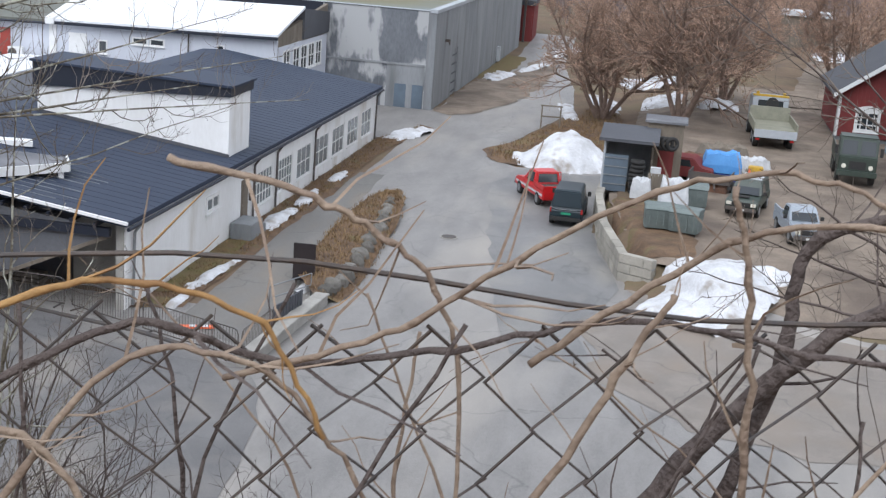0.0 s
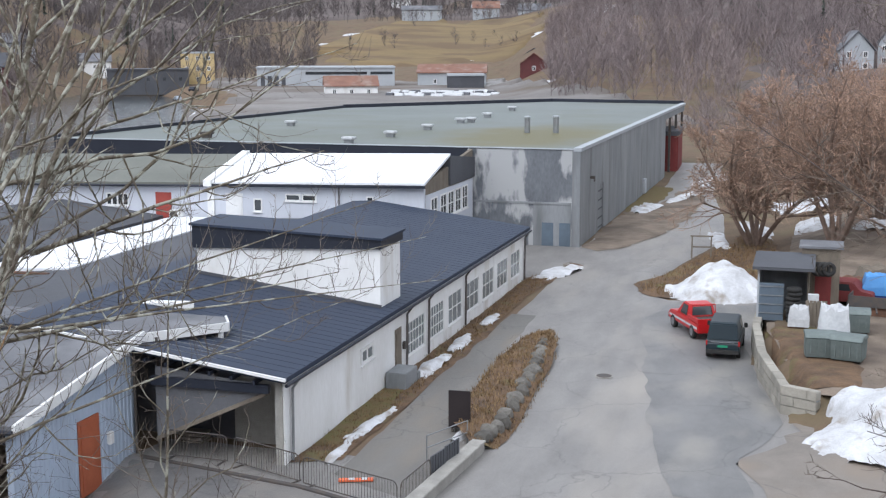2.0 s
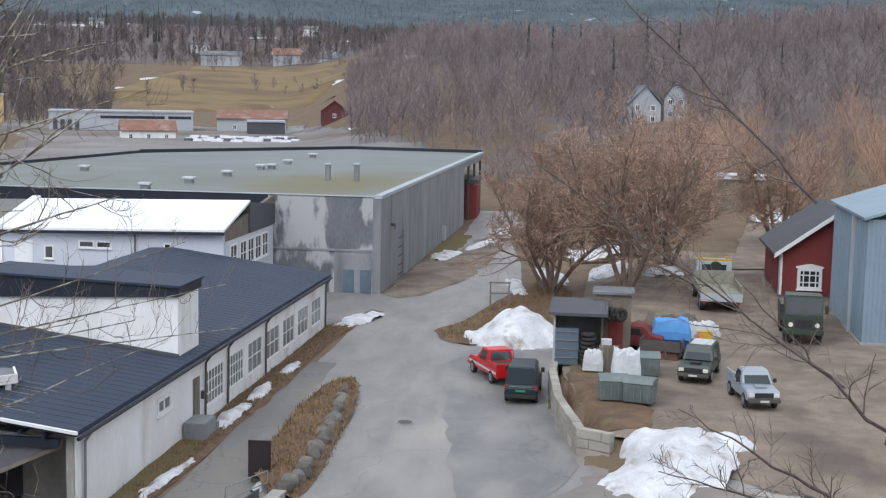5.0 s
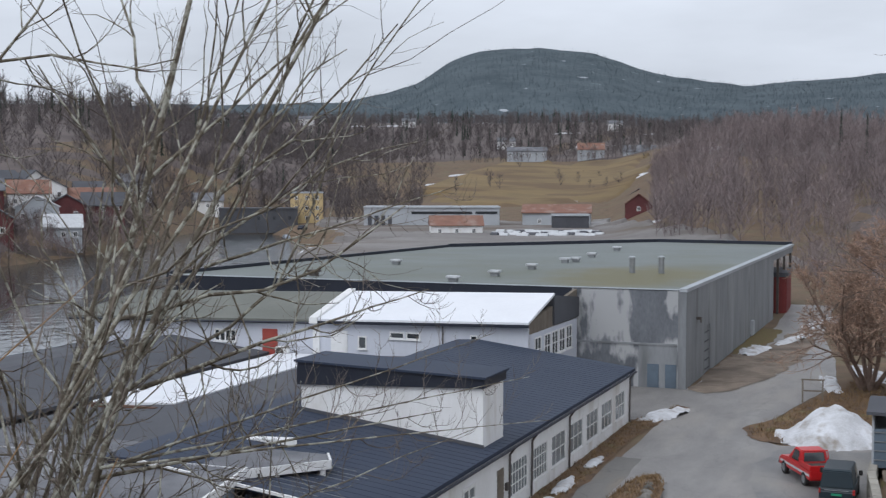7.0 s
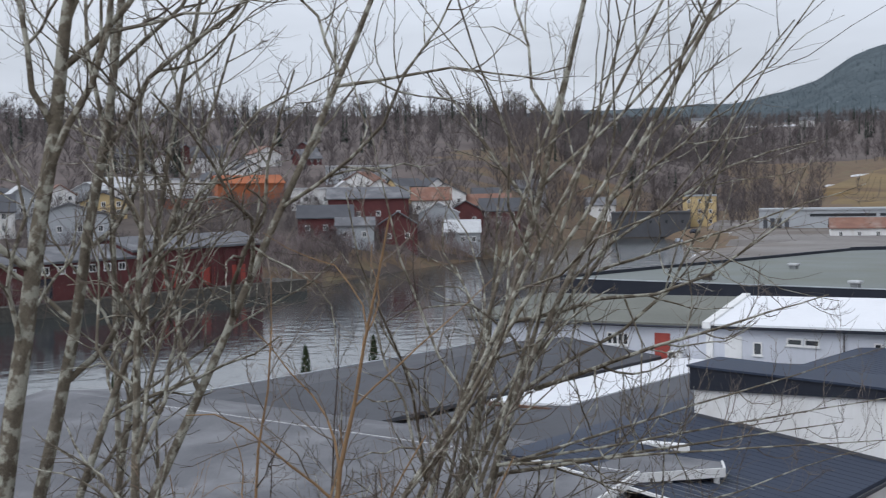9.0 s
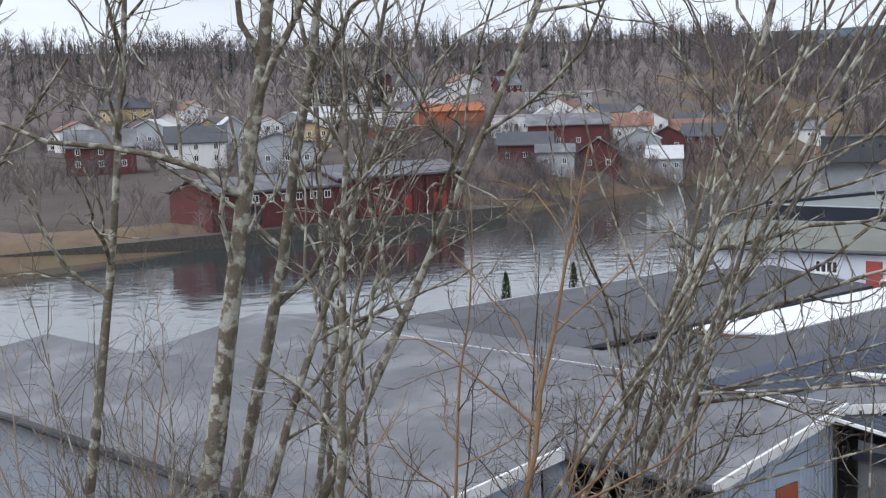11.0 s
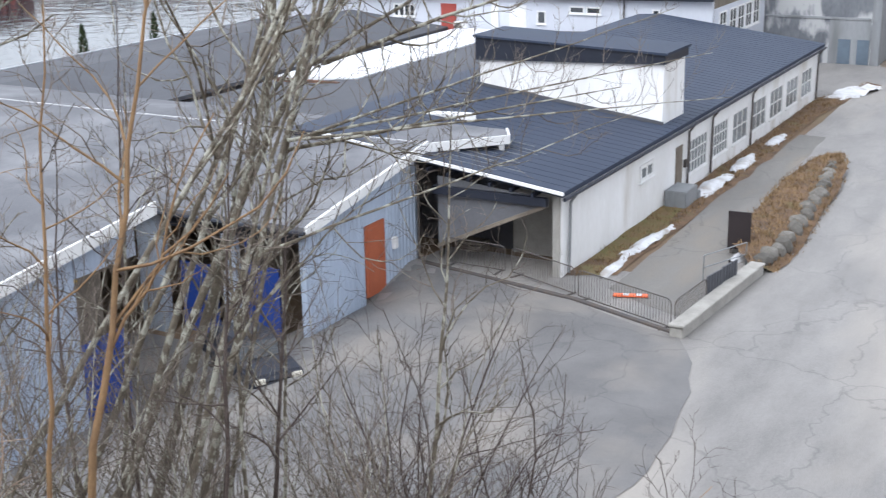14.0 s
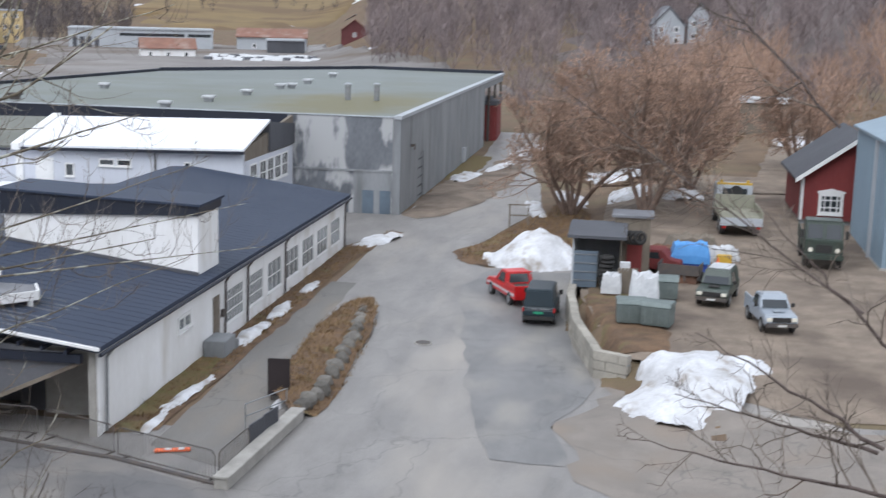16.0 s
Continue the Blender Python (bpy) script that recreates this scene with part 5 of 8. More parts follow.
# red pickup
v, h, b = vehicle("pickup_truck", (-6.0, 66.4, 0.03), 207, "bright red pickup truck with white side stripe", "pickup", 1.7,
                  [(-2.3, 0.42), (2.35, 0.42), (2.35, 0.95), (-0.9, 1.02), (-2.15, 0.92), (-2.35, 0.7)],
                  [(-1.05, 1.0), (0.75, 1.0), (0.6, 1.66), (-0.3, 1.7)], "carred", (-1.5, 1.45), 0.36)
quad_panel(v, "windscreen", [(0.68, -1.0, 1.08), (-0.68, -1.0, 1.08), (-0.6, -0.36, 1.6), (0.6, -0.36, 1.6)], "glass")
quad_panel(v, "rear_window", [(-0.62, 0.745, 1.1), (0.62, 0.745, 1.1), (0.56, 0.64, 1.55), (-0.56, 0.64, 1.55)], "glass")
for s in (-1, 1):
    quad_panel(v, "side_window", [(s * 0.81, 0.1 - 0.55 * s, 1.08), (s * 0.81, 0.1 + 0.45 * s, 1.08), (s * 0.715, 0.1 + 0.35 * s, 1.6), (s * 0.715, 0.1 - 0.3 * s, 1.6)], "glass")
    part("side_stripe", Mesh().box(s * 0.85 - 0.01, s * 0.85 + 0.012, -2.1, 2.2, 0.62, 0.74), M["plastic_white"], v, "white side stripe")
    part("headlight", Mesh().box(s * 0.62 - 0.14, s * 0.62 + 0.14, -2.38, -2.3, 0.66, 0.84), M["lamp"], v)
    part("bed_side", Mesh().box(s * 0.8 - 0.05, s * 0.8 + 0.05, 0.8, 2.33, 0.95, 1.2), M["carred"], v, bevel=0.02)
part("tailgate", Mesh().box(-0.78, 0.78, 2.27, 2.34, 0.7, 1.2), M["carred"], v, bevel=0.02)
part("bed_floor", Mesh().box(-0.74, 0.74, 0.8, 2.26, 0.98, 1.0), M["iron"], v)
v.scale = (0.92, 0.9, 0.95)
part("roll_bar", Mesh().tube([(-0.7, 0.95, 1.15), (-0.66, 0.95, 1.7), (0.66, 0.95, 1.7), (0.7, 0.95, 1.15)], 0.04, 8), M["carred"], v)
part("bumper", Mesh().box(-0.84, 0.84, -2.48, -2.32, 0.4, 0.58), M["steel"], v, bevel=0.03)
# silver pickup and olive off-roader in the yard
for nm, place, turn, lab, paint, wd in (("pickup_truck", (6.45, 59.5, 1.06), 10, "silver-grey pickup truck with dark bumper in the gravel yard", "carsilver", 1.75), ("off_roader", (4.35, 64.2, 1.08), -12, "dark olive off-road car with snow dust on the roof", "olive", 1.75)):
    z_ = land(place[0], place[1]) + 0.03
    cabp = [(-1.0, 1.05), (0.7, 1.05), (0.6, 1.68), (-0.35, 1.72)] if paint == "carsilver" else [(-0.9, 1.05), (2.1, 1.05), (2.0, 1.75), (-0.35, 1.8)]
    v, h, b = vehicle(nm, (place[0], place[1], z_), turn, lab, "car", wd, [(-2.25, 0.45), (2.3, 0.45), (2.3, 1.03), (-0.9, 1.06), (-2.1, 0.98), (-2.3, 0.75)], cabp, paint, (-1.45, 1.4), 0.38)
    quad_panel(v, "windscreen", [(0.7, -0.97, 1.12), (-0.7, -0.97, 1.12), (-0.62, -0.4, 1.64), (0.62, -0.4, 1.64)], "glass")
    for s in (-1, 1):
        part("headlight", Mesh().box(s * 0.66 - 0.14, s * 0.66 + 0.14, -2.33, -2.26, 0.7, 0.88), M["lamp"], v)
        part("mirror", Mesh().box(s * 1.0 - 0.1, s * 1.0 + 0.1, -0.75, -0.65, 1.12, 1.32), M["rubber"], v, bevel=0.02)
        quad_panel(v, "side_window", [(s * 0.835, 0.1 - 0.5 * s, 1.12), (s * 0.835, 0.1 + 0.5 * s, 1.12), (s * 0.735, 0.1 + 0.4 * s, 1.62), (s * 0.735, 0.1 - 0.3 * s, 1.62)], "glass")
    part("grille", Mesh().box(-0.5, 0.5, -2.325, -2.27, 0.66, 0.9), M["rubber"], v)
    part("bumper", Mesh().box(-0.86, 0.86, -2.45, -2.28, 0.42, 0.62), M["iron"], v, "dark bumper", bevel=0.03)
    part("number_plate", Mesh().box(-0.24, 0.24, -2.47, -2.45, 0.46, 0.56), M["plate_w"], v)
    part("bonnet_scoop", Mesh().box(-0.3, 0.3, -1.7, -1.2, 1.03, 1.1), M["rubber" if paint == "olive" else paint], v, bevel=0.02)
    if paint == "carsilver":
        v.scale = (0.84, 0.84, 0.9)
        for s in (-1, 1):
            part("bed_side", Mesh().box(s * 0.82 - 0.05, s * 0.82 + 0.05, 0.75, 2.28, 1.02, 1.3), M[paint], v, bevel=0.02)
    else:
        part("spare_wheel", Mesh().disc((0, 2.42, 1.05), 1, 0.36, 0.22), M["rubber"], v)
        v.scale = (0.88, 0.88, 0.88)
        part("roof_snow", Mesh().box(-0.6, 0.6, 0.1, 1.8, 1.775, 1.815), M["plastic_white"], v, "thin snow on the roof", bevel=0.015)
# olive military lorry
mz = land(10.2, 76) + 0.03
v = thing("lorry", (10.55, 73.2, mz), -3, "dark olive military lorry with flat cab facing the yard", "lorry", "parked vehicles")
part("chassis", Mesh().box(-0.5, 0.5, 0.2, 6.2, 0.65, 0.95), M["iron"], v)
part("cab", Mesh().profile([(0.0, 0.75), (2.0, 0.75), (2.0, 2.75), (0.45, 2.75), (0.18, 1.75), (0.0, 1.7)], 0, -1.15, 1.15), M["olive"], v, bevel=0.06)
for s in (-1, 1):
    quad_panel(v, "windscreen", [(s * 0.55 + 0.45, 0.17, 1.8), (s * 0.55 - 0.45, 0.17, 1.8), (s * 0.55 - 0.42, 0.42, 2.6), (s * 0.55 + 0.42, 0.42, 2.6)][::-1], "glass")
    part("headlight", Mesh().disc((s * 0.8, -0.02, 1.15), 1, 0.14, 0.08), M["lamp"], v)
    part("mirror", Mesh().box(s * 1.35 - 0.1, s * 1.35 + 0.1, 0.2, 0.26, 1.8, 2.3), M["rubber"], v)
    for y in (0.9, 4.4, 5.6):
        wheel(v, s * 1.0, y, 0.55, 0.35, rim="olive")
part("bumper", Mesh().box(-1.2, 1.2, -0.25, 0.02, 0.6, 0.9), M["olive"], v, bevel=0.03)
part("grille", Mesh().box(-0.5, 0.5, -0.03, 0.0, 1.0, 1.45), M["rubber"], v)
part("roof_top", Mesh().box(-1.1, 1.1, 0.5, 2.0, 2.76, 2.82), M["olive"], v, "worn cab roof")
v.scale = (0.9, 0.9, 0.95)
part("cargo_bed", Mesh().box(-1.2, 1.2, 2.2, 6.4, 1.0, 1.15).box(-1.2, -1.15, 2.2, 6.4, 1.15, 1.9).box(1.15, 1.2, 2.2, 6.4, 1.15, 1.9), M["olive"], v)
# flatbed tipper seen from behind
v = thing("tipper_truck", (6.65, 81.6, land(6.65, 83) + 0.03), 2, "worn flatbed tipper truck with yellow beacons on its cab", "truck", "parked vehicles")
part("bed_floor", Mesh().box(-1.3, 1.3, 0.0, 4.6, 1.05, 1.2), M["truckbed"], v, "worn ochre bed floor")
part("tailboard", Mesh().box(-1.3, 1.3, -0.06, 0.0, 0.75, 1.25), M["greyfar"], v, "pale tailboard")
for s in (-1, 1):
    part("side_board", Mesh().box(s * 1.3 - 0.04, s * 1.3 + 0.04, 0.05, 4.6, 1.2, 1.65), M["truckbed"], v)
    for y in (1.2, 2.4, 6.2):
        wheel(v, s * 1.05, y, 0.48, 0.34)
    part("tail_light", Mesh().box(s * 1.05 - 0.12, s * 1.05 + 0.12, -0.05, 0.02, 0.58, 0.7), M["lamp_red"], v)
    part("beacon", Mesh().tube([(s * 0.85, 5.3, 2.75), (s * 0.85, 5.3, 2.95)], 0.1, 10), M["yellow"], v)
part("chassis", Mesh().box(-0.45, 0.45, 0.3, 7.0, 0.6, 1.0), M["iron"], v)
part("head_board", Mesh().box(-1.28, 1.28, 4.6, 4.68, 1.2, 2.1), M["truckbed"], v)
part("cab", Mesh().profile([(4.9, 0.8), (7.1, 0.8), (7.1, 1.8), (6.9, 2.65), (4.9, 2.65)], 0, -1.15, 1.15), M["greyfar"], v, bevel=0.06)
quad_panel(v, "rear_window", [(0.8, 4.89, 1.9), (-0.8, 4.89, 1.9), (-0.8, 4.89, 2.45), (0.8, 4.89, 2.45)][::-1], "glass")
part("light_bar", Mesh().box(-1.15, 1.15, 5.1, 5.4, 2.66, 2.78), M["yellow"], v, "yellow roof bar", bevel=0.02)
part("hose_reel", Mesh().disc((0.1, 4.78, 2.25), 1, 0.42, 0.1, 18), M["rubber"], v)
# dark car at the foot of the bank
v, h, b = vehicle("car", (-23.4, 29.6, land(-23.4, 29.6) + 0.05), 60, "dark blue-black car parked in the yard behind the shrubs", "car", 1.7,
                  [(-2.1, 0.3), (2.1, 0.3), (2.1, 0.85), (-0.9, 0.9), (-2.0, 0.75), (-2.15, 0.55)], [(-1.0, 0.88), (1.7, 0.88), (1.2, 1.38), (-0.3, 1.42)], "dark_fascia", (-1.3, 1.3), 0.31)
quad_panel(v, "windscreen", [(0.7, -0.98, 0.92), (-0.7, -0.98, 0.92), (-0.6, -0.36, 1.36), (0.6, -0.36, 1.36)], "glass")
for s in (-1, 1):
    part("headlight", Mesh().box(s * 0.6 - 0.16, s * 0.6 + 0.16, -2.17, -2.08, 0.55, 0.7), M["lamp"], v)

# ---- shed and clutter in the yard ----
sz = 1.05
sh = thing("scrap_shed", (-3.0, 65.6, sz), 0, "small grey open-fronted shed stuffed with tyres", "shed")
part("left_wall", Mesh().box(0, 0.1, 0, 2.6, 0, 2.6), M["greyfar"], sh)
part("back_wall", Mesh().box(0.1, 2.4, 2.5, 2.6, 0, 2.7), M["concrete_side"], sh)
part("right_wall", Mesh().box(2.4, 2.5, 0.8, 2.6, 0, 2.6), M["wood"], sh)
part("roof", Mesh().prism([(-0.25, -0.3), (2.75, -0.3), (2.75, 2.8), (-0.25, 2.8)], lambda x, y: 2.62 + 0.1 * y, lambda x, y: 2.78 + 0.1 * y), M["felt_dark"], sh, "dark bluish felt roof")
part("front_panel", Mesh().box(0.1, 1.3, 0.0, 0.06, 0, 1.9), M["steel_blue"], sh, "grey glazed front panel")
for k in range(4):
    part("shelf", Mesh().box(0.1, 1.3, -0.04, 0.0, 0.35 + k * 0.45, 0.4 + k * 0.45), M["steel"], sh)
tyre_me = Mesh().tube([(0.28 * math.cos(a * math.pi / 8), 0.28 * math.sin(a * math.pi / 8), 0) for a in range(17)], 0.11, 7, False).data("tyre", M["rubber"], smooth=True)


def tyre(x, y, z, rx=0, rz=0):
    ob = new("tyre", tyre_me)
    ob.matrix_basis = pose(x, y, z, rx, 0, rz)
    tagged(ob, "worn black tyre stored by the shed", "tyre", "stored tyres")


for k in range(8):
    tyre(-1.2 + rnd.uniform(-0.04, 0.04), 65.4, sz + 0.12 + k * 0.22, 0)
for k in range(4):
    tyre(-0.5 + rnd.uniform(-0.04, 0.04), 66.0, sz + 0.12 + k * 0.22, 0)
for k in range(3):
    tyre(-0.1 + k * 0.25, 67.4, sz + 2.0 + 0.4, 85, 20)
ch = thing("storage_hut", (-0.95, 68.2, land(0, 68.5)), 0, "weathered wooden hut with pale roof edge", "hut")
part("outer_wall", Mesh().box(0, 1.9, 0, 2.0, 0, 3.3), M["wood"], ch)
part("roof", Mesh().box(-0.15, 2.05, -0.15, 2.15, 3.3, 3.42), M["felt"], ch)
part("door", Mesh().box(0.7, 1.5, -0.05, 0, 0, 2.0), M["falu"], ch, "red door")


def crumple(w_, d_, h_, seed, material, bump=0.25, n=14):
    """A loose cover over something of that size."""
    ms = Mesh()
    for j in range(n + 1):
        for i in range(n + 1):
            u, v_ = -1.25 + 2.5 * i / n, -1.25 + 2.5 * j / n
            e = max(abs(u), abs(v_))
            z = h_ * (1 if e < 0.9 else max(0.0, 1 - (e - 0.9) / 0.3))
            z *= 1 + bump * fbm(u * 2 + seed, v_ * 2, 1.2) * (0.4 if e > 0.9 else 1)
            x, y = max(-1.05, min(1.05, u)), max(-1.05, min(1.05, v_))
            x += 0.06 * fbm(v_ * 3, u * 3 + seed, 1.0)
            ms.v.append((x * w_ / 2, y * d_ / 2, max(0.0, z)))
    ms.f = [(j * (n + 1) + i, j * (n + 1) + i + 1, (j + 1) * (n + 1) + i + 1, (j + 1) * (n + 1) + i) for j in range(n) for i in range(n)]
    return ms


def on_yard(x, y, dz=0.03):
    return (x, y, land(x, y) + dz)


def covered(x, y, w_, d_, h_, base_h, cover, base, label, cat, seed, turn=0):
    t_ = thing("covered_pile", on_yard(x, y), turn, label, cat)
    part("base", Mesh().box(-w_ / 2 + 0.06, w_ / 2 - 0.06, -d_ / 2 + 0.06, d_ / 2 - 0.06, 0, base_h), M[base], t_, bevel=0.03)
    ms = crumple(w_, d_, h_ - base_h + 0.4, seed, cover)
    ms.v = [(a, b, c + base_h - 0.35) for a, b, c in ms.v]
    part("cover", ms, M[cover], t_, "crumpled cover")


covered(3.2, 71.2, 2.0, 1.6, 1.45, 0.9, "tarp", "darkblue", "scrap pile under a bright blue tarpaulin", "tarpaulin", 2)
covered(0.7, 59.5, 1.3, 1.2, 1.95, 0.9, "plastic_white", "bin", "stack wrapped in white plastic sheeting", "wrapped stack", 5)
covered(-0.9, 63.9, 0.95, 0.8, 1.0, 0.5, "plastic_white", "rust", "black and white bags heaped on a frame", "bags", 8)
covered(5.1, 74.6, 1.6, 1.2, 0.7, 0.25, "plastic_white", "iron", "heap of white plastic sheets on the ground", "plastic heap", 12, 25)
covered(3.4, 76.5, 2.6, 1.6, 0.9, 0.4, "wood", "wood", "low brown heap of old boards in the yard", "covered heap", 15, 30)
covered(1.6, 72.0, 2.0, 1.6, 1.0, 0.6, "rust", "rust", "reddish heap of scrap metal", "scrap heap", 18)


def big_bin(x, y, turn, label):
    b_ = thing("waste_container", on_yard(x, y), turn, label, "container", "waste containers")
    part("tub", Mesh().profile([(-0.55, 0.12), (0.55, 0.12), (0.72, 1.05), (-0.72, 1.05)], 0, -0.85, 0.85), M["bin"], b_, bevel=0.04)
    part("lid", Mesh().profile([(-0.75, 1.06), (0.75, 1.06), (0.5, 1.26), (-0.5, 1.26)], 0, -0.9, 0.9), M["bin"], b_, "grey-green lid", bevel=0.03)
    b_.scale = (0.78, 0.85, 0.95)
    for k in range(4):
        part("rib", Mesh().box(-0.6 + k * 0.4, -0.54 + k * 0.4, -0.74, -0.62, 0.3, 1.0), M["bin"], b_)
    for x_ in (-0.7, 0.7):
        for y_ in (-0.4, 0.4):
            part("castor", Mesh().disc((x_, y_, 0.07), 0, 0.07, 0.05, 10), M["rubber"], b_)


big_bin(0.15, 58.2, 5, "grey-green waste container with closed lid")
big_bin(1.35, 57.9, -14, "grey-green waste container with snow on its lid")
big_bin(1.7, 63.6, 0, "dark grey waste container behind the wrapped stack")
cr = thing("wooden_crate", on_yard(-0.1, 64.2), 4, "upright weathered wooden crate with white box on top", "crate")
for k in range(6):
    part("slat", Mesh().box(-0.5 + k * 0.17, -0.36 + k * 0.17, -0.03, 0.03, 0, 1.35), M["wood"], cr)
part("frame", Mesh().box(-0.5, 0.5, 0.04, 0.7, 0.05, 1.2), M["wood"], cr)
part("carton", Mesh().box(-0.4, 0.1, 0.1, 0.5, 1.21, 1.6), M["plastic_white"], cr)
tr = thing("car_trailer", on_yard(2.6, 68.3), -10, "low grey car trailer loaded with scrap", "trailer")
part("bed", Mesh().box(-1.1, 1.1, -0.7, 0.7, 0.45, 0.6).box(-1.1, 1.1, -0.7, -0.65, 0.6, 1.0).box(-1.1, -1.05, -0.7, 0.7, 0.6, 1.0).box(1.05, 1.1, -0.7, 0.7, 0.6, 1.0), M["iron"], tr)
part("drawbar", Mesh().tube([(0.3, -0.7, 0.45), (0.5, -1.8, 0.4)], 0.05, 6), M["iron"], tr)
part("load", crumple(1.8, 1.1, 0.55, 31, "rust").add([], []), M["rust"], tr)
for s in (-1, 1):
    part("wheel", Mesh().disc((s * 1.15, 0, 0.3), 0, 0.3, 0.18, 16), M["rubber"], tr)
wc = thing("car_wreck", on_yard(0.9, 70.6), 80, "faded red car wreck among the scrap", "car")
part("body", Mesh().profile([(-1.9, 0.25), (1.9, 0.25), (1.9, 0.8), (0.9, 0.85), (0.5, 1.3), (-0.9, 1.3), (-1.3, 0.85), (-1.9, 0.75)], 0, -0.8, 0.8), M["falu"], wc, bevel=0.05)
for s in (-1, 1):
    for y in (-1.2, 1.2):
        part("wheel", Mesh().disc((s * 0.75, y, 0.28), 0, 0.28, 0.18, 16), M["rubber"], wc)
    quad_panel(wc, "side_window", [(s * 0.805, -0.8, 0.85), (s * 0.805, 0.45, 0.85), (s * 0.805, 0.4, 1.2), (s * 0.805, -0.7, 1.2)][::s], "glass")
cone = thing("traffic_cone", on_yard(4.8, 72.6), 0, "small orange traffic cone", "cone")
part("base", Mesh().box(-0.2, 0.2, -0.2, 0.2, 0, 0.04), M["orange_plastic"], cone)
part("cone", Mesh().tube([(0, 0, 0.04), (0, 0, 0.55)], [0.16, 0.03], 12), M["orange_plastic"], cone)
wb_ = thing("equipment_box", on_yard(5.3, 73.6), 0, "yellow machine part beside the plastic heap", "machine part")
part("case", Mesh().box(-0.5, 0.3, -0.3, 0.3, 0, 0.5), M["yellow"], wb_, bevel=0.04)
# frame stand beside the road
fs_ = thing("notice_stand", (-8.6, 89.3, 0.05), 8, "empty weathered sign frame on two posts", "sign frame")
for x in (0, 1.3):
    part("post", Mesh().box(x - 0.05, x + 0.05, -0.05, 0.05, -0.1, 1.5), M["wood"], fs_)
part("crossbar", Mesh().box(-0.12, 1.42, -0.04, 0.04, 1.5, 1.6), M["wood"], fs_)
part("crossbar", Mesh().box(0.05, 1.25, -0.03, 0.03, 0.75, 0.85), M["wood"], fs_)
ob_ = thing("traffic_board", (-14.9, 39.9, 0.07), 20, "fallen orange and white traffic board", "traffic board")
part("plate", Mesh().box(-0.6, 0.6, -0.12, 0.12, 0, 0.06), M["orange_plastic"], ob_)
part("stripe", Mesh().box(-0.25, -0.05, -0.121, 0.121, 0.061, 0.066), M["plastic_white"], ob_)
part("stripe", Mesh().box(0.2, 0.4, -0.121, 0.121, 0.061, 0.066), M["plastic_white"], ob_)


# ---- distance ----
M["maroon"] = mat("maroon_boards", (0.13, 0.042, 0.042), (0.09, 0.03, 0.032), 0.85, 0.3, 5, 1.0, 0.05)
# distance haze is mixed into both forest colours, hence pale and bluish
M["mount"] = mat("haze_tinted_forest", (0.10, 0.122, 0.136), (0.062, 0.079, 0.09), 1.0, 0.012, 0.12, 1.0, 0.0, spec=0.1, dirt=(0.36, 0.38, 0.41), dirt_scale=0.028, dirt_at=(0.685, 0.71))
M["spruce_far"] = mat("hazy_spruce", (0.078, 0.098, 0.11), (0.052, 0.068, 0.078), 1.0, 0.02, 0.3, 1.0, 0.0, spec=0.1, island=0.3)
M["meadow"] = mat("winter_meadow", (0.215, 0.152, 0.072), (0.145, 0.105, 0.055), 0.95, 0.035, 0.8, 1.0, 0.2, 1.0, dirt=(0.13, 0.088, 0.05), dirt_scale=0.03, dirt_at=(0.48, 0.6), stretch=(1, 2.5, 1))
M["twig_far"] = mat("bare_wood_far", (0.165, 0.143, 0.14), (0.098, 0.086, 0.088), 1.0, 0.03, 2, 1.0, 0.0, spec=0.1, island=0.4)
M["twig_red"] = mat("reddish_bare_birch", (0.28, 0.232, 0.226), (0.165, 0.137, 0.138), 1.0, 0.03, 2, 1.0, 0.0, spec=0.1, island=0.4)
M["spruce"] = mat("spruce_green", (0.042, 0.053, 0.046), (0.062, 0.074, 0.062), 1.0, 0.1, 2, 1.0, 0.0, spec=0.1, island=0.3)
M["bark"] = mat("lichened_bark", (0.205, 0.18, 0.14), (0.105, 0.09, 0.07), 0.9, 5, 50, 1.0, 0.5, 40, spec=0.2, dirt=(0.38, 0.375, 0.32), dirt_scale=9, dirt_at=(0.49, 0.58))
M["bark_road"] = mat("brown_furrowed_bark", (0.28, 0.205, 0.165), (0.16, 0.118, 0.098), 0.95, 3, 30, 1.0, 0.5, 20, spec=0.15)
M["bark_tan"] = mat("tan_bark", (0.28, 0.18, 0.095), (0.19, 0.12, 0.07), 0.85, 5, 50, 1.0, 0.3, 40, spec=0.25)
M["twig"] = mat("thin_twigs", (0.195, 0.165, 0.14), (0.095, 0.078, 0.067), 0.9, 3, 30, 1.0, 0.0, spec=0.2, island=0.4)
M["twig_ochre"] = mat("ochre_budded_twigs", (0.42, 0.285, 0.21), (0.28, 0.19, 0.142), 0.95, 0.5, 8, 1.0, 0.0, spec=0.1, island=0.35)
M["cane"] = mat("pale_bramble_cane", (0.30, 0.23, 0.17), (0.17, 0.12, 0.09), 0.75, 14, 90, 1.0, 0.3, 80, spec=0.3)
M["cane_tan"] = mat("golden_cane", (0.34, 0.20, 0.075), (0.22, 0.12, 0.05), 0.7, 14, 90, 1.0, 0.2, 80, spec=0.3)
M["cane_dark"] = mat("dark_branch", (0.13, 0.105, 0.095), (0.065, 0.05, 0.046), 0.85, 14, 90, 1.0, 0.5, 80, spec=0.2)
M["wire"] = mat("rusty_wire", (0.055, 0.05, 0.05), (0.09, 0.065, 0.05), 0.6, 20, 90, 1.0, 0.1, 80, metal=0.3)

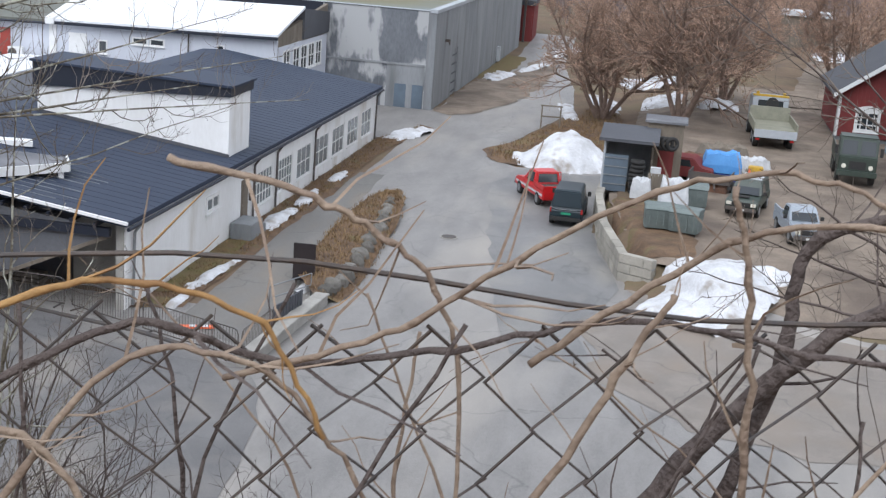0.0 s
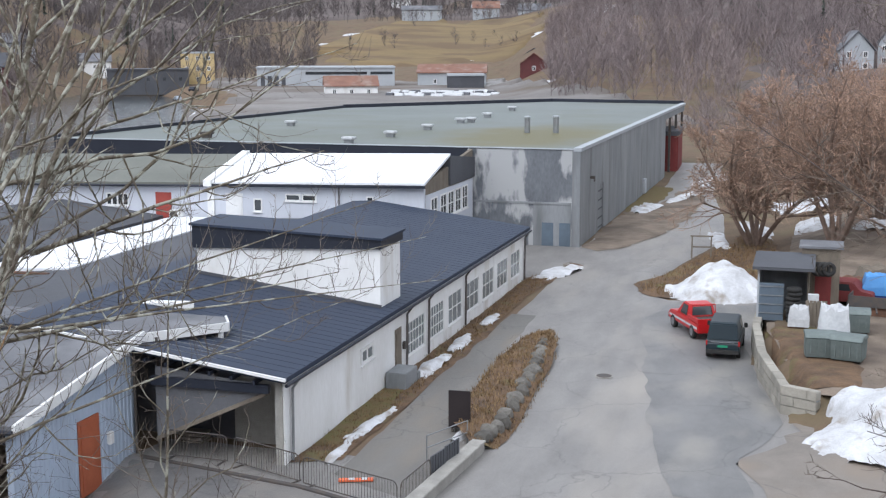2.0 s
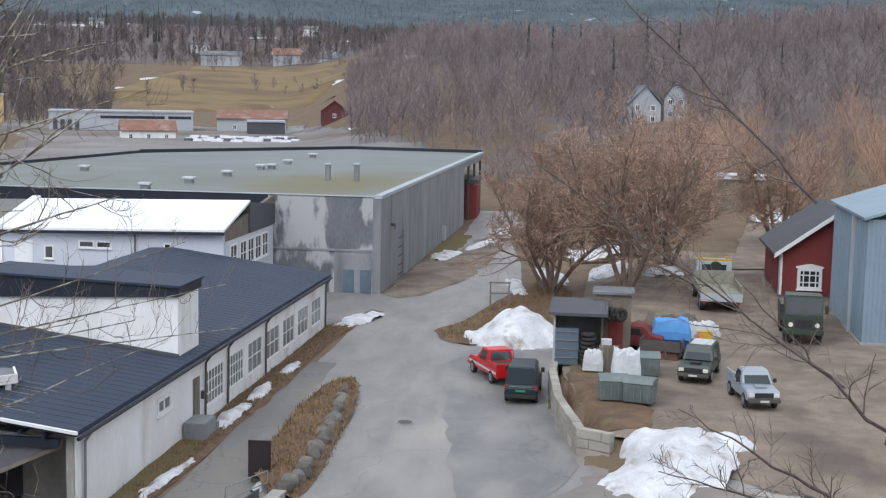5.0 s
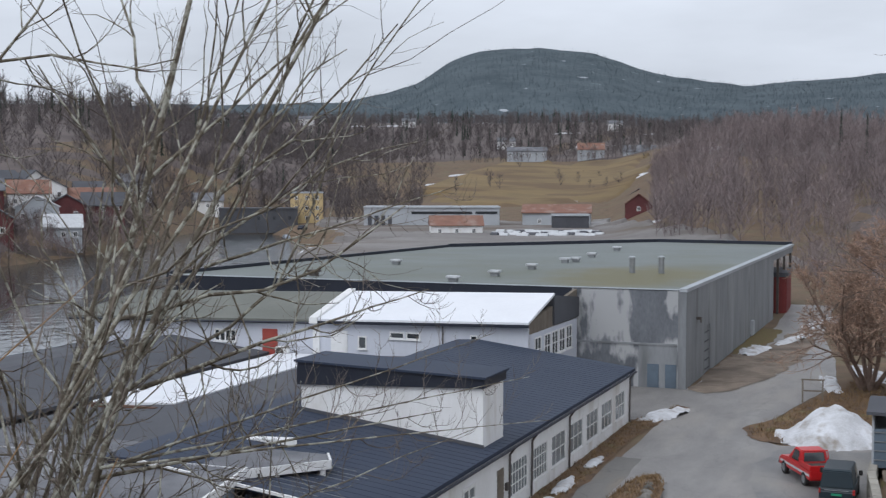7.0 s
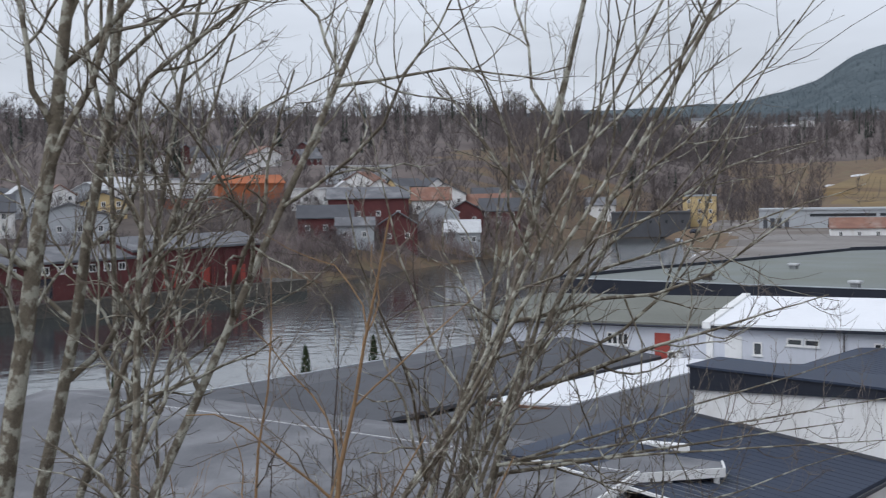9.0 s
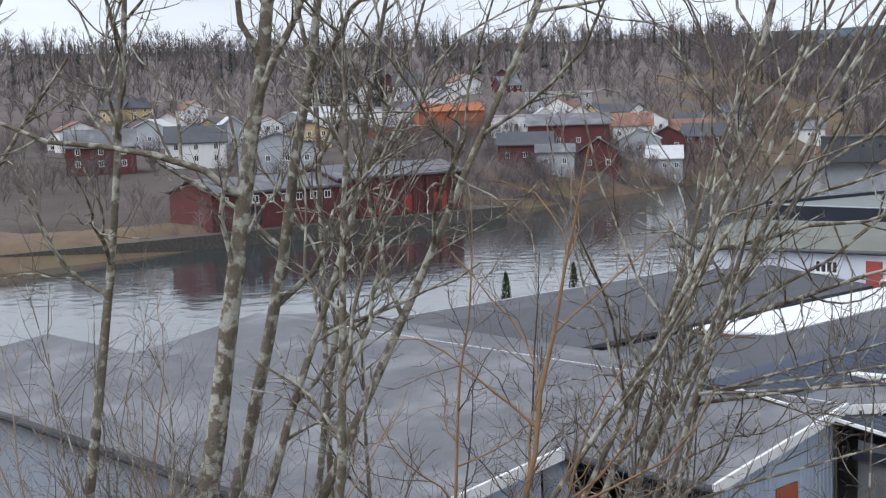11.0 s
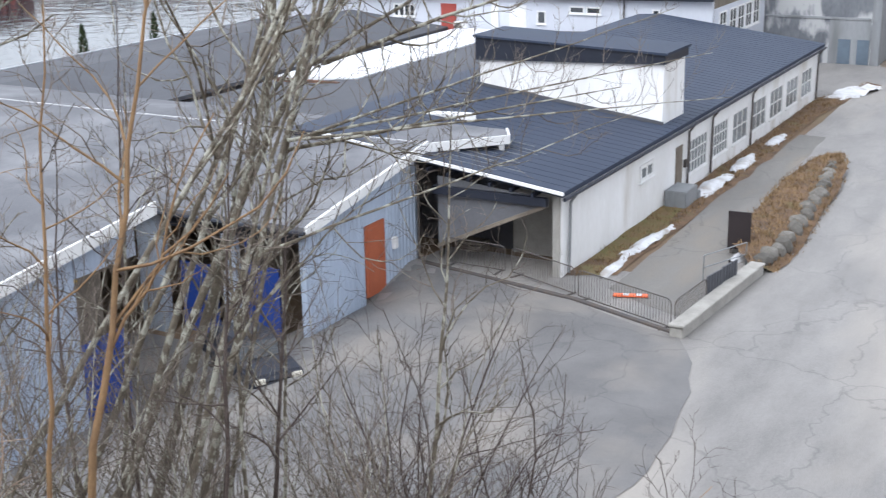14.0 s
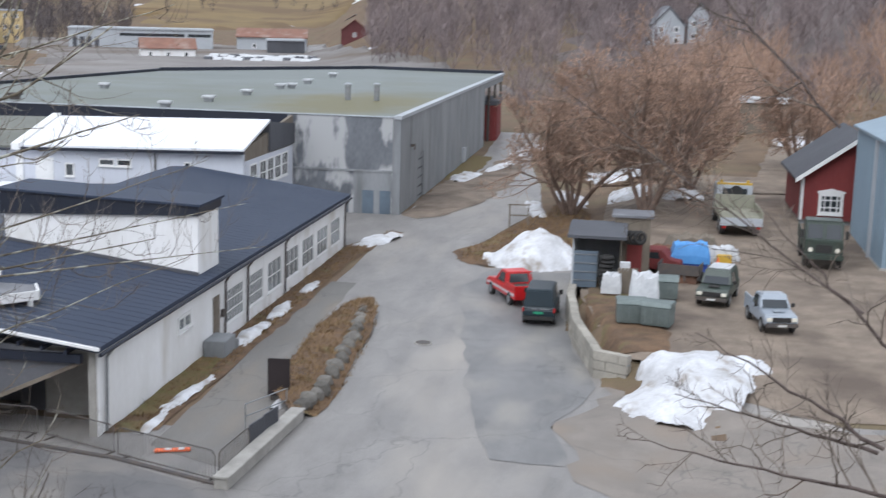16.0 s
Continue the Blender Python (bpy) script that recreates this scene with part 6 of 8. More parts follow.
SKY = [(-60, 4.2), (-20, 4.3), (-3, 4.6), (2.3, 4.35), (8.2, 3.95), (11, 4.3), (12.6, 4.7), (13.6, 5.1), (14.6, 5.4), (17.1, 5.72), (19.5, 5.55), (20.8, 5.15), (22.3, 4.2), (23.6, 3.7), (26, 3.3), (40, 3.1), (75, 3.1)]
mt = Mesh()
TN, RN = 420, 30
for i in range(TN + 1):
    turn = -58 + 133 * i / TN
    top = table(turn, SKY)
    for j in range(RN + 1):
        r = 1750 + 1400 * j / RN
        u = j / RN
        hgt = 42 + (2600 * math.tan(radians(top)) - 25) * (1 - abs(u - 0.6) / 0.6) ** 0.8 if u <= 1.2 else 0
        x, y = -math.sin(radians(turn)) * r, math.cos(radians(turn)) * r
        hgt += 4 * fbm(x, y, 0.01) * (1 - abs(u - 0.6))
        mt.v.append((x, y, hgt))
mt.f = [(i * (RN + 1) + j, i * (RN + 1) + j + 1, (i + 1) * (RN + 1) + j + 1, (i + 1) * (RN + 1) + j) for i in range(TN) for j in range(RN)]
single("backdrop_hills", mt, M["mount"], "forested hills on the horizon, tinted pale and bluish for haze", "hills", kind="structure", smooth=True)


def tree_verts(seed, height, spread_, twigs, width, low=0.25):
    """Bare tree as arrays of triangles: a thin trunk and many rising twigs."""
    g_ = random.Random(seed)
    tris = []

    def spike(p, q, w_):
        d = q - p
        s_ = d.cross(Vector((g_.uniform(-1, 1), g_.uniform(-1, 1), g_.uniform(-0.3, 0.3)))).normalized() * w_
        tris.append((p - s_, p + s_, q))
    lean = Vector((g_.uniform(-0.06, 0.06), g_.uniform(-0.06, 0.06), 1))
    tip = lean * height * 0.97
    for a in (0, 1.57):
        s_ = Vector((math.cos(a), math.sin(a), 0)) * width * 1.1
        tris.append((-s_, s_, tip))
    limbs = []
    for k in range(twigs // 6):
        f_ = g_.uniform(low, 0.9)
        a = g_.uniform(0, 6.28)
        p = lean * height * f_
        l_ = spread_ * (1.1 - f_) * g_.uniform(0.6, 1.2) + 0.6
        q = p + Vector((math.cos(a) * l_, math.sin(a) * l_, l_ * g_.uniform(0.9, 2.0)))
        spike(p, q, width)
        limbs.append((p, q))
    while len(tris) < twigs:
        p, q = g_.choice(limbs)
        m_ = p.lerp(q, g_.uniform(0.25, 0.95))
        l_ = (q - p).length * g_.uniform(0.25, 0.6)
        spike(m_, m_ + (q - p).normalized() * l_ * 0.6 + Vector((g_.uniform(-1, 1), g_.uniform(-1, 1), g_.uniform(0, 1.0))) * l_ * 0.6, width * 0.6)
    return np.array([[tuple(v) for v in t_] for t_ in tris], dtype=float)


def spruce_verts(seed, height, wide, n):
    g_ = random.Random(seed)
    tris = []
    for k in range(n):
        f_ = g_.random() ** 1.2
        a = g_.uniform(0, 6.28)
        r_ = wide * (1 - f_) * g_.uniform(0.7, 1.1) + 0.1
        z = height * (0.06 + 0.9 * f_)
        c, s_ = math.cos(a), math.sin(a)
        w_ = 0.22 * r_ + 0.12
        tris.append(((-s_ * w_, c * w_, z + 0.5), (s_ * w_, -c * w_, z + 0.5), (c * r_, s_ * r_, z - 0.25 * r_)))
    tris.append(((-0.25, 0, 0), (0.25, 0, 0), (0, 0, height)))
    return np.array(tris, dtype=float)


def forest(name, protos, places, material, label, category="trees"):
    """One mesh of many trees, each a turned and scaled prototype."""
    out = []
    g_ = random.Random(len(places))
    for x, y, s_ in places:
        p = protos[g_.randrange(len(protos))]
        a = g_.uniform(0, 6.28)
        c, d = math.cos(a) * s_, math.sin(a) * s_
        q = np.empty_like(p)
        q[..., 0] = p[..., 0] * c - p[..., 1] * d + x
        q[..., 1] = p[..., 0] * d + p[..., 1] * c + y
        q[..., 2] = p[..., 2] * s_ * g_.uniform(0.85, 1.15) + land(x, y) - 0.2
        out.append(q.reshape(-1, 3))
    vs = np.concatenate(out)
    me = bpy.data.meshes.new(name)
    me.from_pydata(vs.tolist(), [], np.arange(len(vs)).reshape(-1, 3).tolist())
    me.materials.append(material)
    return tagged(new(name, me), label, category, kind="stuff")


def polar(turn, r):
    return -math.sin(radians(turn)) * r, math.cos(radians(turn)) * r


bare = [tree_verts(k, 12, 3.0, 190, 0.08, 0.12) for k in range(9)]
bare_far = [tree_verts(80 + k, 12, 3.2, 110, 0.13, 0.1) for k in range(8)]
bare_mid = [tree_verts(60 + k, 11, 3.9, 170, 0.085, 0.06) for k in range(7)]
bare_fine = [tree_verts(20 + k, 12, 4.5, 260, 0.05, 0.12) for k in range(4)]
firs = [spruce_verts(k, 15, 2.6, 110) for k in range(4)]


def scatter(n, turns, rs, size, seed, keep=None):
    g_ = random.Random(seed)
    out = []
    while len(out) < n:
        t_, r = g_.uniform(*turns), rs[0] + (rs[1] - rs[0]) * g_.random() ** 0.8
        x, y = polar(t_, r)
        if keep is None or keep(x, y, t_, r):
            out.append((x, y, g_.uniform(*size)))
    return out


river_free = lambda x, y, t_, r: not (table(y, LEFT_BANK) - 4 < x < table(y, RIGHT_BANK) + 4)
forest("bare_woods_slope", bare, scatter(3000, (-22, 12.0), (245, 640), (0.45, 1.15), 1, lambda x, y, t_, r: r > 222 + max(0, t_ - 3) * 6 and abs(x - 5) + abs(y - 292) > 14), M["twig_red"], "bare reddish-brown woods on the valley side")
forest("bare_woods_ridge", bare_far, scatter(2100, (24, 72), (400, 1050), (0.6, 1.2), 2, river_free) + scatter(260, (24, 72), (950, 1100), (1.0, 2.0), 22), M["twig_far"], "bare grey-brown woods on the far ridge")
forest("bare_woods_valley", bare_far, scatter(2300, (5, 33), (785, 1560), (0.8, 1.25), 3), M["twig_far"], "bare grey-brown woods behind the meadow")
forest("bank_trees", bare_mid, scatter(520, (31, 50), (225, 390), (0.22, 0.5), 14, lambda x, y, t_, r: x < table(y, LEFT_BANK) - 3), M["twig_far"], "bare grey-brown trees crowding the river bank")
forest("meadow_woods", bare_far, scatter(700, (21.5, 36), (430, 800), (0.5, 1.0), 15, lambda x, y, t_, r: river_free(x, y, t_, r) and (t_ > 22 or r > 690)) + scatter(14, (12, 21), (560, 740), (0.5, 0.9), 16) + scatter(60, (11.5, 20), (765, 795), (0.5, 0.9), 17), M["twig_far"], "bare woods between the town and the meadow")
forest("riverside_trees", bare_mid, scatter(560, (30, 72), (215, 430), (0.3, 0.62), 4, lambda x, y, t_, r: x < table(y, LEFT_BANK) - 8), M["twig_far"], "bare trees between the riverside houses")
forest("riverbank_scrub", bare_mid, [(table(y, LEFT_BANK) + rnd.uniform(-16, 0), y, rnd.uniform(0.25, 0.5)) for y in [rnd.uniform(150, 330) for _ in range(160)] + [rnd.uniform(95, 330) for _ in range(260)]], M["twig_red"], "reddish scrub on the river bank")
forest("roadside_brush", bare_mid, scatter(260, (-10, 9), (150, 250), (0.25, 0.6), 19, lambda x, y, t_, r: x > -9 or (y > 175 and x > -24)), M["twig_red"], "bare brush along the road behind the hall")
forest("hillside_scrub", bare_fine, scatter(240, (-20, 3), (108, 250), (0.3, 0.8), 5, lambda x, y, t_, r: x > -4 and not (5 < x - (y - 90) * 0.14 < 10)), M["twig_ochre"], "ochre scrub and young trees above the yard")
forest("evergreen_woods", firs, scatter(14, (-20, 10), (330, 640), (0.7, 1.2), 6) + scatter(230, (26, 72), (520, 1050), (0.7, 1.3), 7, river_free) + scatter(26, (49.5, 53), (430, 500), (0.8, 1.3), 18) + scatter(330, (6, 34), (800, 1560), (0.7, 1.3), 8), M["spruce"], "dark green spruces among the bare woods")
small_fir = [spruce_verts(40 + k, 15, 4.2, 8) for k in range(3)]
ridge_pts = []
for k in range(17000):
    t_ = rnd.uniform(-24, 30)
    ridge_pts.append((t_, rnd.uniform(1900, 2630)))
vs = []
for t_, r in ridge_pts:
    p = small_fir[rnd.randrange(3)]
    x, y = polar(t_, r)
    u = (r - 1750) / 1400
    z = 42 + (2600 * math.tan(radians(table(t_, SKY))) - 25) * (1 - abs(u - 0.6) / 0.6) ** 0.8 + 4 * fbm(x, y, 0.01) * (1 - abs(u - 0.6)) - 2
    vs.append((p * np.array((1.0, 1.0, 0.62)) * rnd.uniform(0.5, 0.95) + np.array((x, y, z))).reshape(-1, 3))
vs = np.concatenate(vs)
me = bpy.data.meshes.new("ridge_spruces")
me.from_pydata(vs.tolist(), [], np.arange(len(vs)).reshape(-1, 3).tolist())
# same haze-tinted colour as the hill below
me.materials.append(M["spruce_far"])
tagged(new("ridge_spruces", me), "haze-tinted spruces along the skyline of the far hill", "trees", kind="stuff")

M["floor"] = mat("woodland_floor", (0.15, 0.122, 0.113), (0.088, 0.072, 0.07), 1.0, 0.05, 0.6, 1.0, 0.4, 0.5)
for turns, rs in (((-24, 10.5), (262, 900)), ((34.5, 74), (395, 1150)), ((25, 34.5), (545, 1150)), ((5, 34), (790, 1640))):
    mid_t = [turns[0] + (turns[1] - turns[0]) * k / 8 for k in range(9)]
    sheet("woodland_floor", [polar(t_, rs[0]) for t_ in reversed(mid_t)] + [polar(t_, rs[1]) for t_ in mid_t], M["floor"], "brown leaf-strewn woodland floor", 1.6, 25, "ground", edge=8, sink=5)

M["bank"] = mat("dark_bank_soil", (0.10, 0.08, 0.07), (0.06, 0.048, 0.043), 1.0, 0.06, 0.6, 1.0, 0.4, 0.5)
sheet("woodland_floor", [polar(*q_) for q_ in ((34, 352), (37, 305), (40, 276), (45, 243), (50, 221), (60, 200), (74, 192), (74, 420), (60, 420), (50, 420), (42, 420), (36, 420))], M["bank"], "brown ground between the riverside houses", 0.5, 12, "ground", edge=4, sink=2)
sheet("meadow", [polar(22, 560), polar(18, 555), polar(13.2, 585), polar(11.8, 660), polar(12, 765), polar(17, 775), polar(20.5, 750), polar(22.8, 640)], M["meadow"], "pale yellow-green winter meadow", 1.6, 20, "meadow", edge=6, sink=4)
M["lot"] = mat("grey_goods_yard", (0.235, 0.22, 0.21), (0.145, 0.132, 0.125), 0.85, 0.04, 0.6, 1.0, 0.2, 2, dirt=(0.12, 0.095, 0.075), dirt_scale=0.018, dirt_at=(0.5, 0.6))
sheet("goods_yard", [(-148, 312), (-122, 240), (-112, 195), (-60, 175), (-25, 172), (-22, 230), (-60, 310), (-95, 390), (-150, 425), (-215, 428), (-196, 385)], M["lot"], "grey gravel yard beyond the hall", 1.5, 8, "ground", edge=3, sink=2)
sheet("far_road", [(-100, 360), (-92, 362), (-104, 425), (-110, 425)], M["asphalt"], "pale road leading towards the red house", 1.9, 6, "road", sink=1.5)
sheet("hill_track", [(8.5, 100), (11.5, 100), (18, 140), (19, 160), (16, 160), (14.5, 140)], M["gravel"], "gravel track climbing the slope", 0.12, 2, "road", edge=0.4)
for t_, r, a, b in ((20.2, 700, 9, 4), (15.5, 640, 16, 3), (14.2, 690, 5, 6), (18.0, 680, 12, 2.5), (12.8, 640, 7, 8), (21.5, 660, 6, 2), (17, 590, 18, 2)):
    x, y = polar(t_, r)
    heap("snow_patch", (x, y), (a, b, 0.9), t_, "far patch of old snow on the meadow", t_ + r, 1.2, 0.6, "snow patches")
for x, y, a, b, h_ in ((-178, 330, 5, 4, 2.2), (-150, 270, 8, 3, 1.4), (-128, 300, 5, 2, 1.2), (-60, 285, 7, 2.5, 0.9), (-50, 190, 10, 2.5, 1.2), (-120, 235, 9, 3, 1.2), (-45, 255, 6, 2.5, 0.8), (-30, 215, 7, 2.5, 0.9), (-95, 205, 6, 2, 0.8), (-106, 330, 5, 4, 0.9), (-70, 240, 9, 2, 0.8), (-84, 268, 7, 2, 0.8), (-40, 232, 9, 2, 0.7), (-132, 340, 6, 3, 1.2), (-118, 352, 8, 2, 1.0), (-76, 340, 6, 3, 0.9), (-62, 205, 8, 1.6, 0.8), (-165, 352, 6, 3, 1.2)):
    heap("snow_bank", (x, y), (a, b, h_), 10, "ploughed snow at the edge of the far yard", x, 0.9, 0.7, "far snow heaps")


def house(name, x, y, z, w_, d_, h_, roof_h, wall, roofm, label, turn=0, cols=4, rows=2, ridge=0, category="house", trim="white_paint", win=1.1):
    """A distant house: four walls, two roof slopes, windows on the side that faces the viewer. ridge 0: along its width; 1: gable to the front."""
    t_ = thing(name, (x, y, z), turn, label, category)
    a = w_ / 2
    part("front_wall", Mesh().box(-a, a, 0, 0.3, -2.5, h_), M[wall], t_)
    part("back_wall", Mesh().box(-a, a, d_ - 0.3, d_, -2.5, h_), M[wall], t_)
    for s in (-1, 1):
        part("side_wall", Mesh().box(s * a - 0.15, s * a + 0.15, 0.31, d_ - 0.31, -2.5, h_), M[wall], t_)
    if roof_h <= 0:
        part("roof", Mesh().box(-a - 0.3, a + 0.3, -0.3, d_ + 0.3, h_, h_ + 0.5), M[roofm], t_)
    elif ridge == 0:
        for y0, z0, y1, z1 in ((-0.5, h_ - 0.2, d_ / 2, h_ + roof_h), (d_ / 2, h_ + roof_h, d_ + 0.5, h_ - 0.2)):
            part("roof_slope", Mesh().profile([(y0, z0), (y1, z1), (y1, z1 + 0.25), (y0, z0 + 0.25)], 0, -a - 0.5, a + 0.5), M[roofm], t_)
        for s in (-1, 1):
            part("gable", Mesh().profile([(0, h_ - 0.01), (d_, h_ - 0.01), (d_ / 2, h_ + roof_h)], 0, s * a - 0.12, s * a + 0.12), M[wall], t_)
    else:
        for x0, z0, x1, z1 in ((-a - 0.5, h_ - 0.2, 0, h_ + roof_h), (0, h_ + roof_h, a + 0.5, h_ - 0.2)):
            part("roof_slope", Mesh().profile([(x0, z0), (x1, z1), (x1, z1 + 0.25), (x0, z0 + 0.25)], 1, -0.5, d_ + 0.5), M[roofm], t_)
        part("gable", Mesh().profile([(-a, h_ - 0.01), (a, h_ - 0.01), (0, h_ + roof_h)], 1, 0.02, 0.3), M[wall], t_)
    for r in range(rows):
        for c in range(cols):
            x0 = -a + (c + 0.5) * w_ / cols
            z0 = h_ * (r + 0.35) / rows
            window(t_, x0 - win / 2, x0 + win / 2, z0, z0 + win * 1.25, 0.0, 2, 1, frame_w=0.16, bar=0.1, sill=False, frame_m=trim)
    return t_


def facing(x, y):
    return math.degrees(math.atan2(y, x)) - 90


def far_house(name, turn, r, z, *args, dt=0, **kw):
    x, y = polar(turn, r)
    return house(name, x, y, z, *args, turn=turn + dt, **kw)


far_house("red_cottage", 12.6, 560, 1.0, 12, 10, 6, 4, "falu", "felt_dark", "far red wooden house with dark gabled roof", dt=-12, ridge=1, cols=2, rows=2)
w_ = house("low_depot", -142, 357, 0.2, 40, 14, 6.4, 0, "greyfar", "greyfar", "long low grey depot with dark doors", turn=21, cols=1, rows=0, category="building")
for k in range(4):
    part("gate", Mesh().box(-19 + k * 2.0, -17.8 + k * 2.0, -0.06, 0, 0, 4.2), M["felt_dark"], w_)
part("window_band", Mesh().box(-6, 12, -0.06, 0.0, 4.6, 5.4), M["glass"], w_)
part("window_band", Mesh().box(13, 19.5, -0.06, 0.0, 4.6, 5.4), M["glass"], w_)
house("tiled_depot", -116, 309, 0.2, 13, 9, 3.2, 2.2, "white_wall", "tile", "white depot with orange tiled roof", turn=24, cols=3, rows=1, win=1.0, category="building")
house("tiled_hall", -108, 372, 0.2, 20, 14, 5.0, 2.2, "greyfar", "tile", "grey hall with weathered tiled roof", turn=14, cols=2, rows=1, category="building")
house("dark_garage", -98, 352, 0.2, 10, 8, 4.6, 0, "felt_dark", "greyfar", "dark open garage of the depot", turn=18, cols=1, rows=0, category="building")
far_house("yellow_house", 27.2, 452, -0.2, 11, 10, 10.5, 0, "yplaster", "greyfar", "yellow plastered three-storey house", cols=3, rows=3)
far_house("black_warehouse", 29.3, 440, -0.5, 26, 12, 5.5, 0, "felt_dark", "felt_dark", "dark flat-roofed warehouse at the river's end", cols=5, rows=1, trim="felt_dark", category="building")
# grey wall colour puts haze over the white farmhouse
far_house("white_farmhouse", 14.7, 800, 28.5, 16, 9, 5, 4, "greyfar", "tile", "white farmhouse with red tiled roof above the meadow", cols=4, rows=1)
far_house("grey_farmhouse", 12.6, 815, 28.5, 20, 9, 4, 4, "greyfar", "felt", "grey roofed farmhouse above the meadow", cols=4, rows=1)
far_house("long_farmhouse", 17.5, 800, 28.5, 24, 9, 4, 2.5, "greyfar", "felt", "long pale farm building above the meadow", cols=6, rows=1)
far_house("white_villa", -1.0, 300, 7.5, 7, 8, 5, 4.0, "greyfar", "felt", "pale grey gabled villa hidden among bare trees", ridge=1, cols=2, rows=2, dt=12)
far_house("white_villa", -2.3, 303, 8.5, 5, 8, 5.5, 3.6, "greyfar", "felt", "pale villa wing behind bare trees", ridge=1, cols=2, rows=2)
far_house("field_shed", -5.3, 143, 3.6, 5, 3, 2.3, 0, "wood", "plastic_white", "small open field shed with snow on its roof", cols=1, rows=0, category="shed")
house("red_outbuilding", -18.3, 149, -0.3, 3.6, 9, 4.4, 0, "falu", "felt_dark", "red wooden outbuilding under the far end of the hall roof", turn=3, cols=1, rows=0)
for t_, r, z, w_, d_, h_, rh_, wall, rm, lab, c_, r_ in (
        (41.2, 350, 11, 11, 8, 5, 4, "white_wall", "tile", "white gabled house with orange tiled roof", 2, 2),
        (42.1, 420, 19, 21, 10, 6, 0, "greyfar", "plastic_white", "long white apartment block on the slope", 7, 2),
        (51.6, 420, 14.5, 14, 9, 5, 0, "white_wall", "plastic_white", "white shop house with flat snowy roof", 4, 1),
        (38.3, 380, 12, 12, 9, 4, 3, "white_wall", "felt", "white gabled house by the river", 3, 1),
        (36.5, 380, 10, 14, 9, 3.5, 3, "maroon", "tile", "dark red house with tiled roof", 4, 1),
        (43.6, 290, 5.5, 12, 8, 4.5, 2.6, "maroon", "felt_dark", "dark red house above the river bank", 3, 1),
        (40.4, 298, land(*polar(40.4, 298)) + 0.3, 8.5, 8, 5.0, 2.8, "maroon", "felt_dark", "maroon gabled boathouse on the river bank", 2, 1),
        (35.9, 362, land(*polar(35.9, 362)) + 0.3, 11, 8, 5.0, 3.4, "maroon", "felt_dark", "tall dark red house by the river bend", 3, 2),
        (41.7, 325, 5.5, 20, 12, 7.0, 2.6, "maroon", "felt", "large maroon warehouse above the river bank", 4, 1),
        (42.3, 284, 3.0, 8, 6, 4.0, 1.6, "greyfar", "felt", "pale grey boathouse by the water", 2, 1),
        (38.6, 330, 5.0, 10, 7, 4.5, 2.6, "greyfar", "plastic_white", "grey gabled house with snowy roof near the shore", 3, 1),
        (37.4, 345, 5.0, 9, 7, 4.5, 2.6, "maroon", "felt_dark", "dark red gabled shed near the shore", 2, 1),
        (12.6, 400, 4.3, 8, 7, 3.4, 3.0, "maroon", "tile", "small red gabled barn beside the far road", 1, 1),
        (44.0, 350, 12, 13, 8, 5, 0, "white_wall", "plastic_white", "white block with balconies among the trees", 5, 1),
        (54.5, 270, 7, 16, 9, 5, 2.5, "greyfar", "felt", "grey gabled house behind the red barn", 4, 1),
        (58.0, 290, 9, 13, 9, 5, 3.5, "white_wall", "felt_dark", "white house with dark roof in the town", 3, 2),
        (62.0, 280, 8, 14, 9, 5, 3.5, "maroon", "felt", "red house with grey roof in the town", 3, 2),
        (48.6, 460, 27, 12, 9, 6, 4, "white_wall", "felt_dark", "white villa on the wooded slope", 3, 2),
        (52.5, 470, 30, 10, 9, 6, 4, "white_wall", "felt", "pale villa among trees on the slope", 3, 2),
        (34.6, 470, 9, 12, 9, 5, 3, "greyfar", "felt", "grey house beyond the river bend", 3, 1),
        (31.5, 520, 10, 12, 9, 4, 3, "white_wall", "felt", "far white house at the foot of the woods", 3, 1),
        (9.5, 520, 20, 10, 8, 5, 3, "white_wall", "plastic_white", "far pale house between bare woods", 3, 1)):
    z = min(z, land(*polar(t_, r)) + 1.2)
    far_house("town_house", t_, r, z, w_, d_, h_, rh_, wall, rm, lab, cols=c_, rows=r_, ridge=1 if "gabled" in lab else 0)
TOWN = (("white_wall", "felt_dark", "small white house with dark roof in the town"), ("white_wall", "tile", "white house with orange roof in the town"), ("maroon", "felt", "dark red house with grey roof in the town"),
        ("greyfar", "plastic_white", "grey house with snow on its roof"), ("white_wall", "plastic_white", "white house with snowy roof in the town"), ("yplaster", "felt_dark", "pale yellow house with dark roof"))
gt = random.Random(12)
for k in range(30):
    t_, r = 36 + 28 * (k + gt.random()) / 30, gt.uniform(300, 440)
    wall, rm, lab = TOWN[gt.randrange(6)]
    if 44 < t_ < 52:
        r += 110
    x, y = polar(t_, r)
    far_house("town_house", t_, r, land(x, y) + gt.uniform(0, 1.5), gt.uniform(7, 11), 8, gt.uniform(3.2, 5.2), gt.uniform(2.2, 3.4), wall, rm, lab, cols=3, rows=gt.choice((1, 2)), ridge=gt.choice((0, 1)), dt=gt.uniform(-30, 30))
for k in range(16):
    t_, r = 8 + 24 * (k + gt.random()) / 16, gt.uniform(950, 1450)
    x, y = polar(t_, r)
    if k % 3:
        heap("snow_patch", (x, y), (gt.uniform(8, 22), gt.uniform(3, 6), 3.5), t_, "far clearing white with old snow", t_ + r, 3.0, 0.6, "snow patches")
    else:
        far_house("hill_house", t_, r, land(x, y) + 2.5, gt.uniform(11, 15), 9, 5, 3, "white_wall", "felt", "tiny pale house on the wooded rise", cols=2, rows=1)
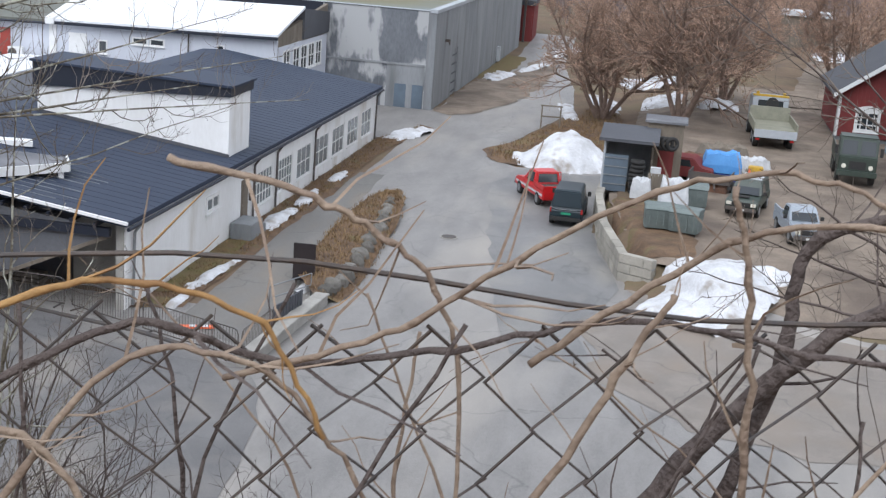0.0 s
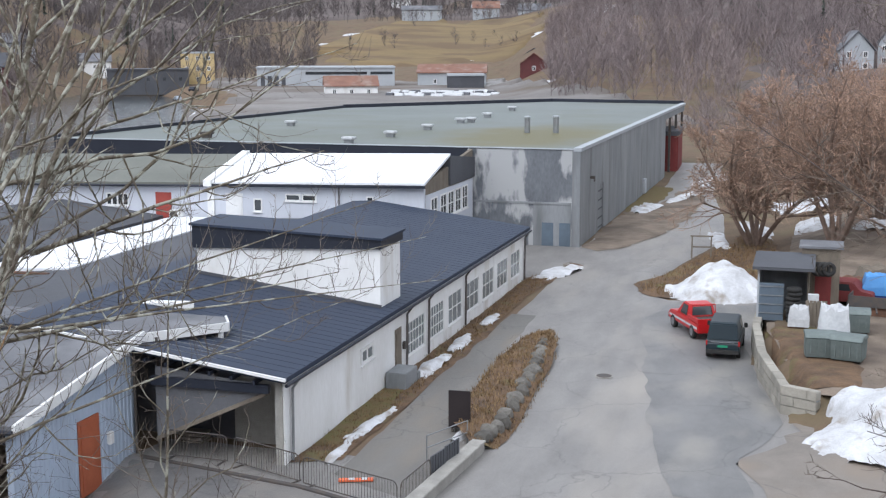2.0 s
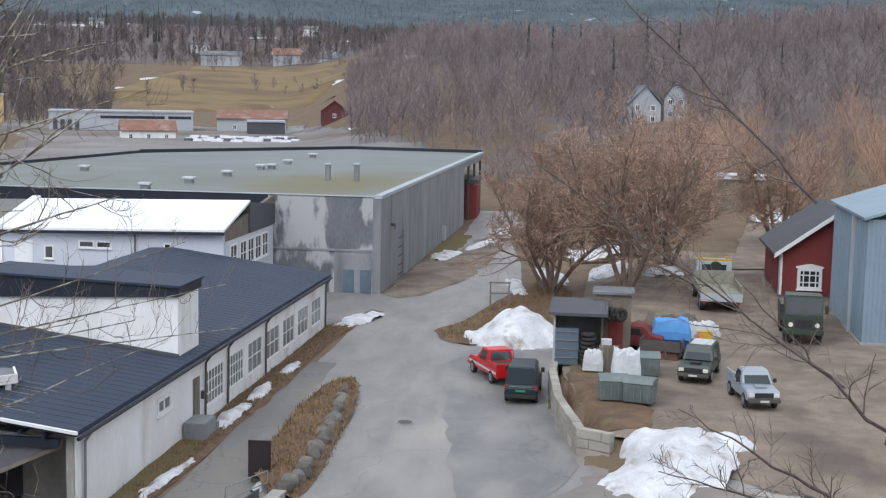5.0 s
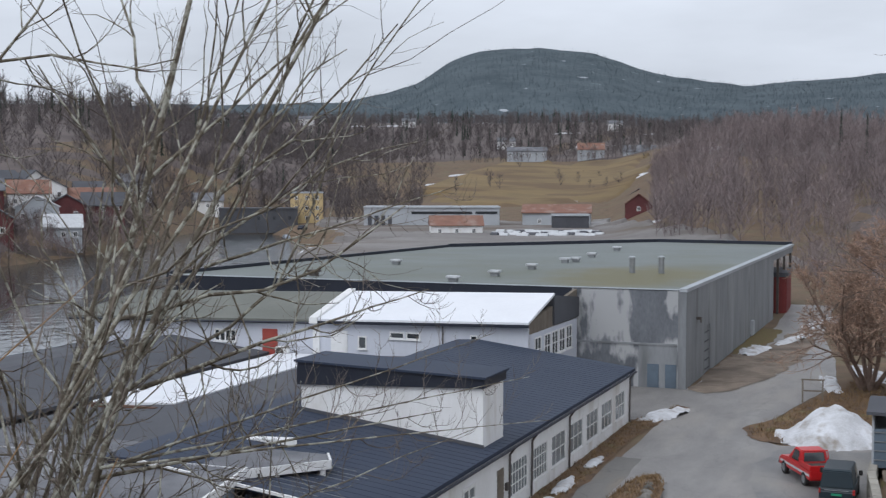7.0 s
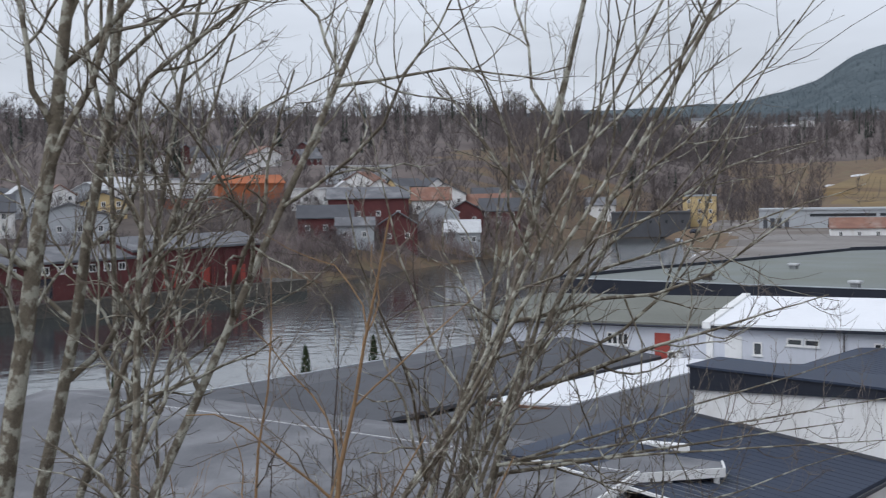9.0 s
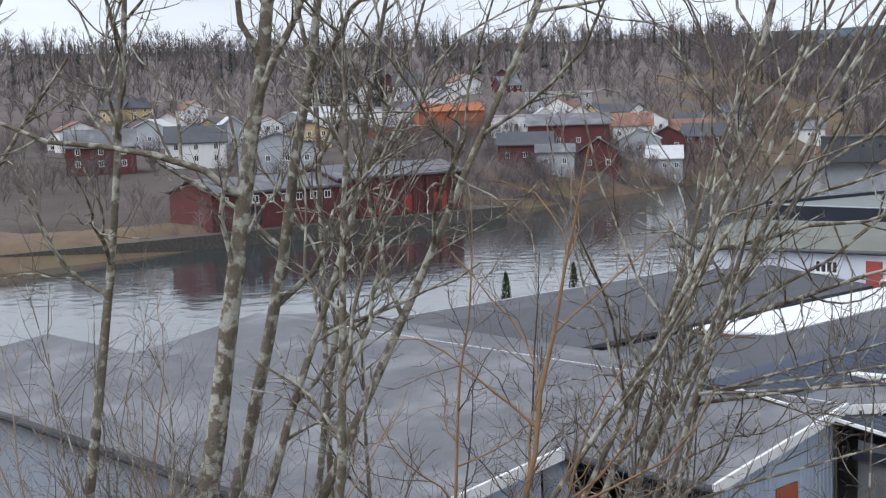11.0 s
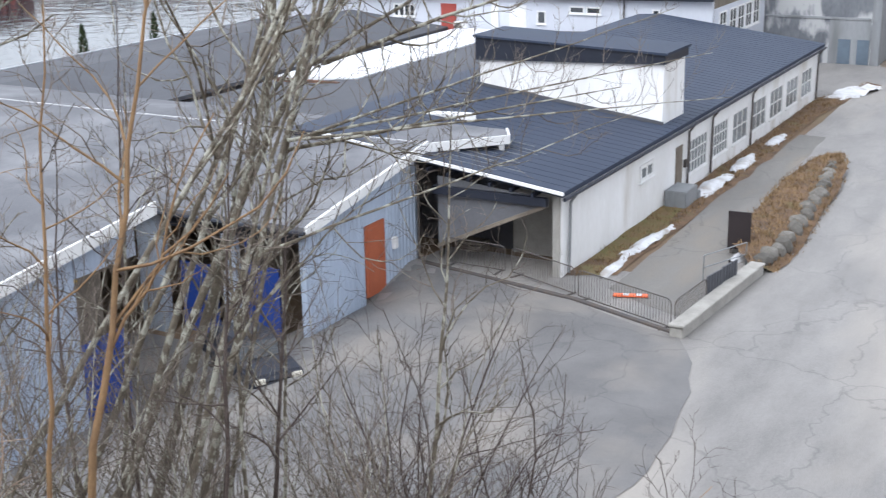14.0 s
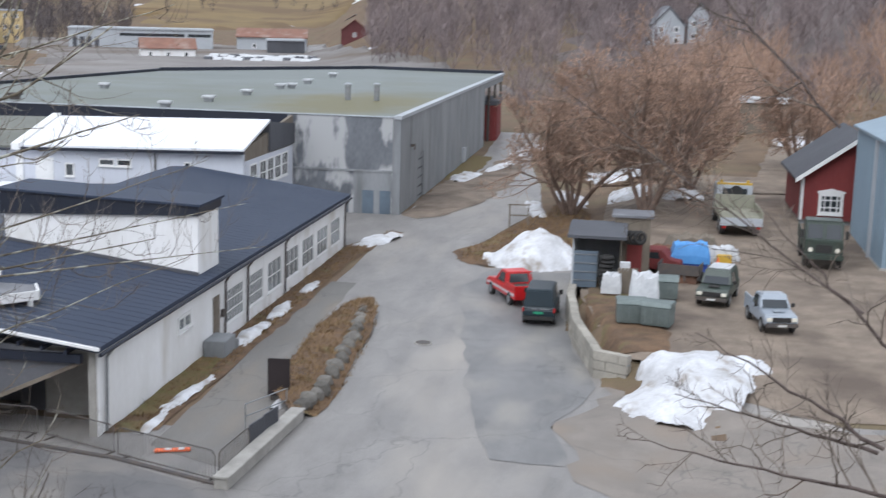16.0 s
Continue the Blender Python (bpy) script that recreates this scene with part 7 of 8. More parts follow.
# orange halls
far_house("orange_hall", 46.8, 372, 6.5, 18.5, 18, 10.5, 2.2, "orange_far", "orange_far", "tall rust-orange hall in the town", cols=1, rows=0, category="building", dt=8)
far_house("orange_wing", 49.6, 372, 6.5, 17, 14, 6.5, 0, "orange_far", "greyfar", "lower rust-orange wing of the hall", cols=1, rows=0, category="building")
far_house("white_sign_house", 49.8, 402, 14.0, 11, 6, 4.5, 0, "white_wall", "greyfar", "white flat-roofed building with dark round sign", cols=1, rows=0, category="building")
# red riverside barn
bn = thing("riverside_barn", (-166, 100, -1.5), 0, "long maroon riverside barn with grey metal roof", "barn")
part("quay", Mesh().box(-14, 3.0, -40, 66, -3.5, 0.4), M["stone"], bn, "grey stone quay")
for nm, y0, y1, h_, wl_ in (("north_range", 30, 58, 7.2, "maroon"), ("south_range", 6, 30, 6.2, "maroon")):
    part(nm, Mesh().box(-12, 0, y0, y1, 0.4, h_), M[wl_], bn, "maroon board wall")
    part("roof_slope", Mesh().profile([(0.6, h_ - 0.2), (-6, h_ + 1.8), (-6, h_ + 2.1), (0.6, h_ + 0.15)], 1, y0 - 0.4, y1 + 0.4), M["felt"], bn, "grey metal roof")
    part("roof_slope", Mesh().profile([(-6, h_ + 1.8), (-12.6, h_ - 0.2), (-12.6, h_ + 0.15), (-6, h_ + 2.1)], 1, y0 - 0.4, y1 + 0.4), M["felt"], bn)
    part("gable", Mesh().profile([(-12, h_ - 0.02), (0, h_ - 0.02), (-6, h_ + 1.8)], 1, y0 + 0.05, y0 + 0.3), M[wl_], bn)
    part("gable", Mesh().profile([(-12, h_ - 0.02), (0, h_ - 0.02), (-6, h_ + 1.8)], 1, y1 - 0.3, y1 - 0.05), M[wl_], bn)
for k in range(8):
    window(bn, 7.6 + k * 2.8, 9.0 + k * 2.8, 4.3, 5.6, 0.0, 2, 1, axis=1, out=1, frame_w=0.18, bar=0.12, sill=False)
for y in (12, 36, 44, 51):
    part("bay_door", Mesh().box(0, 0.06, y, y + 3.0, 0.8, 3.8), M["dark_fascia" if y == 12 else "red_door"], bn, "painted barn door")
for k in range(9):
    part("buttress", Mesh().box(0, 0.5, 31 + k * 3, 31.5 + k * 3, 0.4, 6.4), M["maroon"], bn)
# bales and parked trailers in the far yard
for k in range(34):
    t_ = 18.9 - k * 0.14
    x, y = polar(t_, 318 + (k % 3) * 9 + rnd.uniform(-6, 6))
    b_ = thing("silage_bale", (x, y, land(x, y) + 0.3), 0, "white wrapped round bale in the far yard", "bale", "wrapped bales")
    part("bale", Mesh().disc((0, 0, 0.9), 0, 0.95, rnd.uniform(1.6, 3.2), 12), M["plastic_white" if k % 4 else "felt_dark"], b_)
for k in range(9):
    x, y = polar(33 - k * 0.7, 395 + rnd.uniform(-4, 4))
    c_ = thing("far_car", (x, y, land(x, y) + 0.35), rnd.uniform(0, 90), "small parked car beside the far river bank", "car", "far parked cars")
    part("body", Mesh().profile([(-2.1, 0.3), (2.1, 0.3), (2.1, 0.8), (1.2, 0.9), (0.6, 1.45), (-1.1, 1.45), (-1.7, 0.9), (-2.1, 0.8)], 0, -0.85, 0.85), M[("plastic_white", "carsilver", "dark_fascia")[k % 3]], c_, bevel=0.08)
    for s in (-1, 1):
        for yy in (-1.3, 1.3):
            part("wheel", Mesh().disc((s * 0.8, yy, 0.32), 0, 0.32, 0.2, 12), M["rubber"], c_)


# ---- trees near by ----
def limb(mesh, p, d, length, r, g_, n=6, wander=0.16, rise=0.05, sides=5, tip=0.25):
    """A bending branch; returns its points."""
    pts, radii = [p.copy()], [r]
    step = length / n
    for k in range(n):
        d = (d + Vector((g_.gauss(0, wander), g_.gauss(0, wander), g_.gauss(0, wander) + rise))).normalized()
        p = p + d * step
        pts.append(p.copy())
        radii.append(r * (1 - (1 - tip) * (k + 1) / n))
    mesh.tube(pts, radii, sides, False)
    return pts, radii, d


def branching(limbs, twigs, pts, radii, g_, per, ratio, depth, start=0.2, angle=(0.5, 1.0), rise=0.05, minr=0.0022, sides=(5, 4, 3)):
    n = len(pts) - 1
    for k in range(per):
        f_ = start + (1 - start) * (k + g_.random()) / per
        i = min(int(f_ * n), n - 1)
        u = f_ * n - i
        p = pts[i].lerp(pts[i + 1], u)
        r = (radii[i] * (1 - u) + radii[i + 1] * u)
        d = (pts[i + 1] - pts[i]).normalized()
        side = d.cross(Vector((g_.gauss(0, 1), g_.gauss(0, 1), g_.gauss(0, 1)))).normalized()
        a = g_.uniform(*angle)
        d2 = (d * math.cos(a) + side * math.sin(a)).normalized()
        total = sum((pts[j + 1] - pts[j]).length for j in range(n))
        l2 = total * ratio * (1.15 - 0.75 * f_) * g_.uniform(0.6, 1.3)
        r2 = max(minr, min(r * 0.64, l2 * 0.0142))
        big_ = depth >= 2 and r2 > 0.006
        q, rr_, _ = limb(limbs if big_ else twigs, p, d2, l2, r2, g_, 6 if depth > 1 else 4, 0.2, rise, 5 if big_ else (4 if depth > 1 else 3), 0.35)
        if depth > 1:
            branching(limbs, twigs, q, rr_, g_, max(3, int(per * 0.6)), 0.5, depth - 1, 0.15, (0.45, 1.05), rise, minr)


def stem_tree(base, top, r, seed, label, more=1.45, per=14, ratio=0.29, depth=3, bark="bark", start=0.36, category="tree", name="young_tree", group="bare trees on the bank", rise=0.07, minr=0.0022, angle=(0.5, 1.0), down=True):
    """A leaning stem through two places, from the ground below the first to beyond the second."""
    g_ = random.Random(seed)
    a, b = Vector(base), Vector(top)
    d = (b - a).normalized()
    if down:
        while a.z > land(a.x, a.y) - 0.15 and (b - a).length < 14:
            a = a - d * 0.2
    t_ = thing(name, tuple(a), 0, label, category, group)
    end = (b - a) * more
    n = 12
    pts, radii = [], []
    bow = Vector((g_.uniform(-1, 1), g_.uniform(-1, 1), 0)) * 0.025 * end.length
    for k in range(n + 1):
        f_ = k / n
        pts.append(end * f_ + bow * math.sin(f_ * math.pi) + Vector((g_.gauss(0, 1), g_.gauss(0, 1), 0)) * 0.012)
        radii.append(0.82 * r * (1.2 - 1.0 * f_))
    trunk, limbs, twigs = Mesh(), Mesh(), Mesh()
    trunk.tube(pts, radii, 9, False)
    branching(limbs, twigs, pts, radii, g_, per, ratio, depth, start, angle, rise, minr)
    part("trunk", trunk, M[bark], t_, smooth=True)
    if limbs.v:
        part("crown_limb", limbs, M[bark], t_, smooth=True, kind="stuff")
    part("crown", twigs, M["twig"], t_, kind="stuff")
    return t_


LAB = "slender bare grey-barked tree with lichen on the bank"
stem_tree((-9.26, 5.94, 12.64), (-8.91, 6.45, 16.57), 0.118, 1, "thick leaning bare tree with mottled grey bark", per=13)
stem_tree((-9.97, 6.68, 13.21), (-9.6, 7.2, 16.72), 0.082, 2, LAB, per=12)
stem_tree((-10.26, 7.98, 13.01), (-10.23, 8.02, 16.54), 0.045, 3, LAB, per=14)
stem_tree((-9.23, 7.67, 13.56), (-8.88, 8.07, 16.43), 0.045, 4, LAB, per=14)
stem_tree((-8.11, 7.43, 14.13), (-7.34, 8.2, 16.49), 0.055, 5, LAB, per=14)
stem_tree((-7.49, 9.38, 12.22), (-6.6, 10.0, 16.0), 0.062, 6, LAB, per=11)
stem_tree((-7.04, 9.72, 12.28), (-5.7, 10.6, 15.4), 0.055, 7, LAB, per=11)
stem_tree((-7.98, 6.03, 10.32), (-7.85, 6.2, 13.93), 0.062, 8, LAB, per=12)
stem_tree((-9.05, 6.25, 11.63), (-8.49, 6.99, 14.28), 0.055, 9, LAB, per=12)
stem_tree((-5.89, 5.41, 11.16), (-5.74, 5.57, 13.75), 0.022, 10, "thin tan-barked sapling on the bank", bark="bark_tan", per=12, more=1.2)
stem_tree((-5.66, 5.66, 11.47), (-5.26, 6.03, 14.21), 0.034, 11, "smooth tan-barked young tree with few forks", bark="bark_tan", per=11, more=1.15, ratio=0.4)
stem_tree((-7.48, 8.07, 10.22), (-6.49, 8.88, 13.92), 0.045, 12, LAB, per=9)
stem_tree((-6.93, 8.54, 10.31), (-6.06, 9.18, 14.0), 0.045, 13, LAB, per=9)
stem_tree((-7.86, 9.07, 9.15), (-7.27, 9.55, 12.51), 0.035, 14, LAB, per=12)
stem_tree((-9.21, 7.69, 9.31), (-9.28, 7.61, 12.11), 0.04, 15, LAB, per=12)
stem_tree((-7.3, 9.52, 10.53), (-6.92, 9.8, 12.61), 0.035, 16, LAB, per=12)
stem_tree((-6.45, 7.64, 10.38), (-5.74, 8.19, 13.3), 0.04, 18, LAB, per=12, more=1.25)
for k in range(9):
    bx, by = -9.6 + 0.5 * k, 7.4 + 0.42 * ((k * 5) % 7)
    bz = land(bx, by) - 0.1
    stem_tree((bx, by, bz), (bx + 0.25 * ((k % 3) - 1), by + 0.3, max(bz + 2.6, 11.4 + 0.28 * ((k * 4) % 5))), 0.024 + 0.004 * (k % 3), 120 + k, "thin bare sapling low on the bank", per=12, more=1.2, bark="cane_dark" if k % 2 else "bark")
stem_tree((-10.6, 5.4, 12.5), (-10.5, 5.8, 16.0), 0.06, 19, LAB, per=12)
stem_tree((-11.2, 4.2, 12.5), (-10.9, 4.6, 16.0), 0.07, 20, LAB, per=12)
for k, (a_, b_) in enumerate((((-5.9, 8.1, 13.6), (-4.4, 8.9, 16.2)), ((-5.75, 8.2, 13.8), (-4.5, 8.8, 16.6)))):
    stem_tree(a_, b_, 0.034, 140 + k, "leaning bare grey-barked tree with long upturned branches", per=9, ratio=0.42, depth=2, more=1.2, rise=0.14, angle=(0.6, 1.2))
# a long low branch that reaches out in front of the workshop
stem_tree((-6.69, 9.95, 13.1), (-4.4, 9.9, 13.9), 0.026, 31, "long arching bare branch in front of the roofs", more=1.25, per=16, ratio=0.3, depth=2, name="arching_branch", start=0.1, down=False, rise=0.2, angle=(0.8, 1.5))
stem_tree((-7.04, 9.72, 12.28), (-4.3, 9.9, 12.95), 0.022, 32, "arching bare branch with upturned twigs", more=1.2, per=15, ratio=0.32, depth=2, name="arching_branch", start=0.1, down=False, rise=0.22, angle=(0.8, 1.5))
stem_tree((-6.2, 10.26, 14.2), (-3.7, 9.7, 14.9), 0.016, 33, "thin bare branch with upturned twigs", more=1.1, per=12, ratio=0.35, depth=2, name="arching_branch", start=0.1, down=False, rise=0.2, angle=(0.8, 1.5))


for k, tip_ in enumerate(((-3.5, 10.3, 13.25), (-3.9, 10.1, 12.75), (-3.3, 10.2, 12.95), (-3.7, 10.0, 13.6))):
    stem_tree((-6.39, 8.94, 12.6) if k != 1 else (-6.62, 8.77, 11.6), tip_, 0.015, 80 + k, "long thin bare branch with upturned twigs before the white lantern", more=1.12, per=13, ratio=0.26, depth=2, name="arching_branch", start=0.15, down=False, rise=0.22, angle=(0.8, 1.5))


def shrub(x, y, h_, n, seed, spread_=0.35, thick=1.0, wood="bark", label="dense leafless shrub with thin stems on the bank", twig_m="twig", minr=0.002, z=None):
    g_ = random.Random(seed)
    t_ = thing("shrub", (x, y, (land(x, y) if z is None else z) - 0.05), 0, label, "shrub", "shrubs on the bank")
    st_, tw = Mesh(), Mesh()
    for k in range(n):
        d = Vector((g_.gauss(0, spread_), g_.gauss(0, spread_), 1)).normalized()
        p = Vector((g_.gauss(0, 0.22), g_.gauss(0, 0.22), 0))
        l_ = h_ * g_.uniform(0.5, 1.1)
        q, rr_, _ = limb(st_, p, d, l_, g_.uniform(0.006, 0.013) * thick, g_, 7, 0.1, 0.02, 5, 0.3)
        branching(st_, tw, q, rr_, g_, 9, 0.4, 2, 0.2, (0.4, 0.9), 0.05, minr)
    part("stem_clump", st_, M[wood], t_, kind="stuff")
    part("twig_clump", tw, M[twig_m], t_, kind="stuff")
    return t_


gs = random.Random(5)
for k in range(26):
    a = gs.uniform(31, 62)
    r = gs.uniform(8.5, 14)
    x, y = polar(a, r)
    shrub(x, y, gs.uniform(2.2, 3.6), 10, 100 + k)
for a, r, h_ in ((26, 11.5, 2.6), (23.5, 11.8, 1.9), (20.5, 10.5, 1.9), (18, 11, 2.3), (15.8, 11.0, 2.0), (28.5, 11, 2.8), (30, 12, 3.0), (12.5, 10.5, 1.4)):
    x, y = polar(a, r)
    shrub(x, y, h_ * 1.15, 3 if a < 25 else 7, int(a * 10), 0.22, 1.35, "cane_dark", "sparse dark leafless shrub with curling seed heads", "cane_dark", 0.0028)
for a, r, h_ in ((58, 4.6, 1.5), (63, 4.4, 1.7), (67, 4.8, 1.9), (54, 5.2, 1.3)):
    x, y = polar(a, r)
    shrub(x, y, h_, 5, int(a * 7), 0.4, 0.9, "cane", "pale twisted leafless shrub close to the fence", "cane", 0.0018)
# twigs of a tree beyond the right edge
for k, (a_, b_, r_, per_) in enumerate((((0.95, 5.6, 14.55), (0.1, 6.0, 15.45), 0.0065, 16), ((1.15, 5.9, 13.7), (-0.1, 6.6, 14.5), 0.0065, 18), ((1.15, 5.2, 13.3), (0.55, 5.3, 13.62), 0.010, 14), ((1.2, 5.6, 13.15), (0.5, 5.3, 13.4), 0.010, 14), ((1.25, 5.3, 13.6), (0.75, 5.4, 14.1), 0.009, 12), ((1.2, 4.9, 13.2), (0.35, 5.0, 13.3), 0.009, 12))):
    stem_tree(a_, b_, r_, 60 + k, "thin bare branch reaching in over the yard", more=1.25, per=per_, ratio=0.3, depth=2, name="bare_branch", start=0.05, down=False, bark="cane_dark", rise=0.04, minr=0.0016, group="bare branches beside the fence")


# the two broad trees beside the road
def crown_tree(x, y, h_, wide, seed, label):
    g_ = random.Random(seed)
    t_ = thing("broad_tree", (x, y, land(x, y) - 0.1), 0, label, "tree", "roadside trees")
    tr_, lb, tw = Mesh(), Mesh(), Mesh()
    for k in range(6):
        a = k * 1.047 + g_.uniform(-0.3, 0.3)
        d = Vector((math.cos(a) * g_.uniform(0.25, 0.75), math.sin(a) * g_.uniform(0.25, 0.75), 1)).normalized()
        pts, radii, _ = limb(tr_, Vector((math.cos(a) * 0.2, math.sin(a) * 0.2, 0)), d, h_ * g_.uniform(0.72, 0.92), 0.19, g_, 9, 0.07, 0.03, 7, 0.25)
        branching(lb, tw, pts, radii, g_, 20, wide, 3, 0.2, (0.6, 1.2), 0.03, 0.02)
    part("trunk", tr_, M["bark_road"], t_, smooth=True)
    part("crown_limb", lb, M["bark_road"], t_, kind="stuff")
    part("crown", tw, M["twig_ochre"], t_, kind="stuff")


crown_tree(-4.8, 95.5, 12.8, 0.46, 71, "broad leafless tree with ochre twigs beside the road")
crown_tree(0.8, 89.5, 13.6, 0.56, 72, "wide leafless tree with dense ochre twigs above the yard")
crown_tree(3.8, 99, 9.5, 0.44, 73, "smaller leafless tree behind the yard")
crown_tree(13.5, 112, 11, 0.4, 74, "leafless tree on the slope behind the red house")

# ---- dry grass ----
M["straw"] = mat("dry_straw", (0.27, 0.185, 0.10), (0.15, 0.10, 0.06), 0.95, 2, 20, 1.0, 0.0, spec=0.1, island=0.4)


def tufts(name, inside, box, n, tall, label, seed):
    """Withered grass: single bent blades on the ground inside an outline."""
    g_ = random.Random(seed)
    ms = Mesh()
    while len(ms.f) < n:
        x, y = g_.uniform(box[0], box[1]), g_.uniform(box[2], box[3])
        z = inside(x, y)
        if z is None:
            continue
        for _ in range(4):
            a, h_ = g_.uniform(0, 6.28), tall * g_.uniform(0.5, 1.2)
            px, py = x + g_.gauss(0, 0.1), y + g_.gauss(0, 0.1)
            c, s_ = math.cos(a), math.sin(a)
            ms.add([(px - s_ * 0.02, py + c * 0.02, z), (px + s_ * 0.02, py - c * 0.02, z), (px + c * h_ * 0.5, py + s_ * h_ * 0.5, z + h_)], [(0, 1, 2)])
    return single(name, ms, M["straw"], label, "grass", kind="stuff")


def in_poly(poly, x, y):
    hit_ = False
    for (xa, ya), (xb, yb) in zip(poly, poly[1:] + poly[:1]):
        if (ya > y) != (yb > y) and x < (xb - xa) * (y - ya) / (yb - ya) + xa:
            hit_ = not hit_
    return hit_


tufts("island_grass", lambda x, y: mound(x, y) + 0.03 if in_poly(isl, x, y) else None, (-14.5, -10.9, 44, 65), 5000, 0.2, "withered grass tufts on the road island", 1)
VH = [(-17.8, 41), (-16.5, 42), (-16.4, 56), (-16.6, 73), (-16.1, 79), (-15.5, 84), (-16.2, 85), (-17.3, 80), (-17.8, 78.8)]
tufts("verge_grass", lambda x, y: 0.04 if in_poly(VH, x, y) else None, (-17.9, -15.3, 41, 85), 4000, 0.16, "withered grass along the white wall", 2)
VR = [(-10.6, 78.4), (-10.0, 76), (-8.2, 75), (-3.4, 75.6), (-2.8, 84), (-3.2, 96), (-5.6, 103), (-6.2, 96), (-8.2, 88.5), (-9.0, 84)]
tufts("roadside_grass", lambda x, y: land(x, y) + 0.1 if in_poly(VR, x, y) else None, (-10.9, -2.5, 74, 104), 6000, 0.3, "withered reddish grass beside the road", 3)
tufts("slope_grass", lambda x, y: land(x, y) - 0.02 if not (4 < x - (y - 90) * 0.14 < 12) else None, (-2, 30, 100, 190), 9000, 0.45, "withered grass on the slope above the yard", 4)

# ---- fence and brambles right in front of the viewpoint ----
FX, FY = polar(9.6, 0.94)
fence = thing("chain_link_fence", (FX, FY, 13.15), 9.6, "rusty chain-link fence overgrown with brambles", "fence")
pitch, top = 0.085, 1.22
wm = Mesh()
nw = 40
for k in range(-nw // 2, nw // 2):
    pts = []
    rows_ = int(top / (pitch / 2))
    for j in range(rows_ + 1):
        s = j % 2
        x = (k + (0.5 if s else 0.0) * 1.0) * pitch + (0.004 if s else -0.004)
        pts.append((x + 0.004 * gs.gauss(0, 1), 0.006 * (1 if s else -1), j * pitch / 2 + 0.01 * math.sin(k * 0.7)))
    wm.tube(pts, 0.0017, 5, False)
    pts2 = [((k + (0.5 if j % 2 else 1.0)) * pitch, 0.006 * (-1 if j % 2 else 1), j * pitch / 2 + 0.01 * math.sin(k * 0.7)) for j in range(rows_ + 1)]
    wm.tube(pts2, 0.0017, 5, False)
part("wire_mesh", wm, M["wire"], fence, "diamond wire mesh", kind="stuff")
part("top_wire", Mesh().tube([(-1.7 + 0.1 * k, 0.004 * math.sin(k), top + 0.012 * math.sin(k * 0.9)) for k in range(35)], 0.0022, 6), M["wire"], fence)
for x in (-1.6, 1.6):
    part("post", Mesh().tube([(x, 0, -0.2), (x, 0, top + 0.08)], 0.024, 10), M["iron"], fence)


def cane(points, r, material, label, seed, thorns=True, name="bramble_cane"):
    """A bent cane through a few places, rounded, with side shoots."""
    g_ = random.Random(seed)
    P_ = [Vector(p) - Vector((0, 0, 0.1)) for p in points]
    r *= 0.68
    pts = []
    for i in range(len(P_) - 1):
        p0, p1, p2, p3 = P_[max(i - 1, 0)], P_[i], P_[i + 1], P_[min(i + 2, len(P_) - 1)]
        for k in range(8):
            u = k / 8
            pts.append(0.5 * ((2 * p1) + (p2 - p0) * u + (2 * p0 - 5 * p1 + 4 * p2 - p3) * u * u + (3 * p1 - p0 - 3 * p2 + p3) * u ** 3))
    pts.append(P_[-1])
    o = pts[0].copy()
    pts = [p - o + Vector((g_.gauss(0, 0.0012), g_.gauss(0, 0.0012), g_.gauss(0, 0.0012))) for p in pts]
    t_ = thing(name, tuple(o), 0, label, "cane", "brambles on the fence")
    n = len(pts)
    radii = [r * (1.0 - 0.45 * k / n) * (1.25 if k % 7 == 3 else 1.0) for k in range(n)]
    part("stem", Mesh().tube(pts, radii, 8), M[material], t_, smooth=True)
    for k in range(7):
        sh_ = Mesh()
        branching(sh_, sh_, pts, radii, g_, 1, 0.22, 1, 0.1, (0.5, 1.1), 0.1, 0.0008)
        part("side_shoot", sh_, M[material], t_)


cane([(-0.50, 0.62, 14.42), (-0.39, 0.70, 14.49), (-0.32, 0.73, 14.508), (-0.24, 0.76, 14.48), (-0.2, 0.78, 14.40)], 0.0042, "cane_tan", "golden arching bramble cane", 1)
cane([(-0.34, 0.84, 14.565), (-0.25, 0.87, 14.545), (-0.19, 0.885, 14.515), (-0.15, 0.89, 14.478), (-0.13, 0.90, 14.40), (-0.125, 0.9, 14.2)], 0.0042, "cane", "pale broken bramble cane", 2)
cane([(-0.30, 0.86, 14.40), (-0.18, 0.86, 14.45), (-0.10, 0.85, 14.51), (0.0, 0.83, 14.58), (0.09, 0.80, 14.605), (0.15, 0.78, 14.585), (0.22, 0.76, 14.53)], 0.0038, "cane", "long pale cane arching over the fence", 3)
cane([(-0.08, 0.92, 14.42), (0.03, 0.90, 14.52), (0.12, 0.86, 14.565), (0.25, 0.8, 14.57)], 0.0046, "cane", "pale weathered cane over the fence", 4)
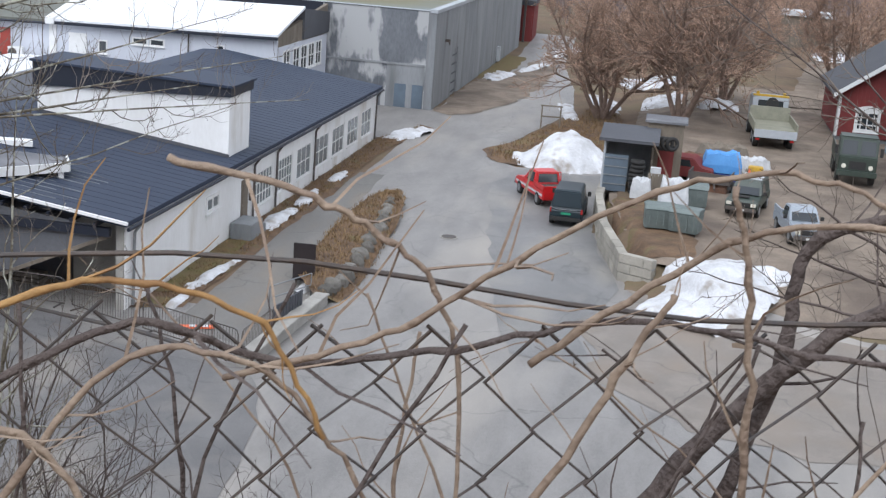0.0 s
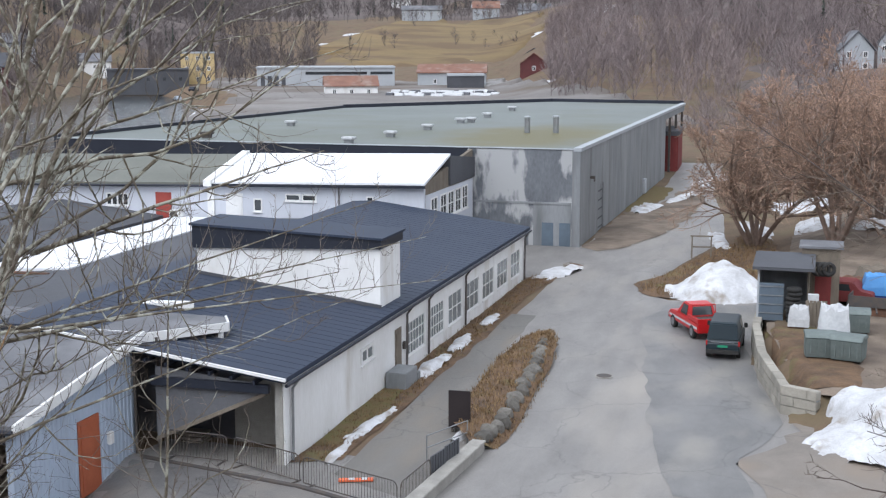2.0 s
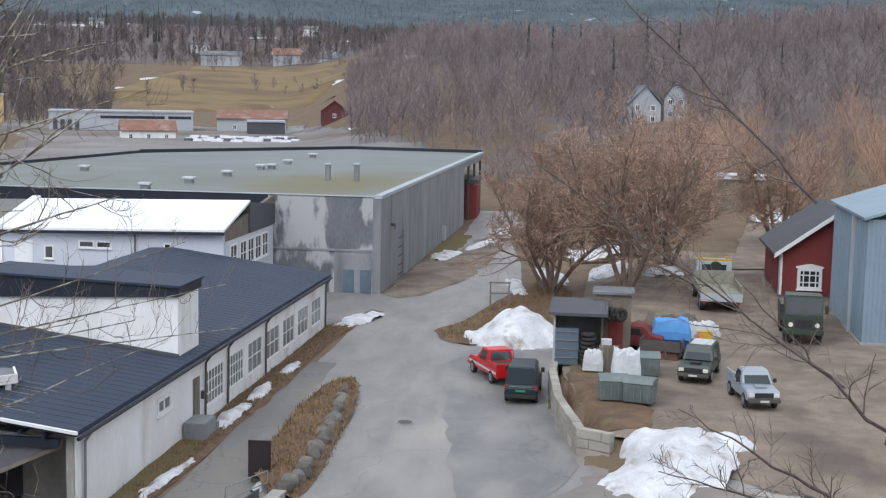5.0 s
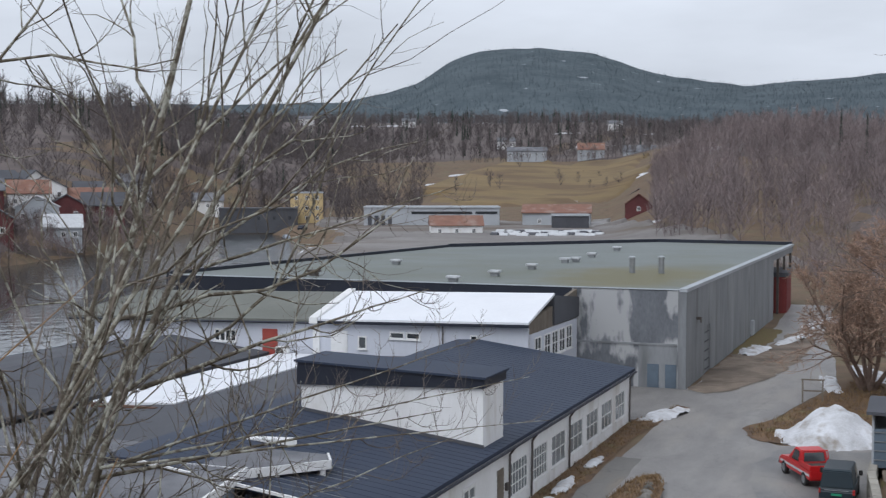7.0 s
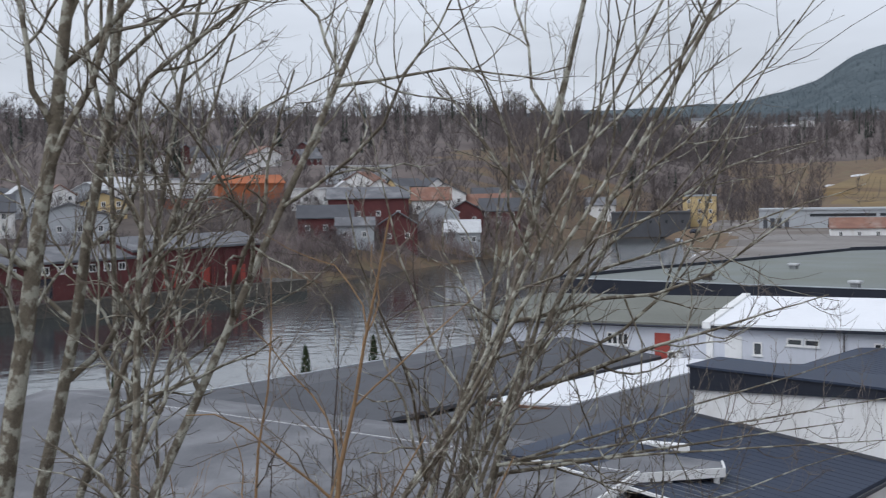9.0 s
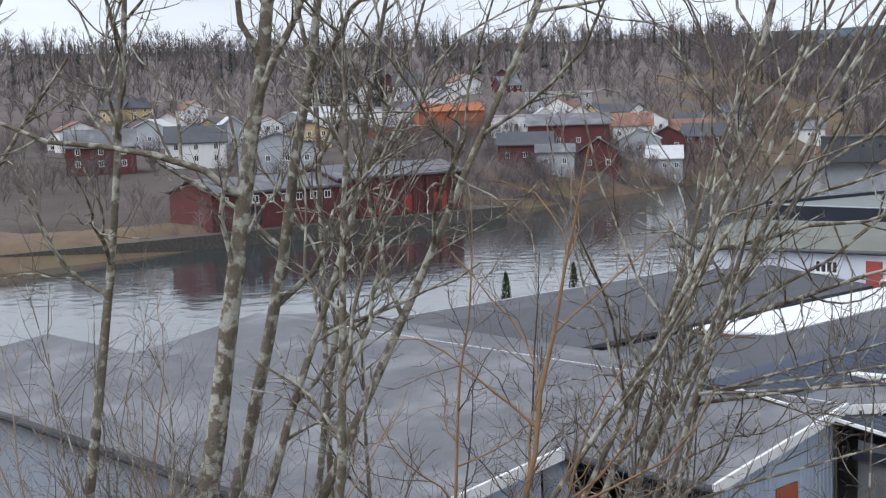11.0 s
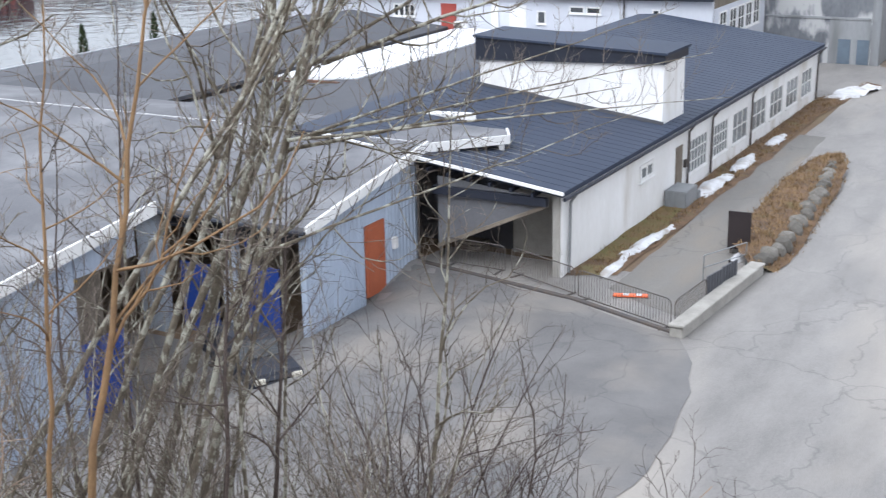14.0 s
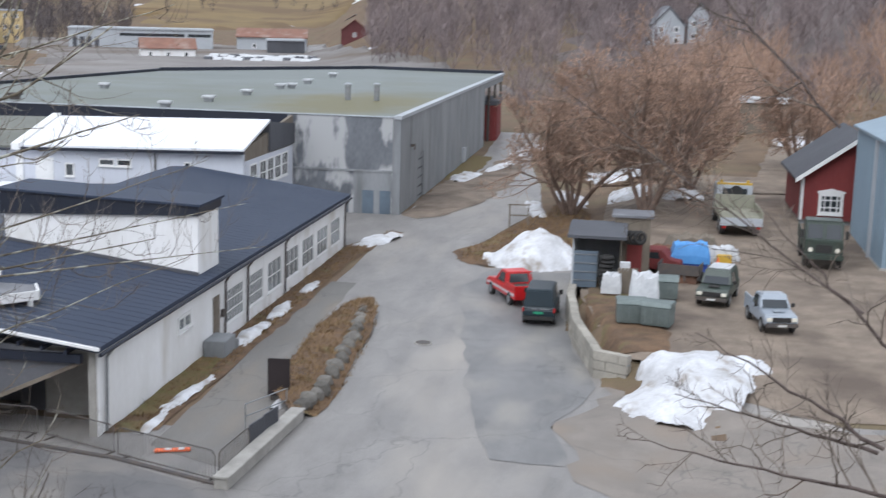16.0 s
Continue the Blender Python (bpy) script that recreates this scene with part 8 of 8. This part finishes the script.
cane([(-0.46, 0.8, 14.39), (-0.36, 0.84, 14.44), (-0.26, 0.88, 14.41), (-0.14, 0.9, 14.43), (0.0, 0.92, 14.465), (0.16, 0.9, 14.46), (0.34, 0.86, 14.49)], 0.0052, "cane_dark", "dark twisted bramble stem along the fence top", 5)
cane([(-0.44, 0.76, 14.3), (-0.36, 0.8, 14.42), (-0.27, 0.84, 14.42), (-0.2, 0.87, 14.33), (-0.14, 0.9, 14.2)], 0.0042, "cane", "pale looping bramble cane on the fence", 6)
cane([(-0.5, 0.72, 14.36), (-0.42, 0.76, 14.38), (-0.36, 0.78, 14.3), (-0.33, 0.8, 14.1)], 0.0052, "cane", "thick pale cane bending down", 7)
cane([(-0.20, 0.85, 14.0), (-0.10, 0.88, 14.25), (-0.02, 0.88, 14.42), (0.02, 0.88, 14.5)], 0.006, "cane", "rising grey cane beside the fence", 8)
cane([(-0.06, 1.05, 14.1), (0.03, 1.08, 14.26), (0.10, 1.08, 14.36), (0.2, 1.06, 14.46), (0.34, 1.02, 14.5)], 0.0155, "cane_dark", "thick dark branch across the fence", 9, name="thick_branch")
cane([(0.0, 1.1, 14.0), (0.07, 1.1, 14.2), (0.12, 1.1, 14.38), (0.14, 1.1, 14.5), (0.3, 1.06, 14.56)], 0.012, "cane_dark", "second dark branch across the fence", 10, name="thick_branch")
cane([(0.09, 0.92, 14.1), (0.085, 0.9, 14.35), (0.07, 0.88, 14.5), (0.05, 0.87, 14.58)], 0.0052, "cane", "upright pale broken cane", 11)
for k in range(16):
    x = -0.46 + k * 0.052 + gs.uniform(-0.02, 0.02)
    y = 0.98 - 0.25 * abs(x) + gs.uniform(-0.1, 0.1)
    cane([(x, y, 13.7), (x + gs.uniform(-0.05, 0.05), y, 14.05), (x + gs.uniform(-0.09, 0.09), y, 14.25), (x + gs.uniform(-0.14, 0.14), y + 0.02, 14.38 + gs.uniform(0, 0.1))],
         gs.uniform(0.0022, 0.0042), gs.choice(("cane", "cane_dark", "cane_dark")), "upright bramble stem tangled in the fence", 40 + k)
